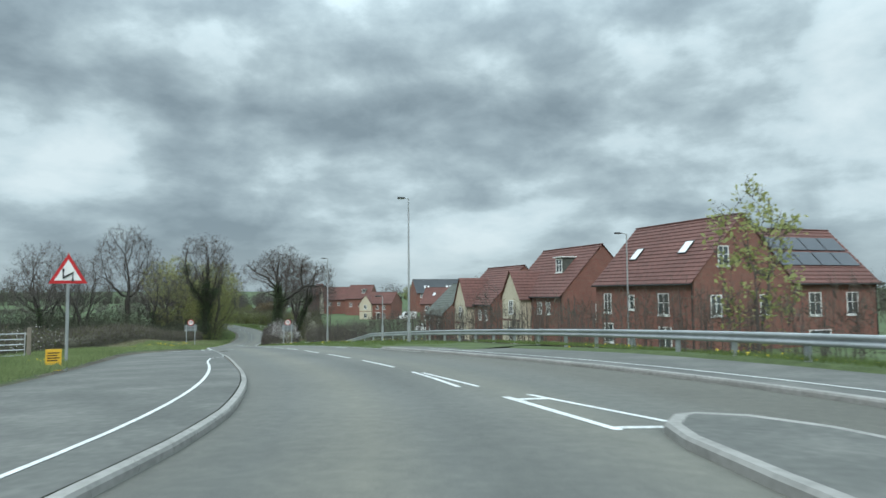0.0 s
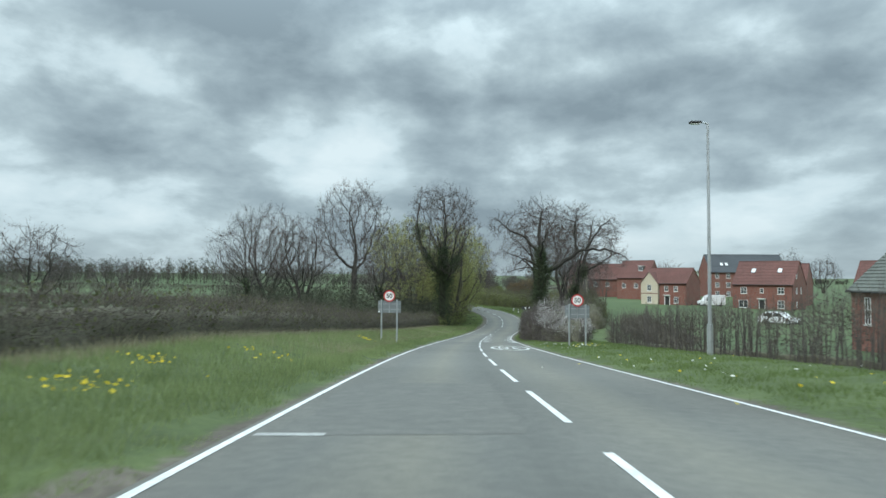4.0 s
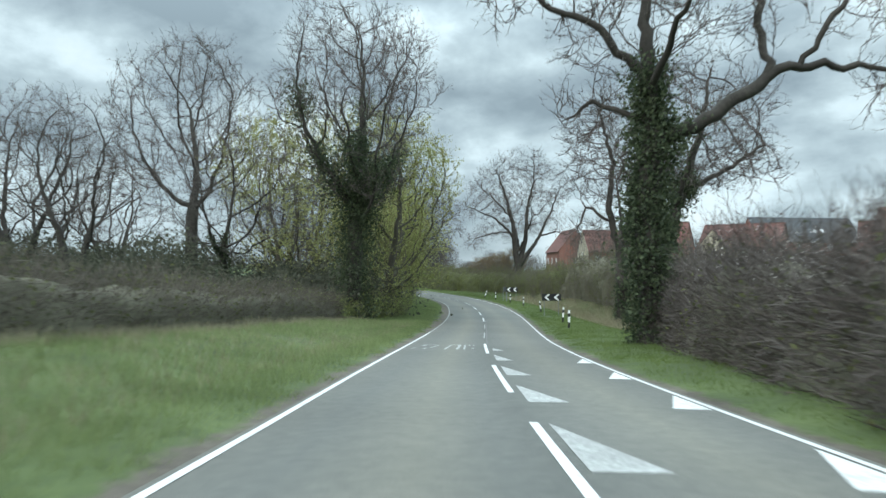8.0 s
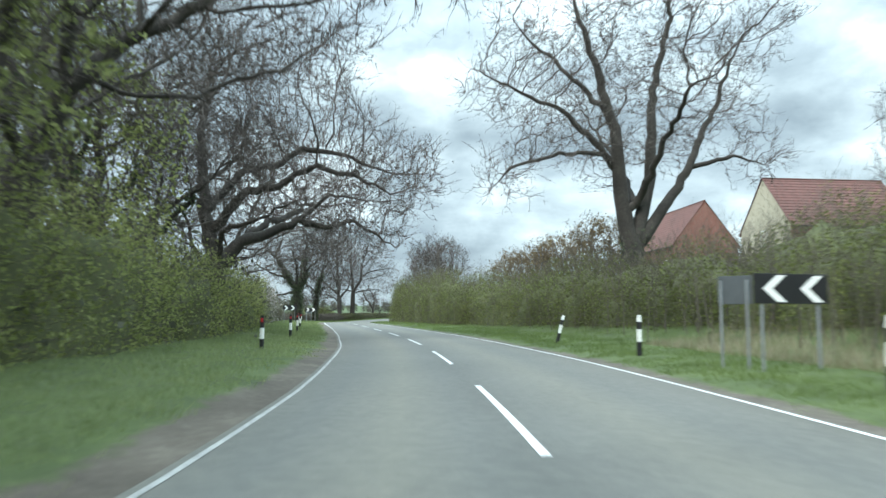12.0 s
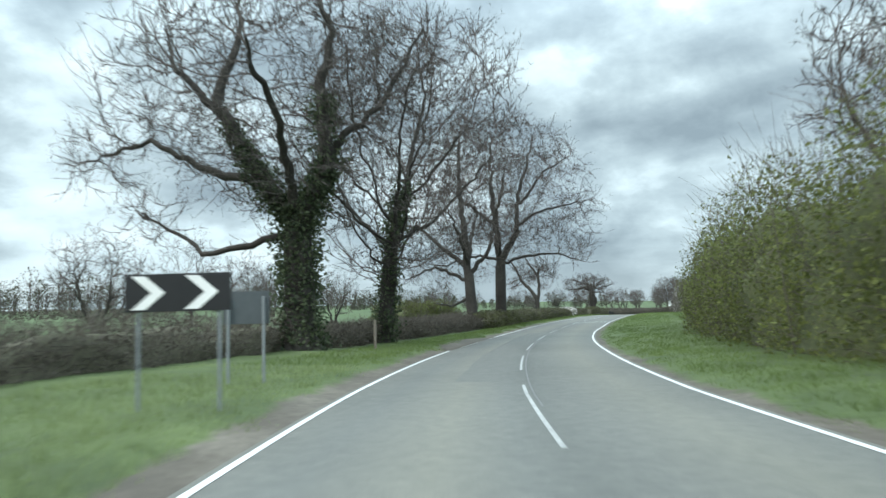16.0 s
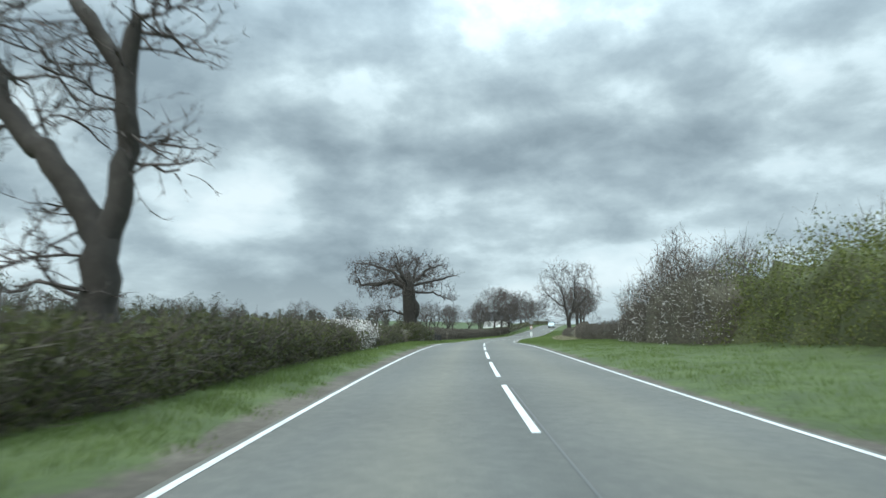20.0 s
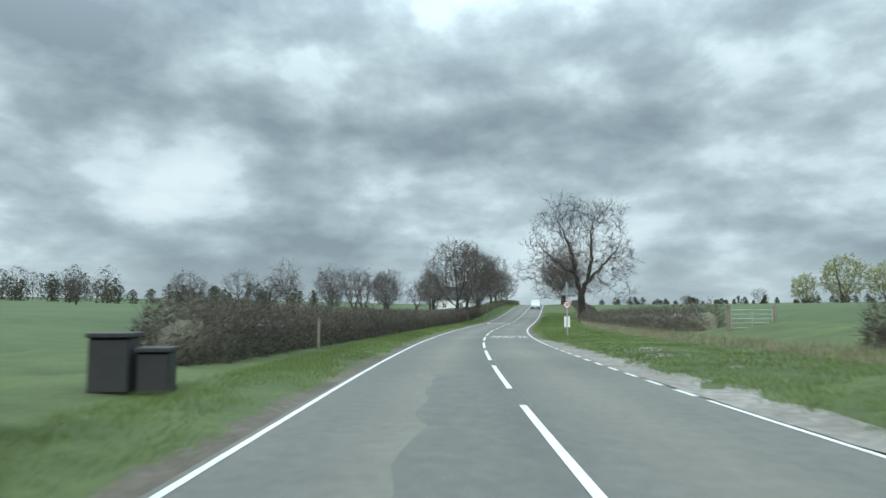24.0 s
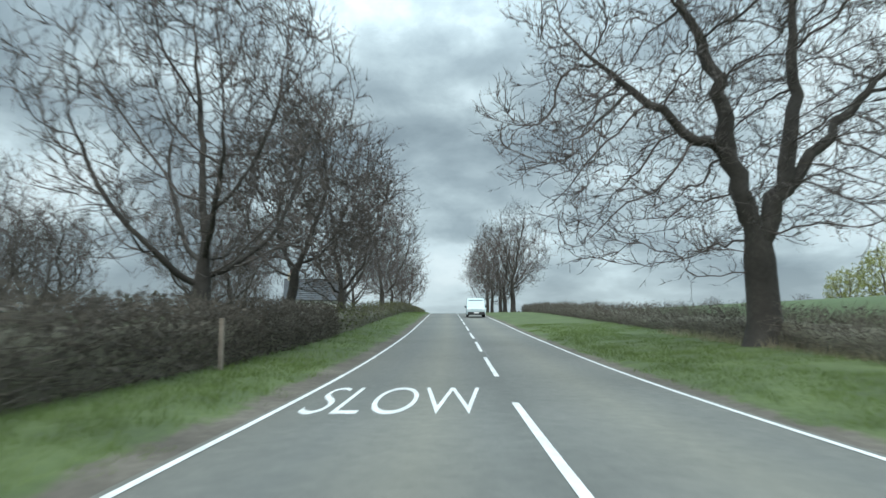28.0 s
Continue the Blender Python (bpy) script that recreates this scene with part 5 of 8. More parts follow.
g = Grower(63, 19, 6.6, 5.0, 0.46, n=850, low=6.0, shift=(-1.2, 0), wild=0.3, step=0.5, twigs=4.6, bones=limbs, lobes=((-7.4, 0, 9.6, 2.0, 70), (-5.2, -0.4, 4.8, 1.7, 60), (-2.6, -0.2, 3.0, 1.1, 35), (3.0, 0, 6.0, 1.6, 50)))
tree("ash_tree", place(339.5, -6.6), g, "tall bare ash rising from the roadside hedge", group="bare ashes in the hedge")
limbs = ([((0, 0, -0.3), 0.72), ((0, 0, 0.9), 0.55), ((0.1, 0, 5.5), 0.51)], [((0.1, 0, 5.5), 0.37), ((-0.2, 0, 9.0), 0.30), ((-0.6, 0.2, 13.0), 0.20), ((-0.4, 0, 18.0), 0.07)],
         [((0.3, 0, 6.0), 0.33), ((1.7, 0, 8.5), 0.28), ((2.0, 0, 12.0), 0.20), ((3.5, 0.2, 17.0), 0.07)], [((0.4, 0, 5.9), 0.15), ((2.8, 0.2, 6.4), 0.125), ((5.4, 0.2, 6.5), 0.085), ((7.0, 0, 5.9), 0.05), ((8.0, 0, 5.5), 0.025)],
         [((-0.1, 0, 6.1), 0.15), ((-1.8, 0, 6.7), 0.125), ((-5.0, 0, 5.9), 0.08), ((-7.0, 0, 6.1), 0.04)], [((1.9, 0, 9.3), 0.15), ((4.2, 0.4, 10.6), 0.11), ((8.2, 0.2, 11.2), 0.05)], [((2.0, 0, 11.0), 0.14), ((4.6, -0.6, 14.0), 0.09), ((7.0, -0.4, 15.4), 0.04)],
         [((0.2, -0.2, 6.4), 0.16), ((0.8, -3.5, 8.2), 0.10), ((1.0, -6.4, 8.8), 0.04)], [((0.2, 0.2, 6.6), 0.16), ((0.8, 3.5, 8.8), 0.10), ((1.0, 6.6, 9.4), 0.04)], [((-0.3, 0, 9.4), 0.16), ((-3.4, 0.4, 12.0), 0.10), ((-5.6, 0.2, 14.6), 0.04)])
g = Grower(64, 20, 7.4, 5.0, 0.5, n=1000, low=7.0, shift=(1.0, 0), wild=0.28, step=0.5, twigs=5.0, bones=limbs, droop=0.03, lobes=((7.0, 0, 6.4, 1.6, 80), (4.0, 0.2, 5.2, 1.5, 70), (2.2, 0.6, 4.6, 1.3, 60), (-2.4, 0.4, 4.9, 1.5, 60), (-5.4, 0, 5.2, 1.6, 60), (4.6, -1.0, 8.4, 2.2, 90), (-4.2, 0.5, 8.2, 2.2, 80), (7.2, 0, 11.0, 2.4, 90), (7.0, 3.4, 8.4, 2.2, 60), (1.0, -6.4, 8.2, 2.0, 50), (3.4, 3.0, 5.2, 1.4, 40)))
tree("ash_tree", place(345.2, -5.25), g, "tall bare ash rising from the roadside hedge", group="bare ashes in the hedge")

# old cut trees: thick bole and stubs with tufts of young shoots
g = Grower(71, 6.6, 1.5, 2.6, 0.3, n=60, low=4.4, shift=(-0.9, 0), step=0.3, wild=0.3, twigs=3.2, twig_len=0.7, hollow=0.1,
           lobes=((-2.8, 0.1, 4.6, 1.1, 50), (-2.4, 0.2, 6.6, 0.8, 25), (0.9, 0.1, 6.4, 0.9, 40), (0.7, 0.2, 4.0, 0.8, 20), (-0.9, -0.4, 2.0, 0.8, 25)),
           bones=([((0, 0, -0.3), 0.46), ((0.02, 0, 1.2), 0.33), ((0.05, 0, 2.5), 0.31)],
                  [((0.05, 0, 2.5), 0.26), ((-0.9, 0, 3.9), 0.22), ((-2.0, 0.2, 5.0), 0.19), ((-2.6, 0.2, 6.6), 0.14), ((-3.3, 0.3, 7.6), 0.09), ((-4.3, 0.3, 8.1), 0.05)],
                  [((0.05, 0, 2.5), 0.24), ((0.35, 0.1, 4.2), 0.20), ((0.2, 0.1, 5.6), 0.18), ((0.4, 0.1, 6.6), 0.15)],
                  [((0.3, 0.1, 5.4), 0.17), ((-0.4, 0.0, 6.5), 0.15), ((-1.0, 0.2, 7.2), 0.10), ((-1.5, 0.2, 8.2), 0.05)]))
tree("dead_oak", place(369.6, -5.95), g, "half-dead oak with two thick leaning limbs")
limbs = ([((0, 0, -0.3), 0.86), ((0, 0, 0.7), 0.68), ((-0.1, 0, 3.0), 0.63), ((-0.25, 0, 4.9), 0.58), ((-0.25, 0, 5.7), 0.46), ((-0.2, 0, 6.2), 0.30)], [((0.0, 0, 2.0), 0.36), ((0.42, -0.1, 2.7), 0.40), ((0.42, -0.1, 3.4), 0.36), ((0.1, 0, 4.1), 0.25)],
         [((-0.4, 0, 4.8), 0.30), ((-1.6, 0.1, 5.5), 0.24), ((-3.4, 0.1, 5.2), 0.17), ((-4.5, 0.1, 5.1), 0.12), ((-4.9, 0.2, 5.9), 0.05)], [((-0.4, 0, 5.0), 0.22), ((-1.8, 0.3, 6.3), 0.15), ((-3.6, 0.3, 7.0), 0.08), ((-5.4, 0.2, 7.2), 0.03)],
         [((-0.4, 0.1, 5.2), 0.18), ((-1.1, 0.2, 6.8), 0.12), ((-1.4, 0.2, 7.8), 0.05)], [((0, 0, 5.2), 0.17), ((1.5, 0.2, 6.5), 0.11), ((2.8, 0.2, 7.0), 0.05)], [((0, 0, 4.6), 0.13), ((2.0, 0.2, 4.4), 0.08), ((3.8, 0.2, 3.7), 0.035)],
         [((0, 0, 5.0), 0.14), ((2.2, -0.3, 5.5), 0.09), ((4.2, -0.3, 6.0), 0.04)], [((-0.3, 0.3, 5.0), 0.17), ((-0.6, 2.2, 6.2), 0.11), ((-0.8, 4.0, 7.0), 0.05)], [((-0.3, -0.3, 5.0), 0.17), ((-0.8, -2.2, 6.2), 0.11), ((-1.0, -4.0, 7.0), 0.05)],
         [((-0.4, 0, 2.4), 0.11), ((-1.8, 0, 2.9), 0.07), ((-3.6, 0, 2.5), 0.03)], [((0.2, 0, 5.6), 0.14), ((0.5, 0.2, 7.2), 0.09), ((0.9, 0.2, 7.8), 0.04)])
g = Grower(72, 8.3, 4.6, 4.4, 0.3, n=900, low=3.9, shift=(-1.0, 0), step=0.34, wild=0.24, twigs=6.0, twig_len=0.5, hollow=0.25, tip=0.009, bones=limbs,
           lobes=((-4.9, 0, 6.6, 1.2, 60), (-4.2, 0, 4.7, 1.0, 45), (-2.6, 0, 2.6, 1.0, 45), (3.4, 0, 4.2, 1.1, 45), (1.2, 0, 2.2, 0.6, 20)))
tree("pollard_oak", place(419.3, -5.5), g, "old pollarded oak with a broken top and flat spreading crown")
# the straight towards the crest
g = Grower(181, 18.6, 8.8, 3.2, 0.55, n=1500, low=3.2, wild=0.3, twigs=5.6, twig_len=0.9, lobes=((-7.5, -2, 7.0, 2.6, 80), (6.5, 0, 3.6, 2.0, 50), (-5.5, 2, 4.2, 1.8, 40)),
           bones=([((0, 0, -0.3), 0.8), ((0, 0, 0.8), 0.6), ((-0.1, 0, 3.6), 0.5)], [((-0.1, 0, 3.6), 0.4), ((-0.9, 0.2, 6.6), 0.34), ((-1.3, 0, 9.6), 0.26), ((-2.6, 0.3, 13.0), 0.14)],
                  [((-0.1, 0, 3.6), 0.4), ((0.8, -0.2, 5.6), 0.33), ((1.6, 0.1, 9.0), 0.24), ((1.4, 0, 13.0), 0.13)], [((0.8, -0.2, 5.6), 0.24), ((3.2, 0.4, 8.0), 0.17), ((5.4, 0.2, 10.4), 0.09)], [((-0.9, 0.2, 6.6), 0.2), ((-3.4, 0, 8.4), 0.15), ((-5.8, 0.3, 10.6), 0.07)]))
tree("ash_tree", place(534.5, 10.8), g, "large bare ash beside a field hedge")
g = Grower(82, 12.0, 5.3, 2.2, 0.3, n=800, low=2.4, wild=0.13, step=0.34, twigs=2.8, twig_len=0.8)
tree("ash_tree", place(530.5, -7.4), g, "bare ash with a fan of fine upright branches")
g = Grower(83, 11.5, 4.4, 3.5, 0.24, n=600, lean=(0.12, 0), shift=(1.0, 0))
tree("ash_tree", place(542.7, -8.0), g, "slim bare tree in the hedge", group="trees along the hedge")
row = [tree("ash_tree", place(556, -7.4), Grower(84, 12, 4.8, 2.4, 0.28, n=480, low=2.0, twigs=3.2), "bare rounded tree in the roadside hedge", group="trees along the hedge")]
row.append(tree("ash_tree", place(585, -7.4), Grower(91, 12, 4.7, 2.8, 0.28, n=450, twigs=3.2), "bare rounded tree in the roadside hedge", group="trees along the hedge"))
for k, (s, l, sc) in enumerate(((570, -8.5, 0.72), (600, -7.6, 0.8), (622, -7.8, 0.78), (650, -8, 0.85), (548, -14, 0.7), (538, -20, 0.62), (563, -17, 0.7), (552, -24, 0.6), (528, -26, 0.55), (577, -20, 0.7))):
    copy_thing(row[k % 2], place(s, l, 67 * k) @ Matrix.Scale(sc, 4))
g = Grower(95, 16.5, 6.4, 3.0, 0.36, n=600, low=2.6, twigs=3.4)
r0 = tree("ash_tree", place(612, 9.5), g, "bare tree in the row beyond the field", group="far row of trees")
for k, (s, l, sc) in enumerate(((626, 9.5, 0.95), (642, 10, 1.05), (660, 9.5, 1.0), (684, 10, 1.05))):
    copy_thing(r0, place(s, l, 80 * k + 40) @ Matrix.Scale(sc, 4))
g = Grower(151, 11.5, 3.4, 2.6, 0.13, n=420, stems=3, low=4.0, wild=0.16, twigs=3.4, twig_len=0.8)
stem = tree("ash_tree", place(297, 12.4), g, "slender bare ash stems rising from the thicket", bark_pale, group="bare stems in the thicket")
for s, l, sc in ((291.5, 12.8, 1.05), (302.5, 12.6, 0.95), (284, 13.4, 0.9)):
    copy_thing(stem, place(s, l, 40 + 9 * s) @ Matrix.Scale(sc, 4))
for k, (s, l, h) in enumerate(((247, 18.5, 6.2), (255, 18.0, 5.6), (262, 16.5, 5.4))):
    g = Grower(160 + k, h, 2.9, 1.2, 0.13, n=300, stems=3, low=1.6, wild=0.24, twigs=3.2, twig_len=0.8)
    tree("hazel_tree", place(s, l), g, "bushy hazel in russet bud behind the thicket", bark_pale, twig, bud_brown, 9000, 0.085, group="russet hazels")
# bare saplings between the verge and the houses
g = Grower(141, 9.5, 1.7, 2.0, 0.07, n=170, stems=3, low=2.4, wild=0.14, twigs=2.6, twig_len=0.7)
sap = tree("sapling", place(176.5, 15.6), g, "tall bare sapling in the scrub", bark_pale, group="saplings by the houses")
for k, (s, l, sc) in enumerate(((171, 17.0, 0.75), (184, 18, 0.9), (191, 17.5, 0.8), (197, 19.5, 1.0), (203, 18.5, 0.9), (209, 20.5, 1.05), (215, 19.5, 0.85), (222, 21, 0.9), (188, 21.5, 1.0), (206, 23, 1.0), (399, 12.4, 0.72), (402.5, 13, 0.65))):
    copy_thing(sap, place(s, l, 75 * k) @ Matrix.Scale(sc, 4))


# ---- field trees, far woods ----
g = Grower(101, 8.5, 4.4, 1.2, 0.2, n=170, stems=2, low=1.2, wild=0.28, twigs=2.6)
b0 = tree("hawthorn_tree", place(566, -34), g, "bare hawthorn in a field hedge", group="field hedge trees")
g = Grower(102, 9.5, 3.5, 2.2, 0.18, n=170, wild=0.2, twigs=2.6)
b1 = tree("ash_tree", place(560, -46), g, "young bare ash in a field hedge", group="field hedge trees")
for k, (s, l, sc) in enumerate(((552, -28, 0.9), (574, -42, 1.0), (580, -58, 0.9), (590, -70, 1.1), (600, -62, 1.0), (596, -84, 0.8), (610, -96, 1.15), (575, -104, 0.9), (560, -120, 1.0), (620, -40, 1.0), (540, -128, 0.9), (612, -30, 0.9), (600, -125, 0.8), (630, -110, 1.0))):
    copy_thing((b0, b1)[k % 3 == 1], place(s, l, 53 * k) @ Matrix.Scale(sc, 4))
g = Grower(103, 15, 7, 2.5, 0.36, n=450, stems=2, droop=0.05, twigs=2.4)
w0 = tree("willow_tree", place(659, 96), g, "willow coming into pale green leaf in a field", bark_pale, twig, willow, 9000, 0.22, group="field willows")
for s, l, sc in ((652, 82, 0.62), (668, 112, 0.9), (690, 130, 0.8)):
    copy_thing(w0, place(s, l, 70) @ Matrix.Scale(sc, 4))
for s, l, sc in ((792, 109, 1.0), (770, 70, 0.6), (800, 150, 1.1), (720, 60, 0.5)):
    copy_thing(b0, place(s, l, 20 + l) @ Matrix.Scale(sc, 4))
for k, (s, l, sc) in enumerate(((324, -30, 0.85), (331, -23, 0.7), (342, -36, 0.95), (353, -26, 0.7), (316, -38, 0.9), (366, -44, 0.9), (300, -45, 1.0), (392, -60, 0.9))):
    copy_thing((b0, b1)[k % 3 == 2], place(s, l, 61 * k) @ Matrix.Scale(sc, 4))
# trees on the hillside left of the first straight, and behind the estate
for k, (s, l, sc) in enumerate(((150, -150, 1.3), (190, -120, 1.2), (120, -210, 1.5), (95, -255, 1.5), (230, -95, 1.3), (70, -300, 1.6), (160, -82, 1.75), (193, -58, 1.05), (208, -100, 1.2), (140, -105, 1.0), (185, -75, 1.2), (100, -160, 1.6), (60, -190, 1.8), (150, -190, 1.6))):
    copy_thing((b0, b1)[k % 2], place(s, l, 41 * k) @ Matrix.Scale(sc, 4))
for k, (x, y, sc) in enumerate(((-25, 330, 1.5), (20, 340, 1.7), (32, 345, 1.6), (60, 330, 1.6), (-60, 345, 1.4))):
    s, l = station(x, y)
    copy_thing((b0, b1)[k % 2], pose(x, y, float(ground_z(s, l)[0]), 0, 0, 47 * k) @ Matrix.Scale(sc, 4))
g = Grower(104, 9, 4.3, 2.0, 0.18, n=350)
tree("ash_tree", place(17, -17.5), g, "bare young tree beside a field gate")


def far_wood(name, rows, label, height, seed):
    """A distant belt of trees: one thicket of twigs and clumps along a line of stations."""
    rng = np.random.default_rng(seed)
    pts = []
    for (s0, l0), (s1, l1) in zip(rows, rows[1:]):
        x0, y0 = plan(s0, l0)
        x1, y1 = plan(s1, l1)
        n = int(np.hypot(x1 - x0, y1 - y0) / 3.2) + 1
        for t in (np.arange(n) + rng.random(n)) / n:
            pts.append((x0 + (x1 - x0) * t + rng.normal(0, 4), y0 + (y1 - y0) * t + rng.normal(0, 4)))
    segs, leaves = [], []
    pa = np.array(pts)
    ss, ll = station(pa[:, 0], pa[:, 1])
    zz = ground_z(ss, ll) + 6 * sstep(500, 1800, np.hypot(pa[:, 0] + 80, pa[:, 1] - 260))
    for (x, y), z in zip(pts, zz):
        h = height * rng.uniform(0.55, 1.15)
        r = h * rng.uniform(0.32, 0.5)
        segs.append((x, y, z - 0.5, x, y, z + h * 0.7, 0.22, 0.08))
        for _ in range(26):
            d = rng.normal(size=3)
            d[2] = abs(d[2]) + 0.3
            d /= np.linalg.norm(d)
            a = np.array((x, y, z + h * rng.uniform(0.15, 0.6)))
            b = a + d * r * rng.uniform(0.5, 1.1)
            segs.append((*a, *b, 0.09, 0.03))
        u = rng.random(230) ** 0.85
        a, w = rng.uniform(0, 2 * np.pi, 230), r * np.sqrt(np.maximum(0.05, 1 - (1.9 * u - 0.8) ** 2)) * rng.random(230) ** 0.5
        leaves.append(np.stack([x + np.cos(a) * w, y + np.sin(a) * w, z + h * u], -1))
    v, f = tubes(segs, 3)
    w, e = rhombs(np.concatenate(leaves), 0.55, rng, stretch=1.1)
    me = mesh_from(name, np.concatenate([v, w]), np.concatenate([f, e + len(v)]), [twig, far_green])
    mi = np.zeros(len(f) + len(e), np.int32)
    mi[len(f):] = 1
    me.polygons.foreach_set("material_index", mi)
    return tagged(child(name, me), label, "woodland", kind="stuff")


far_wood("far_woods", [(-60, -330), (60, -330), (200, -260), (280, -220)], "distant belt of bare woodland along the hill", 25, 1)
far_wood("far_woods", [(290, -290), (380, -265), (470, -225), (575, -185)], "dark belt of woodland along the skyline", 17, 6)
far_wood("far_woods", [(340, -300), (480, -330), (640, -300), (760, -220)], "distant bare woodland across the fields", 17, 2)
far_wood("far_woods", [(560, -170), (640, -150), (720, -90)], "bare hedgerow trees across the field", 8, 3)
far_wood("far_woods", [(860, 40), (880, 140), (860, 260)], "distant low trees beyond the field", 5, 4)
far_wood("far_woods", [(280, 160), (180, 190), (60, 190)], "bare trees behind the housing estate", 9, 5)


# ---- hedges and scrub ----
def hedge(name, s0, s1, lc, half, height, label, leaf_m, n_leaf, n_twig, category="hedge", tall_twigs=0.0, leaf_size=0.085, ragged=0.15, core=0.72, blossom_n=0, seed=1, step=0.6, petal=0.06, bloom_low=0.0, twig_m=None):
    """A run of hedge: a dark tangled heart, a skin of twigs and small leaves."""
    rng = np.random.default_rng(seed)
    ss = np.arange(s0, s1 + 0.01, step)
    lc_, hf, ht = (f if callable(f) else (lambda q, c=f: np.full(np.shape(q), float(c))) for f in (lc, half, height))
    ob = thing(name, Matrix(), label, category)
    # heart
    k = 15
    ang = np.linspace(0, np.pi, k)
    ends = np.minimum(sstep(s0 - 0.5, s0 + 1.5, ss), 1 - sstep(s1 - 1.5, s1 + 0.5, ss)) * 0.9 + 0.1
    lump = 1 + ragged * np.array([[noise.noise((s * 0.35, a * 1.3, seed * 3.1)) + 0.6 * noise.noise((s * 1.1, a * 3, seed)) for a in ang] for s in ss])
    cx, cz = np.sign(np.cos(ang)) * np.abs(np.cos(ang)) ** 0.6, np.abs(np.sin(ang)) ** 0.55
    ls = lc_(ss)[:, None] + hf(ss)[:, None] * core * cx * lump * ends[:, None]
    g0 = ground_z(np.repeat(ss[:, None], k, 1), ls)
    zs = g0 - 0.25 + ht(ss)[:, None] * (core + 0.06) * cz * lump * ends[:, None]
    ribbon("heart", ss, ls, zs, green_core if leaf_m in (scrub_leaf, wood_leaf) else hedge_core, ob)
    # skin
    def skin(n, depth):
        s = rng.uniform(s0, s1, n)
        a = rng.uniform(0.0, np.pi, n)
        low = np.arcsin(rng.random(n) ** (1 / 0.55))
        a = np.where(rng.random(n) < 0.45, np.where(rng.random(n) < 0.5, low, np.pi - low), a)
        lm = np.array([1 + ragged * (noise.noise((q * 0.35, b * 1.3, seed * 3.1)) + 0.6 * noise.noise((q * 1.1, b * 3, seed))) for q, b in zip(s, a)])
        e = (np.minimum(sstep(s0 - 0.5, s0 + 1.2, s), 1 - sstep(s1 - 1.2, s1 + 0.5, s)) * 0.8 + 0.2)
        r = lm * e * rng.uniform(1 - depth, 1.04, n)
        l = lc_(s) + hf(s) * np.sign(np.cos(a)) * np.abs(np.cos(a)) ** 0.6 * r
        z = ground_z(s, l) + ht(s) * np.abs(np.sin(a)) ** 0.55 * r
        x, y = plan(s, l)
        return np.stack([x, y, z], -1), s, l, a
    if n_leaf:
        p, *_ = skin(n_leaf, 0.28)
        v, f = rhombs(p, leaf_size, rng)
        child("foliage", mesh_from("foliage", v, f, leaf_m), ob)
    if n_twig:
        p, s, l, a = skin(n_twig, 0.35)
        h = np.interp(s, REF_S, ref_h)
        out = np.stack([np.cos(h) * np.cos(a), np.sin(h) * np.cos(a), np.abs(np.sin(a)) * 0.9 + 0.3], -1) + rng.normal(0, 0.55, (n_twig, 3))
        out /= np.linalg.norm(out, axis=1, keepdims=True)
        ln = rng.uniform(0.15, 0.5, (n_twig, 1)) * (1 + tall_twigs * (np.sin(a) > 0.75)[:, None] * rng.random((n_twig, 1)))
        q = p - out * 0.12
        v, f = slivers(np.concatenate([q, q + out * ln, np.full((n_twig, 1), 0.010), np.full((n_twig, 1), 0.004)], 1), rng)
        child("twig_skin", mesh_from("twig_skin", v, f, twig_m or hedge_brown), ob)
    if blossom_n:
        p, s, l, a = skin(blossom_n, 0.35)
        p = p[np.sin(a) > bloom_low]
        keep = np.array([noise.noise(Vector(q) * 0.45) > -0.12 for q in p])
        v, f = rhombs(p[keep] + rng.normal(0, 0.12, (keep.sum(), 3)), petal, rng, stretch=1.1)
        child("blossom", mesh_from("blossom", v, f, blossom), ob, "white blackthorn blossom")
    return ob


I = lambda xs, ys: (lambda q: np.interp(q, xs, ys))
hedge("field_hedge", 50, 158, I([50, 58, 75, 158], [-12.0, -10.6, -9.8, -9.8]), 1.3, I([50, 75, 158], [1.4, 1.75, 2.1]), "flailed brown hawthorn hedge along the field", hedge_leaf, 9000, 52000, ragged=0.22, seed=2)
hedge("field_hedge", 35, 52, -12.4, 1.0, 1.4, "low brambly hedge beside the field gate", hedge_leaf, 1500, 5000, blossom_n=1200, ragged=0.3, seed=3)
# right of the road: blackthorn in blossom, then a dark brushy bank
hedge("blackthorn_bush", 98, 113, I([98, 113], [8.0, 7.4]), I([98, 104, 113], [1.4, 1.9, 1.8]), I([98, 104, 113], [1.9, 2.7, 3.4]), "blackthorn thicket covered in white blossom", hedge_leaf, 500, 12000, "bush", 1.0, blossom_n=60000, ragged=0.5, seed=4, petal=0.034, bloom_low=0.3, twig_m=twig)
hedge("roadside_thicket", 106, 141, I([106, 118, 141], [6.4, 6.0, 9.5]), I([106, 141], [1.2, 1.6]), I([106, 118, 132, 141], [2.0, 2.45, 2.9, 2.9]), "dark bare thorn thicket with blossom along its top", hedge_leaf, 2500, 34000, "thicket", 1.6, blossom_n=18000, petal=0.034, bloom_low=0.85, ragged=0.34, seed=5, twig_m=twig)
hedge("garden_thicket", 141, 206, I([141, 160, 185, 206], [14.5, 14.5, 15.5, 15]), 2.2, I([141, 160, 180, 206], [3.6, 4.4, 5.0, 4.8]), "tangled scrub in front of the houses", hedge_leaf, 26000, 26000, "scrub", 1.6, ragged=0.4, seed=6)
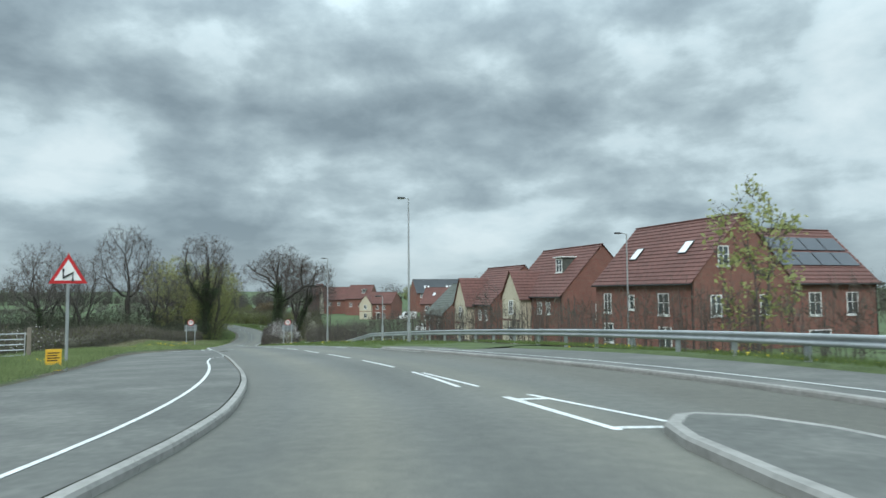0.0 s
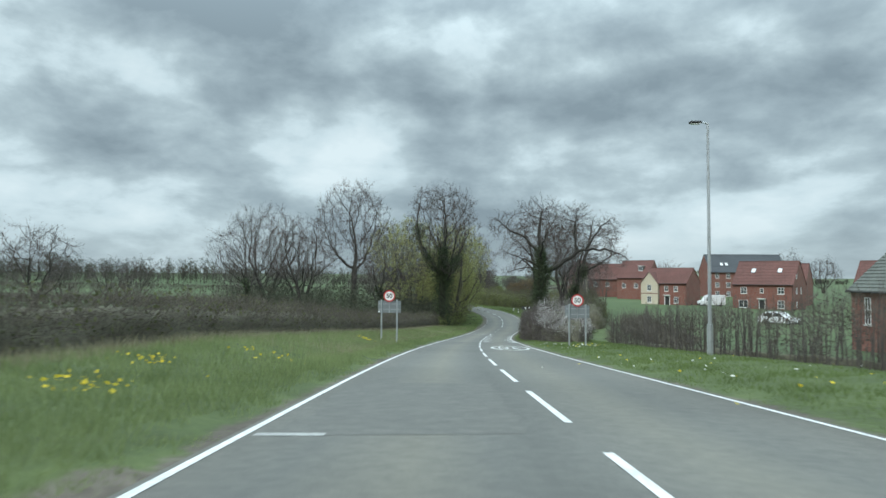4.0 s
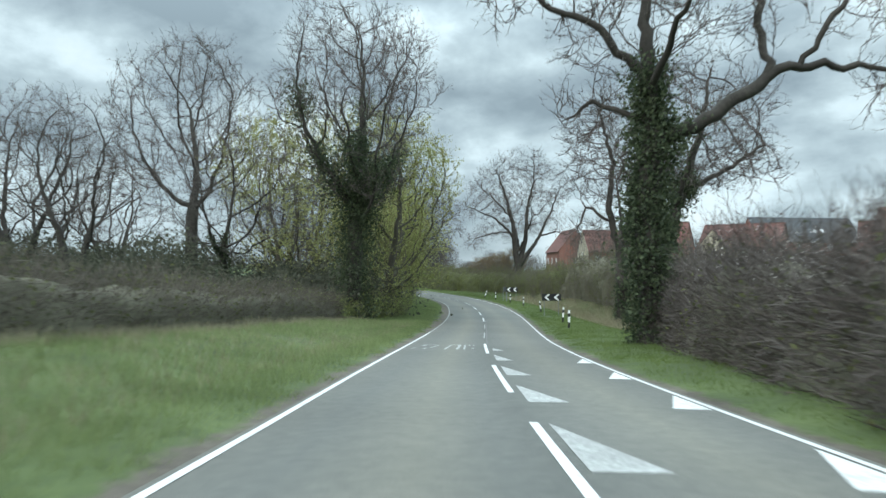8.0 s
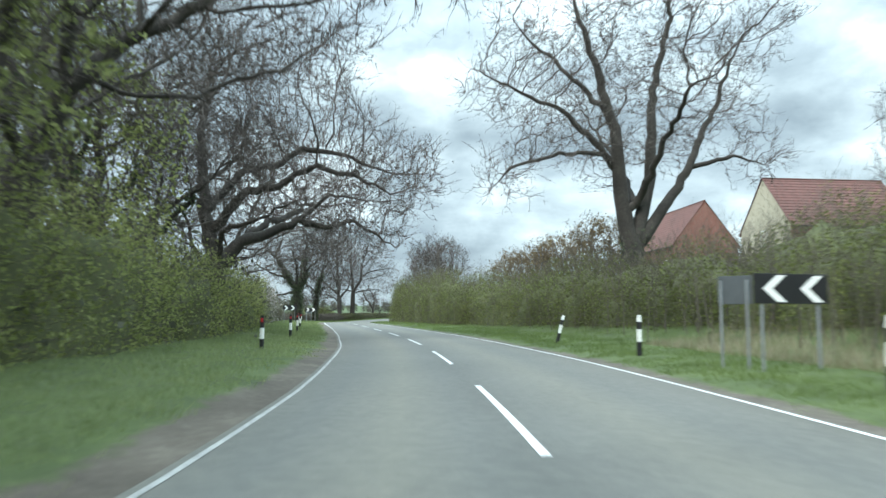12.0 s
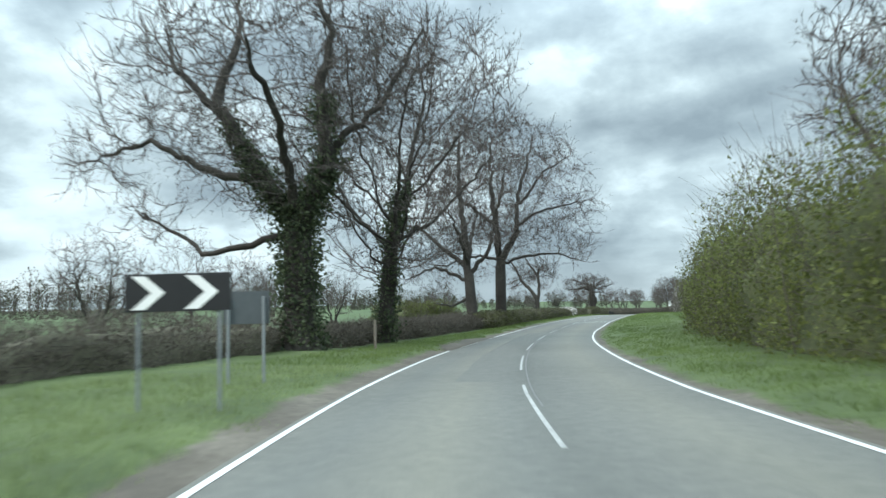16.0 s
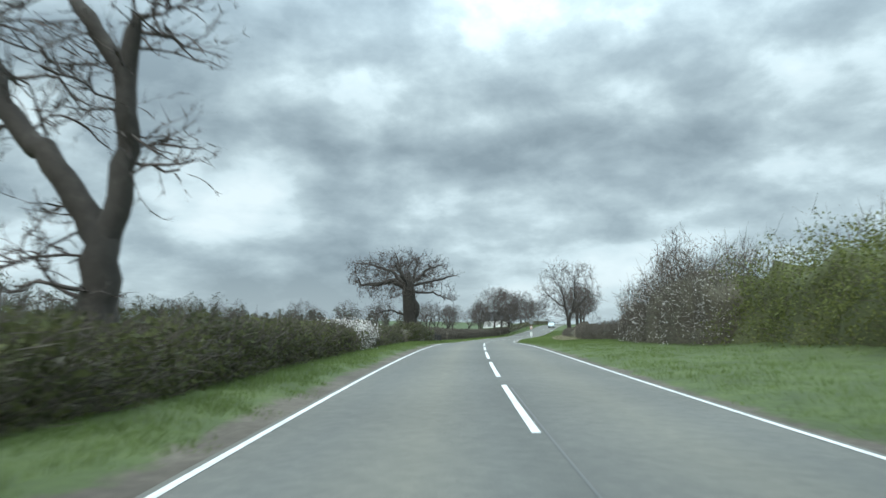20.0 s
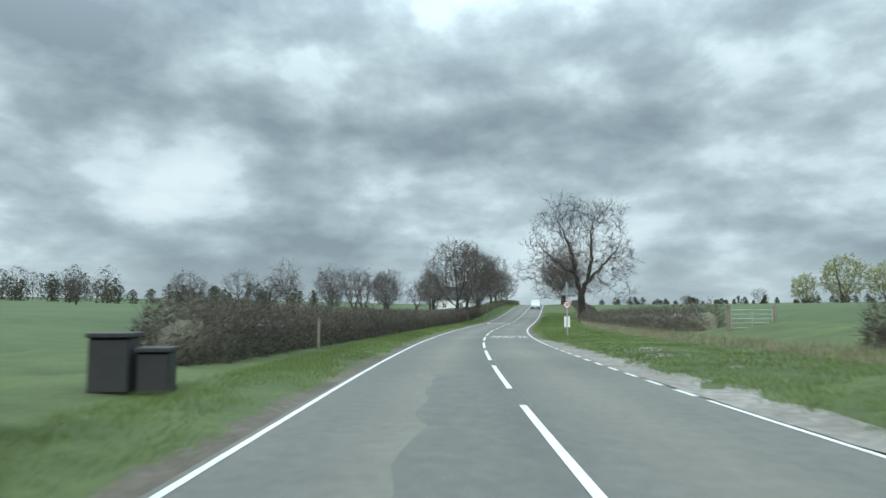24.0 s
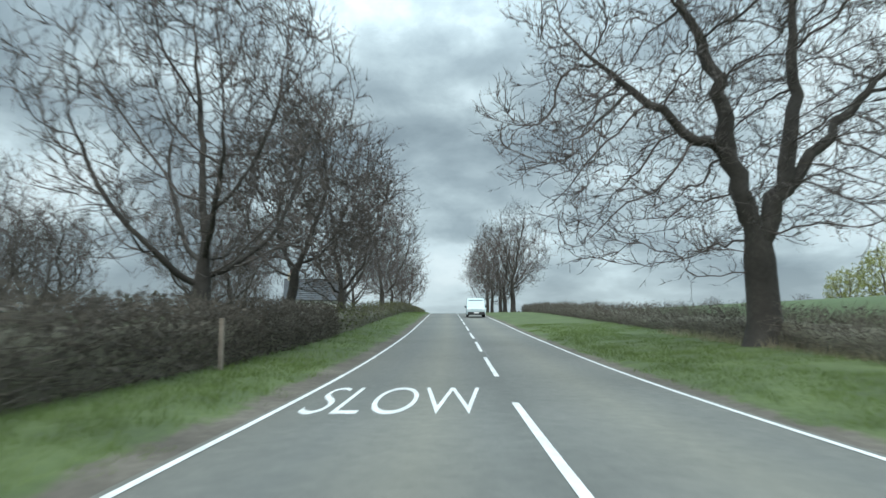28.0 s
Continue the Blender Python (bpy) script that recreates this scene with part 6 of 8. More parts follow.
hedge("hazel_thicket", 203, 262, I([203, 225, 245, 262], [15.5, 14.5, 13.5, 12.0]), I([203, 262], [2.0, 2.6]), I([203, 213, 224, 262], [4.6, 3.8, 3.3, 4.2]), "yellow-green hazel thicket with upright stems", scrub_leaf, 42000, 18000, "thicket", 4.5, ragged=0.35, seed=7)
hedge("hazel_thicket", 259, 330, I([259, 275, 300, 330], [11.4, 10.0, 9.9, 12.5]), I([259, 300, 330], [2.8, 3.0, 3.0]), I([259, 272, 300, 330], [4.4, 5.4, 5.2, 4.6]), "tall leafing thicket beside the bend", scrub_leaf, 70000, 22000, "thicket", 4.0, ragged=0.32, seed=8)
hedge("hazel_thicket", 326, 393, I([326, 345, 384, 393], [13.0, 15.6, 15.0, 14.2]), 2.8, I([326, 345, 370, 393], [4.6, 4.2, 4.2, 3.8]), "green leafing thicket behind a broad verge", scrub_leaf, 62000, 12000, "thicket", 1.6, ragged=0.4, seed=9)
hedge("blackthorn_bush", 390, 406, I([390, 406], [12.8, 11.8]), 2.2, I([390, 396, 406], [4.0, 4.4, 2.8]), "grey blackthorn bush with pale blossom", hedge_brown, 2500, 15000, "bush", 1.8, blossom_n=9000, ragged=0.4, seed=10)
hedge("field_hedge", 404, 452, I([404, 440, 452], [13.0, 13.0, 13.5]), 1.1, 1.6, "brown clipped hedge along the field", hedge_brown, 4000, 20000, ragged=0.22, seed=11)
hedge("field_hedge", 468, 620, I([468, 500, 523, 540, 620], [13.6, 12.6, 11.2, 12.0, 12.5]), 1.1, I([468, 523, 620], [1.5, 1.2, 1.2]), "brown clipped hedge between verge and field", hedge_brown, 6000, 40000, ragged=0.25, seed=12)
# left of the road beyond the wood
hedge("roadside_hedge", 283, 310, I([283, 310], [-11.5, -9.5]), 1.2, 1.5, "brown bramble hedge behind the bend signs", hedge_brown, 4000, 12000, ragged=0.35, seed=13)
hedge("roadside_hedge", 310, 338, I([310, 338], [-8.2, -6.2]), I([310, 338], [1.3, 1.2]), I([310, 322, 338], [1.1, 1.2, 1.2]), "low straggling hedge under the roadside trees", hedge_brown, 14000, 16000, ragged=0.3, seed=14)
hedge("roadside_hedge", 337, 352, I([337, 352], [-5.6, -5.5]), 1.3, I([337, 340, 344, 352], [1.1, 1.35, 1.45, 1.4]), "hawthorn hedge in new leaf under an ash", hedge_leaf, 16000, 6500, ragged=0.14, seed=15)
hedge("roadside_hedge", 351, 405.5, I([351, 404], [-5.6, -5.4]), 1.15, I([351, 362, 372, 384, 392, 398, 405], [1.42, 1.4, 1.35, 1.25, 0.95, 1.05, 1.15]), "clipped green-brown hedge close to the road", hedge_leaf, 40000, 26000, ragged=0.14, seed=16)
hedge("blackthorn_bush", 386, 394, -5.5, 1.2, 1.3, "patch of white blossom in the roadside hedge", hedge_leaf, 500, 2000, "bush", 0.5, blossom_n=11000, ragged=0.2, seed=17)
hedge("roadside_hedge", 410, 437, I([410, 437], [-5.0, -6.0]), I([410, 437], [1.0, 1.2]), I([410, 437], [1.55, 1.5]), "dark hedge under the pollarded oak", hedge_leaf, 16000, 9000, blossom_n=1500, ragged=0.2, seed=18)
hedge("roadside_hedge", 446, 545, I([446, 470, 545], [-7.0, -6.5, -6.7]), 1.15, I([446, 545], [1.75, 1.65]), "neatly clipped brown hedge along the road", hedge_brown, 40000, 40000, ragged=0.1, seed=19)
hedge("roadside_hedge", 545, 700, I([545, 570, 700], [-6.7, -7.0, -7.2]), 1.1, 1.5, "clipped hedge running on under the trees", hedge_leaf, 14000, 10000, ragged=0.18, seed=20, step=2.0)
hedge("sallow_bush", 334, 349, I([334, 349], [-12.5, -11.5]), 1.9, I([334, 341, 349], [1.6, 2.5, 2.0]), "rounded sallow bush in yellow-green leaf behind the hedge", scrub_leaf, 16000, 6000, "bush", 1.0, ragged=0.4, seed=61)
hedge("bramble_scrub", 99, 138, I([99, 138], [15.5, 19.0]), 1.6, I([99, 118, 138], [0.8, 1.3, 1.1]), "low olive-brown bramble scrub at the edge of the green", hedge_brown, 9000, 12000, "scrub", 1.2, ragged=0.45, seed=62)
# understorey of the wood
hedge("wood_understorey", 156, 206, I([156, 170, 206], [-11.0, -8.6, -9.6]), I([156, 206], [2.2, 2.6]), I([156, 165, 178, 206], [1.6, 2.2, 4.0, 4.6]), "dark scrub and saplings at the edge of the wood", wood_leaf, 42000, 20000, "scrub", 2.5, ragged=0.4, seed=21)
hedge("wood_understorey", 204, 262, I([204, 225, 262], [-10.0, -10.6, -10.4]), 2.6, I([204, 235, 262], [4.4, 3.8, 4.0]), "green scrub and holly under the oaks", wood_leaf, 46000, 16000, "scrub", 2.0, ragged=0.4, seed=22)
hedge("wood_understorey", 168, 258, -20, 3.0, I([168, 258], [2.2, 2.4]), "shaded thicket deeper in the wood", hedge_leaf, 16000, 12000, "scrub", 2.0, ragged=0.4, seed=23, leaf_size=0.16)
hedge("blackthorn_bush", 262, 284, I([262, 284], [-10.0, -9.4]), 2.4, I([262, 272, 284], [4.2, 3.8, 2.4]), "blackthorn with pale blossom above dark brambles", hedge_leaf, 8000, 15000, "bush", 1.8, blossom_n=14000, ragged=0.4, seed=24)
# young hedging between barrier and houses
for k, (a, b) in enumerate(((2, 34), (34, 66), (66, 98))):
    hedge("sapling_hedge", a, b, I([2, 60, 98], [13.6, 12.2, 10.6]), 0.7, I([2, 60, 98], [2.2, 2.2, 1.7]), "row of bare young hedging plants with upright stems", hedge_brown, 400, 5500, ragged=0.25, seed=30 + k, core=0.18, tall_twigs=1.4)
rng = np.random.default_rng(44)
n = 900
s_ = rng.uniform(0, 98, n)
l_ = np.interp(s_, [2, 60, 98], [13.4, 12.0, 10.4]) + rng.normal(0, 0.35, n)
x, y = plan(s_, l_)
z = ground_z(s_, l_)
h_ = rng.uniform(1.3, 2.6, n)
st = [(a, b, c - 0.2, a + rng.normal(0, 0.12), b + rng.normal(0, 0.12), c + d, rng.uniform(0.014, 0.03), 0.007) for a, b, c, d in zip(x, y, z, h_)]
v, f = tubes(st, 4)
tagged(child("sapling_stems", mesh_from("sapling_stems", v, f, twig)), "bare upright stems of young hedging", "saplings", kind="stuff")
# upright shoots over the hazel thickets
segs = []
for s0, s1, l0, h0, n in ((205, 262, 14.2, 3.7, 800), (262, 300, 10.4, 5.2, 420), (160, 200, 14.8, 4.2, 160)):
    for _ in range(n):
        s = rng.uniform(s0, s1)
        l = l0 + rng.normal(0, 1.5)
        x, y = plan(s, l)
        z = float(ground_z(s, l))
        t = np.array((rng.normal(0, 0.10), rng.normal(0, 0.10), 1))
        hh = h0 * rng.uniform(0.75, 1.12)
        p = np.array((float(x), float(y), z))
        segs.append((*p, *(p + t * hh * 0.6), 0.022, 0.013))
        q = p + t * hh * 0.6
        for _ in range(3):
            segs.append((*q, *(q + np.array((rng.normal(0, 0.3), rng.normal(0, 0.3), 1)) * hh * rng.uniform(0.15, 0.38)), 0.010, 0.003))
v, f = tubes(segs, 3)
tagged(child("hazel_shoots", mesh_from("hazel_shoots", v, f, bark_pale)), "pale upright hazel shoots above the thicket", "hazel shoots", kind="stuff")
# ragged brush in the gap, and hedgerows across the hillside fields
hedge("brush", 404.0, 411.0, -6.2, 0.8, I([404, 408, 412], [0.8, 0.6, 0.9]), "straggling dead brush in the hedge gap", hedge_brown, 3500, 7000, "brush", 1.5, ragged=0.5, seed=51, core=0.3)


def field_row(points, height, seed, label, deep=0.4, dens=34, mat=None, size=0.42):
    """A hedge across a far field, along a line of stations and offsets."""
    rng = np.random.default_rng(seed)
    pts = []
    for (s0, l0), (s1, l1) in zip(points, points[1:]):
        x0, y0 = plan(s0, l0)
        x1, y1 = plan(s1, l1)
        n = int(np.hypot(x1 - x0, y1 - y0) * dens)
        t = rng.random(n)
        pts.append(np.stack([x0 + (x1 - x0) * t, y0 + (y1 - y0) * t], -1) + rng.normal(0, deep, (n, 2)))
    p = np.concatenate(pts)
    ss, ll = station(p[:, 0], p[:, 1])
    z = ground_z(ss, ll)
    z += np.array([noise.noise((a * 0.02, b * 0.02, 0)) for a, b in p]) * 0.8 * sstep(14, 60, np.abs(ll)) + rng.random(len(p)) ** 0.7 * height * np.array([max(0.25, 0.75 + 0.9 * noise.noise((a * 0.16, b * 0.16, seed)) if deep > 1 else 1.0) for a, b in p])
    v, f = rhombs(np.column_stack([p, z]), size, rng, stretch=1.2)
    return tagged(child("field_hedgerow", mesh_from("field_hedgerow", v, f, mat or hedge_brown)), label, "hedgerow", kind="stuff")


field_row([(165, -170), (190, -125), (235, -55)], 2.0, 1, "dark clipped hedgerow between pastures", dens=60)
field_row([(290, -270), (350, -180), (405, -95)], 2.6, 2, "dark clipped hedgerow between pastures", dens=50)
field_row([(60, -215), (160, -175), (240, -140)], 1.8, 3, "dark hedgerow across the hillside")
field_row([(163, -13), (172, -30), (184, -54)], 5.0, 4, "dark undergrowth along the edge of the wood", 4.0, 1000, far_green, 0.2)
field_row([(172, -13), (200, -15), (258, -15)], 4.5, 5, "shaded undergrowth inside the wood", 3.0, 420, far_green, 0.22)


# ---- grass blades and flowers on the verges ----
def blades(name, s0, s1, l0, l1, dens, tall, mat, label, seed, lift=0.0, per=4):
    rng = np.random.default_rng(seed)
    f0, f1 = (f if callable(f) else (lambda q, c=f: np.full(np.shape(q), float(c))) for f in (l0, l1))
    n = int((s1 - s0) * abs(float(f1(np.array(s0)) - f0(np.array(s0)))) * dens)
    s = rng.uniform(s0, s1, n)
    u = rng.random(n) ** 1.5
    l = f0(s) + (f1(s) - f0(s)) * u
    patch = np.array([noise.noise((a * 0.25, b * 0.5, seed)) for a, b in zip(s, l)])
    past = np.abs(l - np.where(l < 0, left_line(s) - 0.2, right_line(s) + 0.2)) - bare_width(s, np.where(l < 0, -1, 1))
    keep = (patch > -0.6) & ((past + 0.9 * np.array([noise.noise((a * 0.9, b * 0.9, 3.0)) for a, b in zip(s, l)]) > rng.uniform(-0.05, 0.35, n)) | (s < 54))
    s, l, patch = s[keep], l[keep], patch[keep]
    n = len(s)
    x, y = plan(s, l)
    left = l < 0
    edge = np.where(left, left_line(s) - 0.2, right_line(s) + 0.2)
    off = np.abs(l - edge)
    w = sstep(1.0, 5.0, off)
    z = (road_z(s, edge) - 0.02 + sstep(0.0, 1.6, off) * 0.14) * (1 - w) + (ground_z(s, l) + 0.06) * w - 0.02 + lift
    base = np.repeat(np.stack([x, y, z], -1), per, 0) + rng.normal(0, 0.11, (n * per, 3)) * (1, 1, 0)
    m = n * per
    a = rng.uniform(0, 2 * np.pi, m)
    lean = rng.normal(0, 0.35, (m, 2))
    h = np.repeat(tall * (0.8 + 0.35 * patch) * sstep(-0.1, 0.9, off), per) * rng.uniform(0.5, 1.3, m) + 0.025
    wd = rng.uniform(0.004, 0.0085, m) * (1 + tall)
    d = np.stack([np.cos(a) * wd, np.sin(a) * wd, np.zeros(m)], -1)
    tip = base + np.stack([lean[:, 0] * h, lean[:, 1] * h, h], -1)
    v = np.stack([base - d, base + d, tip], 1).reshape(-1, 3)
    ob = child(name, mesh_from(name, v, np.arange(3 * m).reshape(-1, 3), mat))
    return tagged(ob, label, "grass", kind="stuff")


LE, RE = (lambda q: left_line(q) - 0.35), (lambda q: right_line(q) + 0.35)
blades("verge_grass", 50, 130, LE, -8.6, 60, 0.24, blade_pale, "long tussocky green grass on the verge", 1)
blades("verge_grass", 130, 200, LE, -8.0, 60, 0.26, blade_pale, "long tussocky green grass on the verge", 2)
blades("verge_grass", 200, 300, LE, -8.0, 48, 0.14, blade_pale, "short green grass under the trees", 3)
blades("verge_grass", 300, 530, LE, lambda q: np.interp(q, [300, 330, 400, 530], [-7, -4.9, -4.5, -5.6]), 55, 0.13, blade, "short green grass between hedge and road", 4)
blades("verge_grass", 530, 640, LE, -5.8, 18, 0.15, blade, "short green grass between hedge and road", 5)
blades("verge_grass", 34, 130, RE, 10.5, 52, 0.11, blade, "short green verge grass", 6)
blades("verge_grass", 130, 260, RE, 14.0, 52, 0.12, blade, "lush green verge grass", 7)
blades("verge_grass", 260, 400, RE, lambda q: np.interp(q, [260, 300, 335, 400], [9.2, 8.6, 13.6, 13.5]), 54, 0.11, blade, "lush green verge grass", 8)
blades("verge_grass", 400, 560, RE, 12.3, 52, 0.11, blade, "lush green verge grass", 9)
blades("verge_grass", 2, 54, lambda q: np.interp(q, [2, 38, 44, 49, 53], [-7.15, -6.95, -6.25, -4.6, -2.75]), -13.0, 60, 0.2, blade_pale, "grass beside the worn path", 10, lift=0.06)
blades("verge_grass", 2, 34, 10.2, 13.5, 40, 0.14, blade, "grass under the crash barrier", 11, lift=0.08)
blades("dry_grass", 70, 160, lambda q: left_line(q) - 1.6, -7.6, 10, 0.32, blade_dry, "dead grass among the green", 17, per=3)
blades("dry_grass", 50, 160, -7.6, -9.0, 30, 0.42, blade_dry, "pale dead grass along the hedge foot", 12, per=3)
blades("dry_grass", 440, 545, 10.2, 12.2, 20, 0.45, blade_dry, "pale dead grass along the hedge foot", 13, per=3)
blades("dry_grass", 140, 222, 9.2, 13.6, 26, 0.5, blade_dry, "pale dead grass and brambles behind the signs", 14, per=3)


def flowers(name, spots, mat, label, size, seed):
    rng = np.random.default_rng(seed)
    pts = []
    for s, l, n, r in spots:
        a = rng.normal(0, r, (n, 2))
        x, y = plan(s + a[:, 0], l + a[:, 1])
        pts.append(np.stack([x, y, ground_z(s + a[:, 0], l + a[:, 1]) + rng.uniform(0.10, 0.24, n)], -1))
    v, f = rhombs(np.concatenate(pts), size, rng, flat=0.85, stretch=1.0)
    return tagged(child(name, mesh_from(name, v, f, mat)), label, "flowers", kind="stuff")


flowers("dandelions", [(83.5, -4.8, 40, 0.25), (58, -5.2, 40, 0.4), (62, -6.0, 30, 0.5), (55, -6.8, 40, 0.4), (50, -7.4, 40, 0.3), (66, -4.6, 24, 0.4), (26.5, -8.2, 60, 0.25), (15, 11.6, 60, 0.8), (22, 11.3, 40, 0.8), (45, 8.6, 26, 1.5), (52, 8.2, 26, 1.8), (60, 7.6, 14, 1.5), (86, 6.6, 26, 0.7), (70, 7.6, 12, 2)], dandelion, "yellow dandelions in the verge", 0.075, 1)
flowers("daisies", [(84, 6.4, 20, 0.8), (90, 5.8, 16, 0.8), (66, 7.4, 24, 2.5), (46, 8.8, 20, 2)], daisy, "small white daisies in the verge", 0.08, 2)


# ---- houses of the estate ----
def poly_bm(verts, faces):
    bm = bmesh.new()
    vs = [bm.verts.new(v) for v in verts]
    for f in faces:
        bm.faces.new([vs[i] for i in f])
    bmesh.ops.recalc_face_normals(bm, faces=bm.faces[:])
    return bm


def roof_slope(parent, x0, x1, y0, z0, y1, z1, mat, axis="x", courses=16, name="roof_slope"):
    """One slope laid in stepped courses of tiles; from eave (y0, z0) up to ridge (y1, z1)."""
    bm = bmesh.new()
    lap = 0.07
    line = [(y0, z0 - 0.03)]
    for i in range(courses):
        a, b = i / courses, (i + 1) / courses
        line += [(y0 + (y1 - y0) * a, z0 + (z1 - z0) * a + lap), (y0 + (y1 - y0) * b, z0 + (z1 - z0) * b)]
    last = None
    for y, z in line:
        q = [bm.verts.new((x, y, z) if axis == "x" else (y, x, z)) for x in (x0, x1)]
        if last:
            bm.faces.new((last[0], last[1], q[1], q[0]))
        last = q
    bmesh.ops.recalc_face_normals(bm, faces=bm.faces[:])
    return part(name, bm, mat, parent)


def window(parent, x, z, w, h, y, face="front", bars=1, name="window"):
    """A white framed window with sill and glass; face says in which wall it sits."""
    def T(bm):
        for v in bm.verts:
            a, b, c = v.co
            v.co = {"front": (x + a, y - b, z + c), "back": (x - a, y + b, z + c), "right": (y + b, x + a, z + c), "left": (y - b, x - a, z + c)}[face]
        bmesh.ops.recalc_face_normals(bm, faces=bm.faces[:])
        return bm
    t = 0.07
    bm = bmesh.new()
    rings = [[bm.verts.new((a, d, c)) for a, c in ((o, o), (w - o, o), (w - o, h - o), (o, h - o))] for o, d in ((0, 0.05), (t, 0.05), (t, -0.04), (0, -0.04))]
    for u, v in zip(rings, rings[1:] + rings[:1]):
        for k in range(4):
            bm.faces.new((u[k], u[(k + 1) % 4], v[(k + 1) % 4], v[k]))
    win = part(name, T(bm), upvc, parent)
    for k in range(bars):
        c = t + (w - 2 * t) * (k + 1) / (bars + 1)
        part("mullion", T(boxes((c - 0.03, -0.03, t, c + 0.03, 0.04, h - t))), upvc, win)
    part("transom", T(boxes((t, -0.03, h * 0.55, w - t, 0.035, h * 0.55 + 0.05))), upvc, win)
    part("pane", T(boxes((t, -0.02, t, w - t, 0.005, h - t))), pane_glass, win)
    part("sill", T(boxes((-0.08, -0.04, -0.09, w + 0.08, 0.09, -0.005))), upvc, win)
    return win


def front_door(parent, x, y, z=0.0):
    d = part("door", boxes((x, y - 0.05, z, x + 0.95, y + 0.02, z + 2.05)), black_plastic, parent, "dark front door")
    part("door_frame", boxes((x - 0.16, y - 0.08, z, x, y + 0.02, z + 2.25), (x + 0.95, y - 0.08, z, x + 1.11, y + 0.02, z + 2.25), (x, y - 0.08, z + 2.05, x + 0.95, y + 0.02, z + 2.25)), upvc, d)
    part("canopy", boxes((x - 0.3, y - 0.6, z + 2.27, x + 1.25, y + 0.02, z + 2.4)), upvc, d)


def house(m, W, D, eave, ridge, label, wall=None, tile=None, wins=(), gable_wins=(), rear_wins=(), wing=None, rooflights=(), dormer=None, door=None, courses=16, group="houses of the estate", foot=-1.5, panels=False, doors=(), clad=None):
    """A gabled house: front along x facing -y, ridge along x. m sets its front left corner."""
    wall, tile = wall or brick, tile or roof_tile
    ob = thing("house", m, label, "house", group)
    g = [(0, 0, foot), (W, 0, foot), (W, D, foot), (0, D, foot), (0, 0, eave), (W, 0, eave), (W, D, eave), (0, D, eave), (0, D / 2, ridge - 0.06), (W, D / 2, ridge - 0.06)]
    part("wall", poly_bm(g, [(0, 1, 5, 4), (2, 3, 7, 6), (1, 2, 6, 9, 5), (3, 0, 4, 8, 7), (3, 2, 1, 0), (4, 5, 9, 8), (6, 7, 8, 9)]), wall, ob)
    if clad:
        part("gable_cladding", poly_bm([(-0.012, 0, foot), (-0.012, D, foot), (-0.012, D, eave), (-0.012, D / 2, ridge - 0.1), (-0.012, 0, eave)], [(0, 1, 2, 3, 4)]), clad, ob, "buff rendered gable")
    o = 0.3
    drop = o * (ridge - eave) / (D / 2)
    roof_slope(ob, -0.12, W + 0.12, -o, eave - drop, D / 2, ridge, tile, courses=courses)
    roof_slope(ob, -0.12, W + 0.12, D + o, eave - drop, D / 2, ridge, tile, courses=courses)
    part("ridge_cap", boxes((-0.12, D / 2 - 0.12, ridge - 0.04, W + 0.12, D / 2 + 0.12, ridge + 0.06), bevel=0.03), tile, ob)
    part("gutter", boxes((-0.1, -o - 0.1, eave - drop - 0.1, W + 0.1, -o + 0.02, eave - drop + 0.01), bevel=0.02), black_plastic, ob)
    part("downpipe", tube_bm([(W - 0.12, -0.06, foot), (W - 0.12, -0.06, eave - 0.2)], 0.04, 6), black_plastic, ob)
    for x, z, w, h in wins:
        window(ob, x, z, w, h, 0.0, "front", 1 if w > 0.7 else 0)
    for side, y, z, w, h in gable_wins:
        window(ob, y, z, w, h, W if side == "right" else 0.0, side, 1 if w > 0.7 else 0)
    for x in doors:
        front_door(ob, x, 0.0)
    sl = math.atan2(ridge - eave, D / 2)
    for x, t in rooflights:
        y, z = (D / 2) * t, eave + (ridge - eave) * t
        for nm, bs, mt in (("rooflight", [(-0.45, -0.62, 0.03, 0.45, 0.62, 0.10)], black_plastic), ("rooflight_pane", [(-0.38, -0.55, 0.101, 0.38, 0.55, 0.11)], lamp_lens)):
            bm = boxes(*bs)
            bm.transform(Matrix.Translation((x, y, z + 0.04)) @ Matrix.Rotation(sl, 4, "X"))
            part(nm, bm, mt, ob)
    if dormer:
        x, t, w, h = dormer
        y, z = (D / 2) * t, eave + (ridge - eave) * t
        part("dormer", boxes((x, y, z - 0.1, x + w, y + h / math.tan(sl) + 0.2, z + h)), roof_grey, ob, "small grey clad dormer")
        part("dormer_roof", boxes((x - 0.15, y - 0.2, z + h + 0.004, x + w + 0.15, y + h / math.tan(sl) + 0.3, z + h + 0.1)), upvc, ob)
        window(ob, x + 0.12, z + 0.1, w - 0.24, h - 0.2, y - 0.01, "front", 1, "dormer_window")
    if wing:
        x0, x1, proj, we, wr, wm = wing
        xm = (x0 + x1) / 2
        back = D * 0.5
        g = [(x0, -proj, foot), (x1, -proj, foot), (x1, back, foot), (x0, back, foot), (x0, -proj, we), (x1, -proj, we), (x1, back, we), (x0, back, we), (xm, -proj, wr - 0.06), (xm, back, wr - 0.06)]
        wg = part("wing_wall", poly_bm(g, [(0, 1, 5, 8, 4), (2, 3, 7, 9, 6), (1, 2, 6, 5), (3, 0, 4, 7), (3, 2, 1, 0), (5, 6, 9, 8), (7, 4, 8, 9)]), wm, ob, "cream rendered gable")
        d2 = 0.25 * (wr - we) / ((x1 - x0) / 2)
        roof_slope(ob, -proj - 0.2, back, x0 - 0.25, we - d2, xm, wr, tile, "y", courses=10, name="wing_roof")
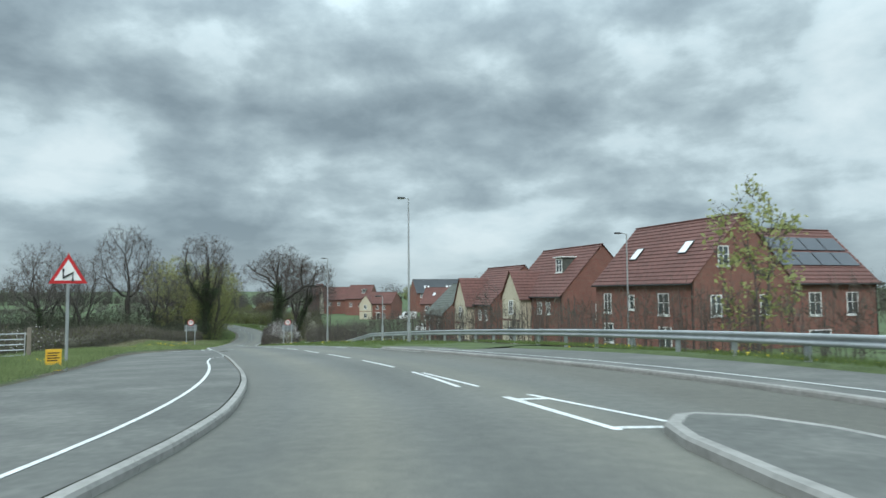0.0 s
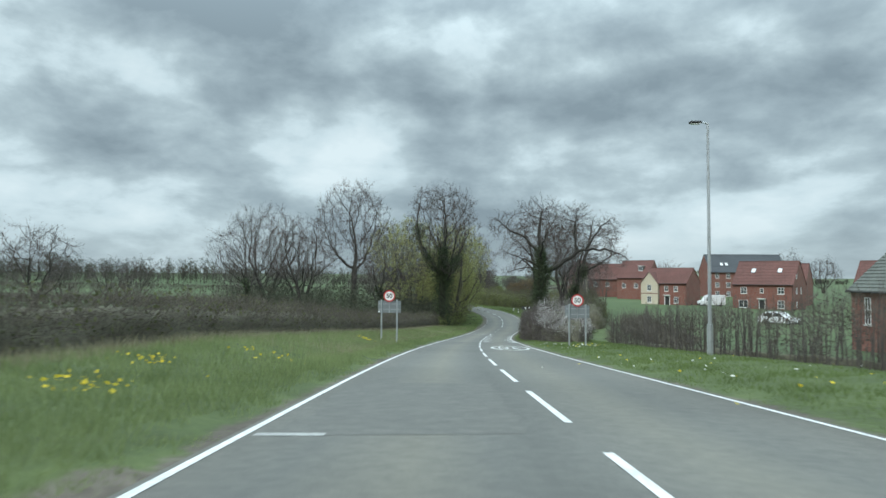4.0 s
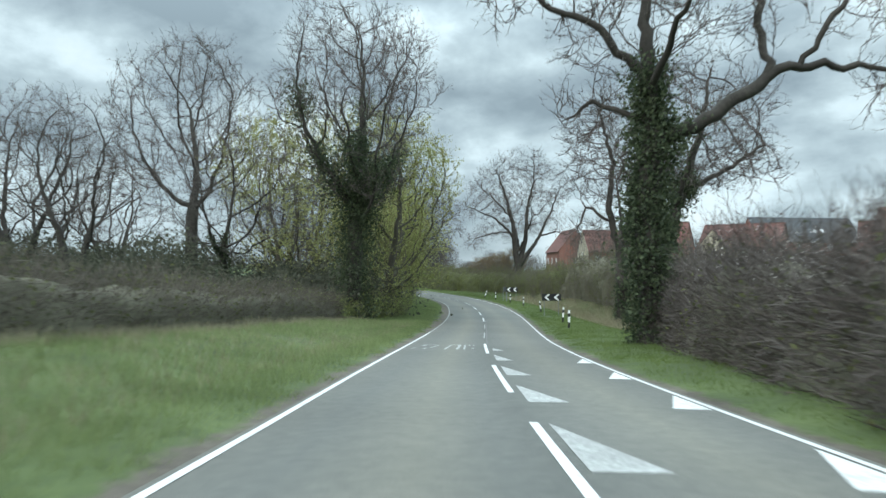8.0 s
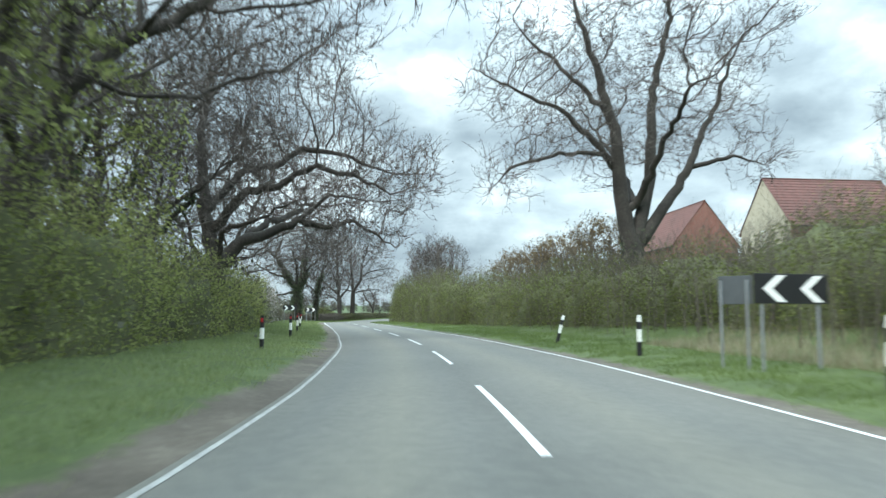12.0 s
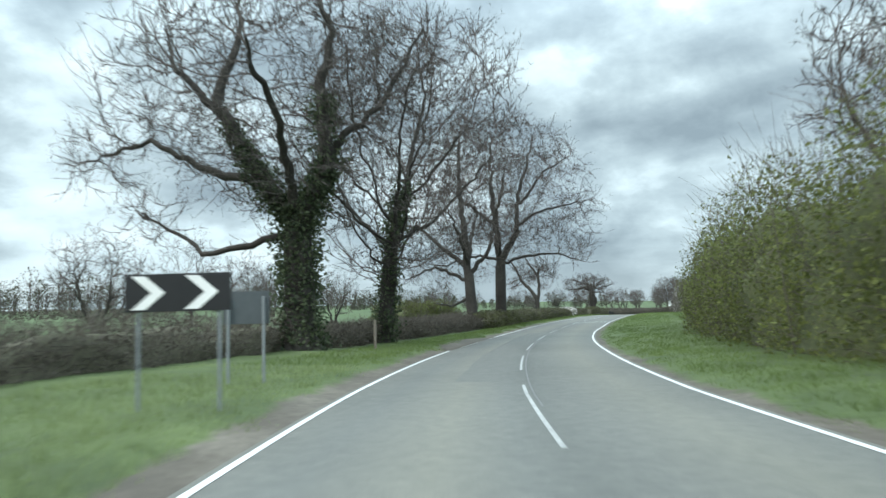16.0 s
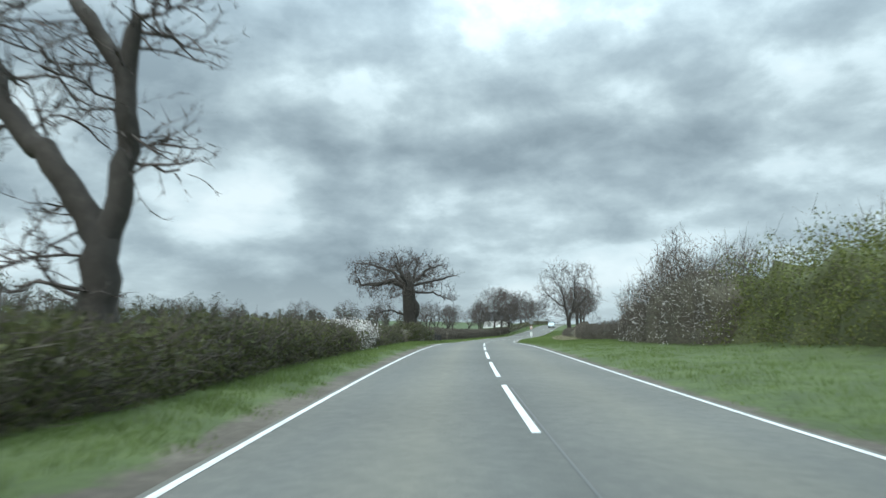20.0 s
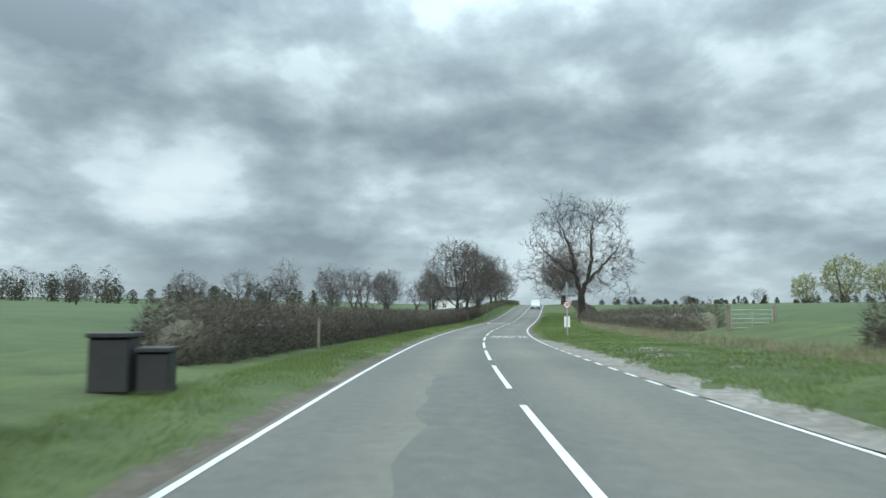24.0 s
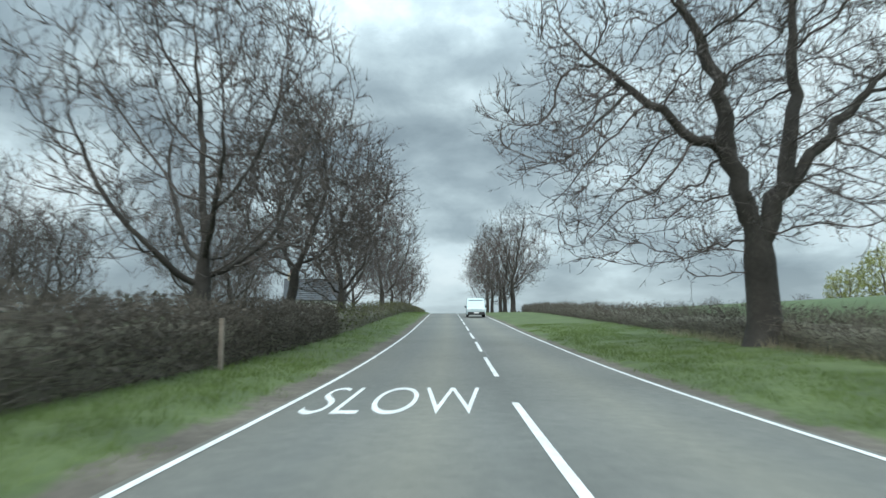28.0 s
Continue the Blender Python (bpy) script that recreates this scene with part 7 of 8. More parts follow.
        roof_slope(ob, -proj - 0.2, back, x1 + 0.25, we - d2, xm, wr, tile, "y", courses=10, name="wing_roof")
        for zz in (0.7, 3.3):
            window(ob, xm - 0.5, zz, 1.0, 1.35, -proj, "front", 1)
        part("gable_band", boxes((x0 + 0.02, -proj - 0.012, 2.6, x1 - 0.02, -proj + 0.01, 2.78)), brick_dark, ob)
    if panels:
        for k in range(4):
            for q in range(2):
                bm = boxes((-0.82, -0.5, 0.05, 0.82, 0.5, 0.09))
                t = 0.32 + 0.3 * q
                bm.transform(Matrix.Translation((W * (0.14 + 0.235 * k), D / 2 * t + 0.2, eave + (ridge - eave) * (t + 0.06))) @ Matrix.Rotation(sl, 4, "X") @ Matrix.Diagonal((1.08, 1.42, 1, 1)))
                part("solar_panel", bm, solar, ob)
    return ob


def at_front(x0, y0, x1, y1, z):
    """Pose whose x axis runs from one front corner to the other."""
    return pose(x0, y0, z, 0, 0, math.degrees(math.atan2(y1 - y0, x1 - x0)))


# row along the bypass, fronts to the road
house(at_front(12.4, 55.4, 16.3, 44.3, -4.6), 11.7, 8.2, 5.35, 9.75, "large red brick house with rooflights in a brown tiled roof",
      wins=[(1.2, 2.9, 1.0, 1.5), (4.6, 3.2, 0.6, 1.1), (8.0, 2.9, 1.2, 1.5), (1.2, 0.6, 1.2, 1.5), (8.0, 0.6, 1.4, 1.5)],
      gable_wins=[("right", 2.0, 6.2, 0.9, 1.35), ("right", 1.3, 2.9, 0.9, 1.4), ("right", 5.4, 2.9, 0.9, 1.4)], rooflights=[(3.1, 0.45), (8.6, 0.5)], courses=17)
house(at_front(24.0, 47.0, 31.0, 49.5, -4.6), 8.0, 8.0, 5.3, 9.2, "red brick house with dark solar panels on its roof", panels=True,
      wins=[(1.5, 2.8, 1.1, 1.6), (5.0, 2.8, 1.1, 1.6), (1.4, 0.3, 2.0, 1.5)], courses=15)
house(at_front(39.5, 42.0, 47, 45, -4.4), 9.0, 8.0, 5.2, 9.0, "red brick house at the end of the row", wins=[(1.5, 2.8, 1.1, 1.4), (6, 2.8, 1.1, 1.4)])
house(at_front(6.9, 71.6, 10.6, 60.9, -5.5), 11.3, 8.4, 5.3, 9.8, "red brick house with a cream rendered gable and a dormer", wing=(1.0, 5.2, 1.2, 5.0, 7.6, render_cream),
      wins=[(6.6, 3.4, 0.8, 1.1), (8.3, 3.4, 0.8, 1.1), (6.6, 0.7, 1.0, 1.3)], dormer=(7.0, 0.42, 1.4, 1.5), gable_wins=[("right", 3.4, 3.0, 0.9, 1.3)])
house(at_front(2.0, 86.0, 5.4, 76.2, -6.4), 10.4, 8.2, 5.2, 9.4, "red brick house with a cream rendered gable", wing=(1.2, 5.2, 1.0, 5.0, 8.1, render_cream),
      wins=[(6.6, 3.2, 0.9, 1.1), (8.4, 3.2, 0.8, 1.1)], gable_wins=[("right", 3.4, 3.0, 0.9, 1.3)])
house(at_front(-2.6, 103.4, 0.0, 93.4, -7.4), 10.4, 8.4, 4.5, 8.6, "low brick house under a grey-green tiled roof", tile=roof_grey, wins=[(2.0, 1.9, 0.8, 1.9), (7.2, 1.9, 0.9, 1.9)], courses=18,
      gable_wins=[("right", 5.8, 1.6, 1.0, 1.9)])
# across the green
house(at_front(-6.6, 197.6, 4.0, 193.4, -8.5), 11.4, 9.0, 5.4, 9.9, "detached red brick house with white windows and two rooflights",
      wins=[(1.6, 3.3, 1.2, 1.3), (5.3, 3.5, 0.7, 0.9), (8.6, 3.3, 1.2, 1.3), (1.2, 0.5, 1.8, 1.5), (8.6, 0.5, 1.2, 1.5)], doors=[5.2], rooflights=[(3.4, 0.55), (8.4, 0.55)],
      gable_wins=[("right", 2, 6.4, 0.6, 0.9), ("right", 2, 3.4, 0.6, 1.2), ("right", 5, 3.4, 0.6, 1.2), ("right", 2, 0.6, 0.6, 1.2)])
house(at_front(-25.4, 209.5, -15.6, 205.8, -8.3), 10.5, 8.0, 5.2, 8.5, "red brick house with a cream rendered gable", wing=(0.2, 4.2, 0.8, 5.0, 7.6, render_cream), wins=[(5.4, 3.2, 0.9, 1.2), (7.6, 3.2, 0.9, 1.2), (7.6, 0.6, 1.0, 1.4)], doors=[5.6])
house(at_front(-10, 258, 12, 266, -8.0), 22, 9.0, 8.0, 13.0, "three-storey brick terrace under a dark slate roof", tile=roof_slate,
      wins=[(1.5 + 3.2 * k, z, 1.1, 1.4) for k in range(6) for z in (0.8, 3.4, 6.0)], rooflights=[(4, 0.4), (5.4, 0.4), (13, 0.4), (14.4, 0.4)])
house(at_front(-2, 222, 10, 218, -8.2), 12, 8.0, 5.2, 9.6, "red brick house behind the green", wins=[(1.5, 3, 1.1, 1.3), (5, 3, 1.1, 1.3), (9, 3, 1.1, 1.3)])
house(at_front(14, 192, 26, 186, -8.3), 13, 8.5, 5.4, 9.6, "red brick house at the edge of the green", wins=[(1.5, 3, 1.1, 1.3), (5, 3, 1.1, 1.3), (9, 3, 1.1, 1.3), (9, .6, 1.1, 1.3)], tile=roof_tile)
house(at_front(30, 240, 48, 236, -8.0), 18, 9, 8, 12.6, "brick terrace under a slate roof", tile=roof_slate, wins=[(1.5 + 3.2 * k, z, 1.1, 1.4) for k in range(5) for z in (3.4, 6.0)])
# houses above the bend
house(at_front(-34.4, 241.2, -25.8, 238.4, -8.2), 9.0, 8.4, 6.4, 11.0, "red brick house with a dormer above the bend", dormer=(5.6, 0.35, 1.4, 1.4), wins=[(1.5, 3.4, 1.1, 1.3), (5, 3.4, 1.1, 1.3)], gable_wins=[("right", 3.6, 3.2, 1.0, 1.3)])
house(at_front(-43.6, 250.5, -33.4, 254.6, -8.0), 11.0, 8.0, 5.8, 10.2, "red brick house with a buff gable above the bend", clad=render_cream, wins=[(1.5, 3.4, 1.1, 1.3), (5, 3.4, 1.1, 1.3)], gable_wins=[("left", 4.6, 4.2, 1.0, 1.3), ("right", 3.6, 3.2, 1.0, 1.3)])
house(at_front(-57, 285, -52, 273, -8.0), 12.0, 8.0, 6.6, 11.8, "red brick house with a tall plain gable", wins=[(1.5, 3.4, 1.1, 1.3), (5, 3.4, 1.1, 1.3), (9, 3.4, 1.1, 1.3)], gable_wins=[("right", 3.6, 3.4, 1.0, 1.3)])
# white cottage among trees on the last straight
house(pose(-152, 588, -11.2, 0, 0, 10), 9, 7, 3.6, 6.6, "white rendered cottage behind the trees", wall=sign_white, tile=roof_slate, wins=[(1.5, 1.0, 1.0, 1.1), (6, 1.0, 1.0, 1.1)], group="cottages", courses=10)
for k in (0, 1):
    ch = thing("chimney_stack", pose(-152, 588, -11.2, 0, 0, 10) @ pose(0.8 + 7 * k, 3.5, 6.2), "rendered chimney stack on the cottage roof", "chimney")
    part("stack", boxes((-0.4, -0.3, -1.0, 0.4, 0.3, 1.3), bevel=0.03), render_cream, ch)
    part("pot", tube_bm([(0, 0, 1.3), (0, 0, 1.75)], 0.13, 8, 0.11), roof_tile, ch)


# ---- street furniture ----
def disc(r, y, n=40, x=0.0, z=0.0, thick=0.0):
    bm = bmesh.new()
    c = [bm.verts.new((x + r * math.cos(2 * math.pi * k / n), y, z + r * math.sin(2 * math.pi * k / n))) for k in range(n)]
    f = bm.faces.new(c)
    if thick:
        e = bmesh.ops.extrude_face_region(bm, geom=[f])
        for v in e["geom"]:
            if isinstance(v, bmesh.types.BMVert):
                v.co.y += thick
    bmesh.ops.recalc_face_normals(bm, faces=bm.faces[:])
    return bm


def annulus(r0, r1, y, n=40, z=0.0):
    bm = bmesh.new()
    a = [bm.verts.new((r0 * math.cos(2 * math.pi * k / n), y, z + r0 * math.sin(2 * math.pi * k / n))) for k in range(n)]
    b = [bm.verts.new((r1 * math.cos(2 * math.pi * k / n), y, z + r1 * math.sin(2 * math.pi * k / n))) for k in range(n)]
    for k in range(n):
        bm.faces.new((a[k], a[(k + 1) % n], b[(k + 1) % n], b[k]))
    return bm


def sign_text(parent, text, size, x, y, z, mat, name="number"):
    """Upright letters facing -y, centred on x, z."""
    cu = bpy.data.curves.new(name, "FONT")
    cu.body, cu.size, cu.align_x, cu.align_y, cu.offset, cu.extrude = text, size, "CENTER", "CENTER", size * 0.022, 0.001
    tmp = bpy.data.objects.new(name, cu)
    scene.collection.objects.link(tmp)
    me = bpy.data.meshes.new_from_object(tmp.evaluated_get(bpy.context.evaluated_depsgraph_get()))
    bpy.data.objects.remove(tmp)
    me.transform(Matrix.Translation((x, y, z)) @ Matrix.Rotation(math.pi / 2, 4, "X"))
    me.materials.append(mat)
    return child(name, me, parent)


def speed_board(s, l, group):
    """Grey board on two posts seen from behind, with a round 50 sign facing the driver."""
    ob = thing("speed_sign", place(s, l, 0, -0.32), "round 50 speed limit sign on a grey two-post board", "road sign", group)
    for x in (-0.50, 0.50):
        part("post", tube_bm([(x, 0, -0.4), (x, 0, 2.85)], 0.055, 10), galv, ob)
    brd = part("board", boxes((-0.74, 0.06, 2.0, 0.74, 0.085, 2.78), bevel=0.008), grey_paint, ob, "grey back of a place-name board")
    part("stiffener", boxes((-0.72, 0.04, 2.2, 0.72, 0.058, 2.24)), galv, brd)
    part("stiffener", boxes((-0.72, 0.04, 2.55, 0.72, 0.058, 2.59)), galv, brd)
    part("sticker", boxes((-0.72, 0.05, 2.03, -0.63, 0.057, 2.13)), sign_white, brd)
    part("bracket", boxes((-0.025, -0.02, 1.98, 0.025, 0.04, 3.2)), galv, ob)
    d = part("disc", disc(0.375, -0.03, 48, 0, 3.08, 0.006), sign_white, ob)
    part("rim", annulus(0.292, 0.375, -0.0335, 48, 3.08), sign_red, d, "red border")
    sign_text(d, "50", 0.40, 0, -0.034, 3.08, sign_black)
    return ob


speed_board(92.0, -4.72, "speed limit signs")
speed_board(90.5, 7.08, "speed limit signs")


def tri_plate(parent, z, size, y, face_m, name="plate", inset=0.0, flip=1):
    h = size * 0.866
    c = z + h / 3
    k = 1 - inset
    bm = bmesh.new()
    pts = [(-size / 2 * k, c - h / 3 * k), (size / 2 * k, c - h / 3 * k), (0, c + 2 * h / 3 * k)]
    a = [bm.verts.new((x, y, zz)) for x, zz in pts]
    f = bm.faces.new(a)
    e = bmesh.ops.extrude_face_region(bm, geom=[f])
    for v in e["geom"]:
        if isinstance(v, bmesh.types.BMVert):
            v.co.y += 0.004 * flip
    bmesh.ops.recalc_face_normals(bm, faces=bm.faces[:])
    return part(name, bm, face_m, parent)


# double-bend warning
ws = thing("warning_sign", place(23.6, -7.3, 2), "red triangular double-bend warning sign on a grey post", "road sign")
part("post", tube_bm([(0, 0.05, -0.4), (0, 0.05, 3.5)], 0.045, 10), galv, ws)
pl = tri_plate(ws, 2.55, 1.05, 0.0, sign_red)
tri_plate(pl, 2.55, 1.05, -0.006, sign_white, "field", 0.30)
part("bend_symbol", tube_bm([(0.13, -0.01, 2.62), (0.13, -0.01, 2.88), (-0.13, -0.01, 2.72), (-0.13, -0.01, 3.0)], 0.035, 6), sign_black, pl)
yb = thing("yellow_notice", place(22.0, -7.35, 2), "small yellow event notice board standing in the grass", "notice board")
part("board", boxes((-0.2, 0, 0.02, 0.2, 0.02, 0.62), bevel=0.004), sign_yellow, yb)
for k in range(4):
    part("text_bar", boxes((-0.15, -0.004, 0.5 - 0.07 * k, 0.15 - 0.05 * (k % 2), -0.001, 0.53 - 0.07 * k)), sign_black, yb)
part("arrow", boxes((-0.05, -0.004, 0.12, 0.15, -0.001, 0.17), (0.06, -0.004, 0.17, 0.1, -0.001, 0.24)), sign_black, yb)
part("stake", boxes((-0.02, 0.022, -0.3, 0.02, 0.05, 0.6)), post_wood, yb)


def chevrons(s, l, turn, way, n=2, size=1.0, lift=0.0, group="bend chevron boards", label="black bend board with white chevrons on two posts"):
    """A bend board; way -1 points left, 1 right."""
    ob = thing("chevron_board", place(s, l, turn, lift) @ Matrix.Diagonal((size, 1, size, 1)), label, "road sign", group)
    w = 0.92 * n
    for x in (-w * 0.38, w * 0.38):
        part("post", tube_bm([(x, 0.06, -1.2), (x, 0.06, 2.0)], 0.03, 8), grey_paint, ob)
    bd = part("board", boxes((-w / 2, 0, 1.45, w / 2, 0.012, 2.1), bevel=0.004), sign_black, ob)
    for k in range(n):
        x = -w / 2 + 0.92 * (k + 0.5)
        t = 0.16
        tip, back = x + 0.24 * way, x - 0.16 * way
        bm = bmesh.new()
        for q in ((0, 1), (0, -1)):
            vs = [bm.verts.new(p) for p in ((tip, -0.004, 1.775), (tip - t * way * 1.5, -0.004, 1.775), (back - t * way * 1.1, -0.004, 1.775 + 0.29 * q[1]), (back + t * way * 0.4, -0.004, 1.775 + 0.29 * q[1]))]
            bm.faces.new(vs if q[1] * way < 0 else vs[::-1])
        part("chevron", bm, sign_white, bd)
    return ob


def plate_back(s, l, turn, w, lift=0.0, group="backs of bend boards"):
    ob = thing("bend_board_back", place(s, l, turn, lift), "grey back of a bend board facing the other way", "road sign", group)
    for x in (-w * 0.38, w * 0.38):
        part("post", tube_bm([(x, -0.06, -0.4), (x, -0.06, 2.0)], 0.03, 8), grey_paint, ob)
    part("board", boxes((-w / 2, 0, 1.45, w / 2, 0.012, 2.1), bevel=0.004), sign_back, ob)
    return ob


chevrons(177.1, 7.5, 8, -1)
chevrons(210.9, 8.1, 8, -1)
plate_back(211.8, 7.3, -52, 0.8)
chevrons(291.4, -4.05, 4, 1, size=0.8, lift=0.3)
plate_back(295.5, -4.65, 12, 0.9, -0.2)
chevrons(270, -5.9, 20, 1, size=0.8, lift=0.2)


def marker_post(s, l, lean, refl):
    ob = thing("marker_post", place(s, l) @ pose(0, 0, 0, 0, lean, 0), "black and white verge marker post" + (" with a red reflector" if refl else ""), "marker post", "verge marker posts")
    for nm, z0, z1, m_ in (("lower_band", -0.3, 0.42, sign_black), ("white_band", 0.42, 0.78, sign_white), ("upper_band", 0.78, 1.0, sign_black), ("cap", 1.0, 1.2, sign_white if not refl else sign_black)):
        part(nm, tube_bm([(0, 0, z0), (0, 0, z1)], 0.075, 10, 0.075 if nm != "cap" else 0.06), m_, ob)
    if refl:
        part("reflector", boxes((-0.04, -0.085, 0.98, 0.04, -0.07, 1.1)), sign_red, ob)
    return ob


for s, l, lean, refl in ((156.4, 6.3, 0, 0), (165.6, 7.0, 2, 0), (184, 7.4, -8, 0), (197.2, 7.3, 0, 0), (206.7, 7.1, 2, 0), (216.2, 6.7, 0, 0), (225.3, 6.8, 14, 0), (220.0, -4.8, 0, 1), (232.3, -5.0, 0, 1), (243.1, -5.1, 0, 1), (253.5, -5.0, 2, 1), (264, -5.1, 0, 1), (275, -5.0, 0, 1), (286.6, -5.0, 0, 1)):
    marker_post(s, l, lean, refl)
for s, l in ((526.2, -5.3), (455.5, -5.2), (310.2, -5.5)):
    wp = thing("timber_post", place(s, l), "short pale timber post in front of the hedge", "post", "timber posts")
    part("stake", boxes((-0.05, -0.05, -0.3, 0.05, 0.05, 1.25), bevel=0.008), post_wood, wp)


def lamp_post(m, h, label, arm=0.55, r=0.075, head_turn=180):
    ob = thing("street_lamp", m, label, "street lamp", "street lamps")
    part("base", tube_bm([(0, 0, -0.4), (0, 0, 1.25)], r * 1.55, 12), galv, ob)
    part("column", tube_bm([(0, 0, 1.25), (0, 0, h)], r, 12, r * 0.6), galv, ob)
    part("arm", tube_bm([(0, 0, h - 0.03), (-arm * 0.5, 0, h + 0.02), (-arm, 0, h + 0.03)], 0.028, 8), galv, ob)
    hd = part("lamp_head", boxes((-arm - 0.42, -0.13, h - 0.03, -arm + 0.05, 0.13, h + 0.07), bevel=0.03), black_plastic, ob)
    part("lens", boxes((-arm - 0.38, -0.1, h - 0.045, -arm, 0.1, h - 0.031)), lamp_lens, hd)
    return ob


lamp_post(place(41.6, 9.15), 9.1, "tall galvanised street lamp on the verge", arm=0.3)
lamp_post(place(75.3, 10.0), 9.2, "tall galvanised street lamp on the verge", arm=0.3)
lamp_post(pose(12.6, 46.6, -4.3, 0, 0, 25), 8.2, "street lamp in front of the brick houses", r=0.06)
lamp_post(place(50.7, 9.9), 3.45, "short street lamp column behind the barrier", arm=0.16, r=0.055)

# crash barrier
rail = thing("crash_barrier", Matrix(), "galvanised steel crash barrier on short posts", "crash barrier")
prof = [(0.0, 0.44), (-0.04, 0.48), (-0.04, 0.54), (0.03, 0.575), (0.03, 0.605), (-0.04, 0.64), (-0.04, 0.70), (0.0, 0.74)]
bl = lambda q: np.interp(q, [-12, 14, 26, 40, 58, 62], [9.9, 10.5, 11.0, 11.0, 9.9, 9.5])
drop_ = lambda q: np.interp(q, [55, 62], [0, 0.55])
joints = list(np.arange(-12, 62.1, 3.7))
for a, b in zip(joints, joints[1:]):
    ss = np.linspace(a, b + 0.12, 5)
    ls = bl(ss)[:, None] + np.array([p[0] for p in prof])
    zs = road_z(ss, 6)[:, None] + 0.12 + np.array([p[1] for p in prof]) - drop_(ss)[:, None]
    ribbon("beam", ss, ls, zs, galv, rail)
for s in np.arange(-10, 59, 2.4):
    x, y = plan(s, float(bl(s)) + 0.12)
    z = float(road_z(s, 6)) + 0.12 - float(drop_(s))
    bm = boxes((-0.05, -0.07, -0.9, 0.05, 0.07, 0.72))
    bm.transform(pose(float(x), float(y), z, 0, 0, math.degrees(float(np.interp(s, REF_S, ref_h)))))
    part("post", bm, galv, rail)

# pole with triangle (seen from behind), round 50 and white plates
sp = thing("sign_pole", place(475.8, 6.5), "pole with a round 50 sign, triangle back and white plates", "road sign")
part("pole", tube_bm([(0, 0.05, -0.4), (0, 0.05, 3.55)], 0.045, 10), galv, sp)
tri_plate(sp, 2.65, 0.9, 0.1, grey_paint, "triangle_back")
part("triangle_rail", boxes((-0.38, 0.08, 2.72, 0.38, 0.099, 2.77)), galv, sp)
d = part("disc", disc(0.235, -0.01, 40, 0, 2.02, 0.006), sign_white, sp)
part("rim", annulus(0.183, 0.235, -0.0135, 40, 2.02), sign_red, d, "red border")
sign_text(d, "50", 0.25, 0, -0.0145, 2.02, sign_black)
for x in (-0.13, 0.1):
    part("marker_plate", boxes((x - 0.075, -0.02, 0.55, x + 0.075, -0.005, 1.25), bevel=0.004), sign_white, sp)

# bins, green board and gates
for s, l, w, h in ((440.8, -5.4, 0.62, 1.05), (440.9, -4.75, 0.5, 0.85)):
    bn = thing("wheelie_bin", place(s, l, 8), "black plastic wheelie bin at the verge", "bin", "wheelie bins")
    part("body", boxes((-w / 2, -w / 2, 0.08, w / 2, w / 2, h - 0.1), bevel=0.03), black_plastic, bn)
    part("lid", boxes((-w / 2 - 0.03, -w / 2 - 0.05, h - 0.1, w / 2 + 0.03, w / 2 + 0.03, h - 0.02), bevel=0.015), black_plastic, bn)
    for x in (-w / 2 + 0.04, w / 2 - 0.04):
        part("wheel", tube_bm([(x - 0.03, w / 2 - 0.05, 0.1), (x + 0.03, w / 2 - 0.05, 0.1)], 0.1, 12), rubber, bn)
gb = thing("notice_sign", place(438.5, -8.4, 6), "green and white notice board on posts behind the hedge", "sign")
part("board", boxes((-0.32, 0, 1.5, 0.32, 0.03, 2.3), bevel=0.005), sign_green, gb)
for k in range(3):
    part("text_bar", boxes((-0.25, -0.005, 2.1 - 0.16 * k, 0.25 - 0.1 * (k == 2), -0.001, 2.16 - 0.16 * k)), sign_white, gb)
for x in (-0.28, 0.28):
    part("post", boxes((x - 0.03, 0.032, -0.3, x + 0.03, 0.09, 2.3)), post_wood, gb)


def field_gate(m, label, w=3.2):
    ob = thing("field_gate", m, label, "gate", "field gates")
    for k, z in enumerate((0.25, 0.48, 0.7, 0.92, 1.15)):
        part("bar", tube_bm([(0.06, 0, z), (w - 0.06, 0, z)], 0.022, 8), galv, ob)
    for x in (0.05, w / 2, w - 0.05):
        part("upright", tube_bm([(x, 0, 0.2), (x, 0, 1.2)], 0.025, 8), galv, ob)
    for x in (-0.12, w + 0.1):
        part("gate_post", boxes((x - 0.08, -0.08, -0.4, x + 0.08, 0.08, 1.4), bevel=0.015), post_wood, ob)
    return ob


field_gate(place(33, -13.4, 8), "galvanised field gate beside the hedge")
field_gate(place(464.8, 13.4, 30), "galvanised field gate into the pasture")


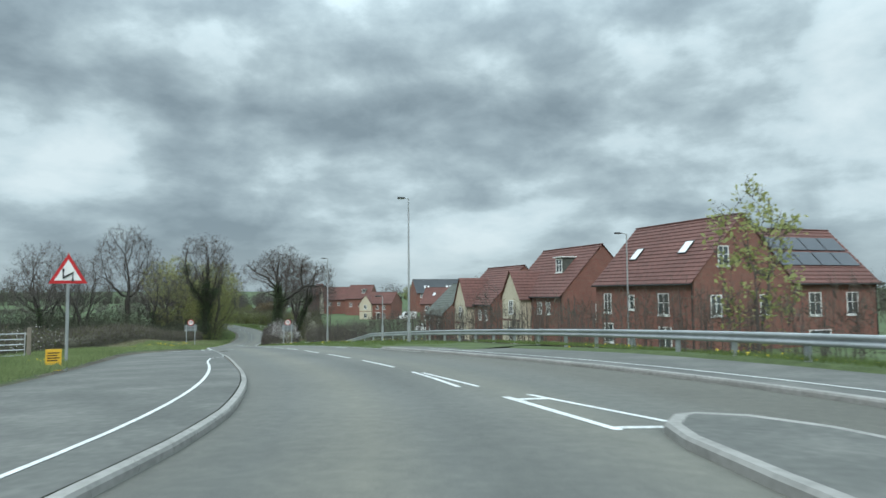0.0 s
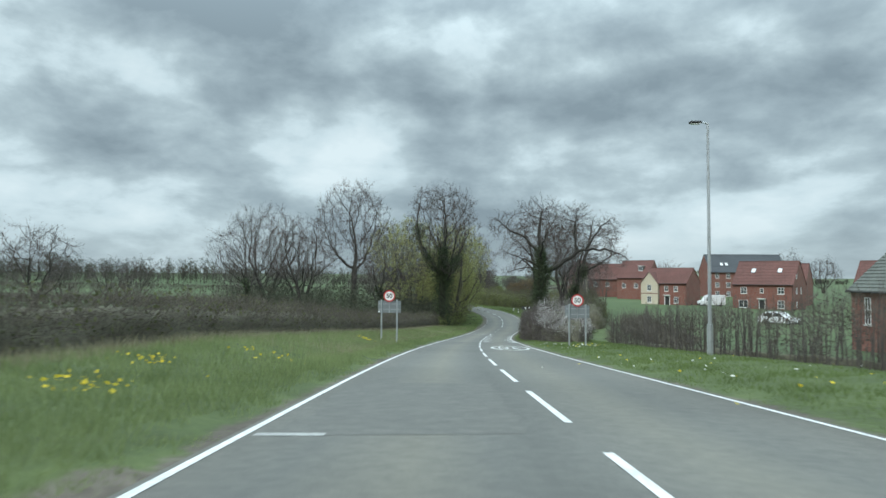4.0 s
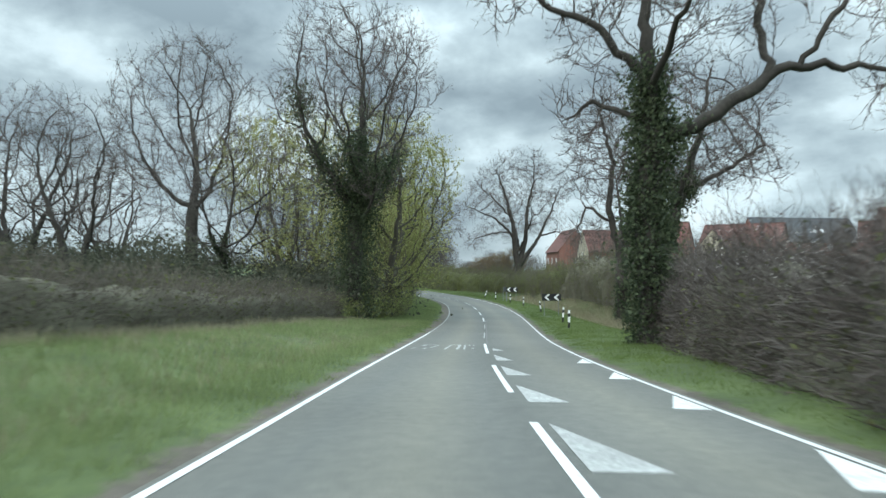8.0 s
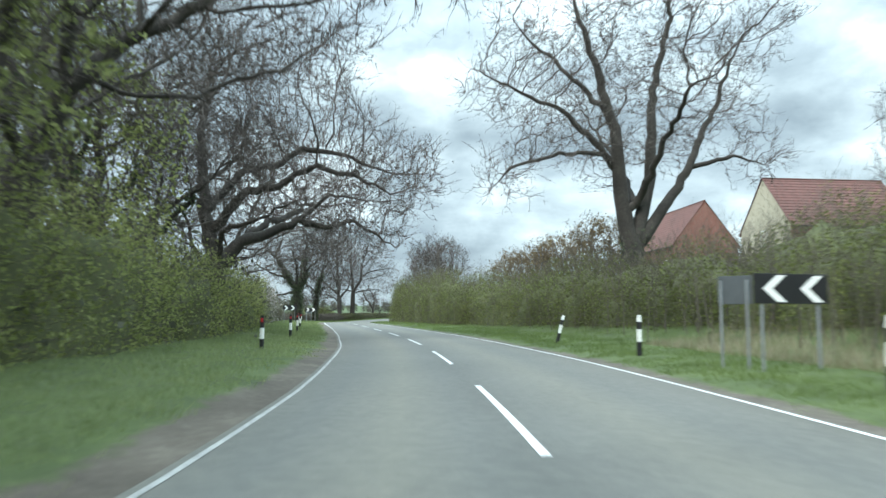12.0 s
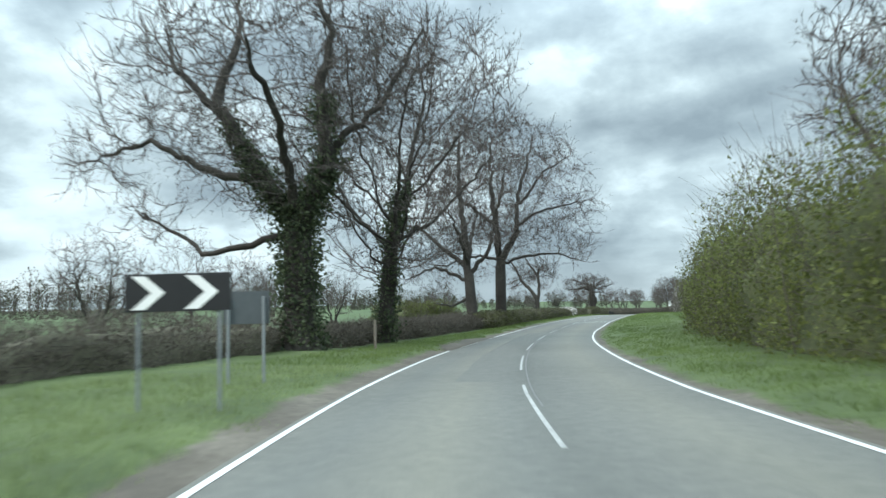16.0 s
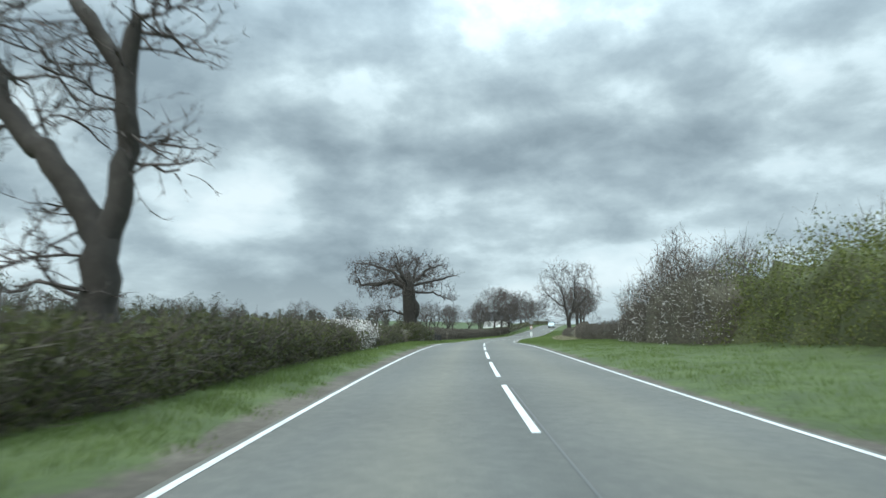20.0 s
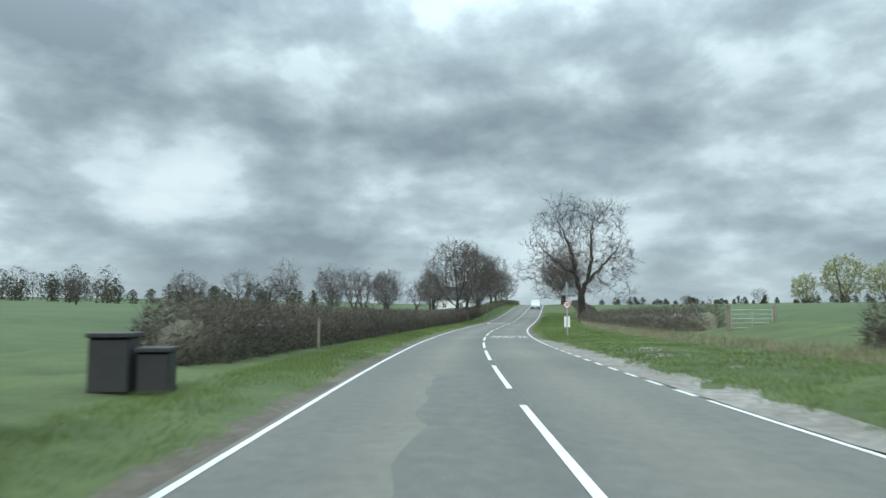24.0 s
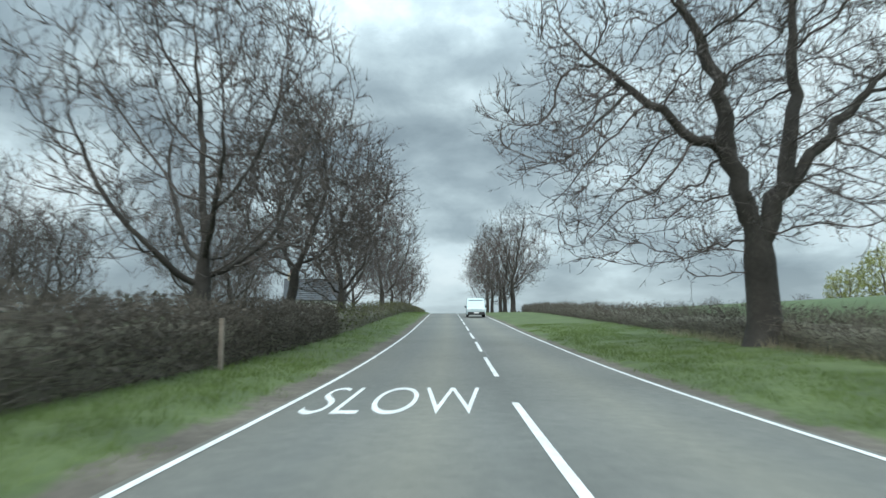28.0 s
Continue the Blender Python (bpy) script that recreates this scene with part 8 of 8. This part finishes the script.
# ---- vehicles ----
def vehicle(m, name, label, L, W, H, profile, glass, paint_m, wheel_r=0.33, axles=(0.17, 0.8), group=""):
    """Body swept from a side outline (fractions of length and height), nose towards -y."""
    ob = thing(name, m, label, "van" if "van" in name else "car", group)
    bm = bmesh.new()
    sides = []
    for x, k in ((-W / 2, 0.0), (-W / 2 + 0.06, 1.0), (W / 2 - 0.06, 1.0), (W / 2, 0.0)):
        ring = []
        for fy, fz in profile:
            inn = 0.16 * max(0.0, fz - 0.5) * (1 if x < 0 else -1)
            cz = 0.03 * k if fz > 0.3 else 0
            ring.append(bm.verts.new((x + inn * (W / 2), (fy - 0.5) * L, fz * H + cz)))
        sides.append(ring)
    n = len(profile)
    for a, b in zip(sides, sides[1:]):
        for i in range(n):
            bm.faces.new((a[i], a[(i + 1) % n], b[(i + 1) % n], b[i]))
    bm.faces.new(sides[0][::-1])
    bm.faces.new(sides[-1])
    bmesh.ops.recalc_face_normals(bm, faces=bm.faces[:])
    part("body", bm, paint_m, ob)
    for nm, pts in glass:
        for sx in ((-1, 1) if nm != "windscreen" and nm != "rear_window" else (0,)):
            if sx:
                vs = [(sx * (W / 2 + 0.004) - sx * 0.16 * max(0.0, fz - 0.5) * (W / 2), (fy - 0.5) * L, fz * H) for fy, fz in pts]
                part(nm, poly_bm(vs, [tuple(range(len(vs)))]), car_glass, ob)
            else:
                (ya, za), (yb, zb) = pts
                e_ = -0.012 if nm == "windscreen" else 0.012
                wa, wb = W * 0.44, W * 0.40
                part(nm, poly_bm([(-wa, (ya - 0.5) * L + e_, za * H + 0.012), (wa, (ya - 0.5) * L + e_, za * H + 0.012), (wb, (yb - 0.5) * L + e_, zb * H + 0.012), (-wb, (yb - 0.5) * L + e_, zb * H + 0.012)], [(0, 1, 2, 3)]), car_glass, ob)
    for f in axles:
        for sx in (-1, 1):
            x = sx * (W / 2 - 0.1)
            y = (f - 0.5) * L
            wh = part("wheel", tube_bm([(x - 0.1, y, wheel_r), (x + 0.1, y, wheel_r)], wheel_r, 20), rubber, ob)
            part("rim", tube_bm([(x + sx * 0.1, y, wheel_r), (x + sx * 0.107, y, wheel_r)], wheel_r * 0.62, 16), rim_metal, wh)
    for sx in (-1, 1):
        part("headlight", boxes((sx * W * 0.4 - 0.16, -L / 2 - 0.012, H * 0.36, sx * W * 0.4 + 0.16, -L / 2 + 0.1, H * 0.44), bevel=0.02), lamp_lens, ob)
        part("tail_light", boxes((sx * W * 0.44 - 0.06, L / 2 - 0.05, H * 0.4, sx * W * 0.44 + 0.06, L / 2 + 0.012, H * 0.56), bevel=0.01), tail_red, ob)
        part("door_mirror", boxes((sx * (W / 2 + 0.12) - 0.1, -L * 0.24, H * 0.5, sx * (W / 2 + 0.12) + 0.1, -L * 0.21, H * 0.6), bevel=0.02), black_plastic, ob)
    part("bumper", boxes((-W * 0.47, -L / 2 - 0.05, H * 0.12, W * 0.47, -L / 2 + 0.12, H * 0.27), bevel=0.03), black_plastic, ob)
    part("plate_bar", boxes((-0.26, -L / 2 - 0.056, H * 0.19, 0.26, -L / 2 - 0.051, H * 0.25)), sign_white, ob)
    return ob


VAN = [(0.0, 0.13), (0.0, 0.44), (0.17, 0.54), (0.29, 0.93), (0.36, 0.99), (0.99, 0.99), (1.0, 0.9), (1.0, 0.13)]
VAN_G = [("windscreen", ((0.18, 0.56), (0.285, 0.91))), ("side_window", [(0.24, 0.57), (0.31, 0.88), (0.45, 0.88), (0.45, 0.57)])]
CAR = [(0.0, 0.14), (0.0, 0.42), (0.02, 0.5), (0.24, 0.58), (0.37, 0.93), (0.46, 1.0), (0.78, 0.98), (0.97, 0.62), (1.0, 0.5), (1.0, 0.14)]
CAR_G = [("windscreen", ((0.255, 0.61), (0.365, 0.91))), ("side_window", [(0.31, 0.62), (0.40, 0.9), (0.56, 0.93), (0.56, 0.62)]), ("rear_side_window", [(0.585, 0.62), (0.585, 0.93), (0.76, 0.91), (0.87, 0.64)])]
MPV = [(0.0, 0.14), (0.0, 0.40), (0.03, 0.47), (0.2, 0.56), (0.33, 0.93), (0.42, 1.0), (0.92, 0.99), (0.99, 0.6), (1.0, 0.14)]
MPV_G = [("windscreen", ((0.212, 0.59), (0.322, 0.91))), ("side_window", [(0.27, 0.6), (0.36, 0.91), (0.55, 0.93), (0.55, 0.6)]), ("rear_side_window", [(0.58, 0.6), (0.58, 0.93), (0.88, 0.92), (0.94, 0.62)])]
xv, yv = plan(583, 2.65)
vehicle(pose(float(xv), float(yv), float(road_z(583, 2.65)), 0, 0, -1.5), "oncoming_van", "pale silver-blue people carrier van on the far lane", 4.6, 1.88, 1.95, MPV, MPV_G, car_teal)
gzs, gls = station(-11.3, 206)
vehicle(pose(-10.6, 203.5, float(ground_z(gzs, gls)[0]) + 0.02, 0, 0, -70), "parked_van", "white panel van parked between the houses", 5.4, 2.0, 2.4, VAN, VAN_G, car_white)
gzs, gls = station(-3.5, 143)
vehicle(pose(-3.5, 143, float(ground_z(gzs, gls)[0]) + 0.02, 0, 0, 60), "parked_car", "white estate car parked behind the young hedge", 4.6, 1.85, 1.55, CAR, CAR_G, car_white)
# young tree with yellow-green leaves behind the barrier, and scraps on the verge
g = Grower(121, 7.0, 1.4, 1.0, 0.045, n=120, stems=2, twigs=2.0, twig_len=0.5, tip=0.008)
tree("young_tree", pose(10.4, 22.4, -3.2), g, "slim young tree with yellow-green opening leaves", bark_pale, twig, willow, 1100, 0.12)
g = Grower(122, 6.5, 1.6, 1.0, 0.045, n=120, stems=2, twigs=2.0, twig_len=0.5, tip=0.008)
tree("young_tree", pose(4.2, 62.0, -5.2), g, "slim bare young tree among the hedging", bark_pale)
# broken gravel where vehicles pull off on the right
ss = np.arange(436, 471, 1.0)
w_ = np.interp(ss, [436, 444, 456, 464, 470], [0.3, 2.6, 3.6, 1.6, 0.2])
ls = right_line(ss)[:, None] + 0.06 + w_[:, None] * np.linspace(0, 1, 5)
rng = np.random.default_rng(3)
pull = ribbon("pull_in", ss, ls, road_z(ss[:, None], ls * 0 + 4) + 0.012 + np.linspace(0, 0.17, 5) * (w_[:, None] / 3.6) + rng.normal(0, 0.012, ls.shape), gravel)
tagged(pull, "broken gravel pull-in beside the road", "gravel", kind="structure")
# gravel gap on the left
ss = np.arange(310, 325, 1.0)
w_ = np.interp(ss, [310, 314, 320, 324], [0.2, 1.3, 1.3, 0.2])
ls = left_line(ss)[:, None] + 0.04 - w_[:, None] * np.linspace(0, 1, 5)
gap_ = ribbon("field_entrance", ss, ls, road_z(ss[:, None], ls * 0 - 2) + 0.012 + np.linspace(0, 0.15, 5) * (w_[:, None] / 2.2), soil)
tagged(gap_, "muddy bare field entrance beside the road", "gravel", kind="structure")
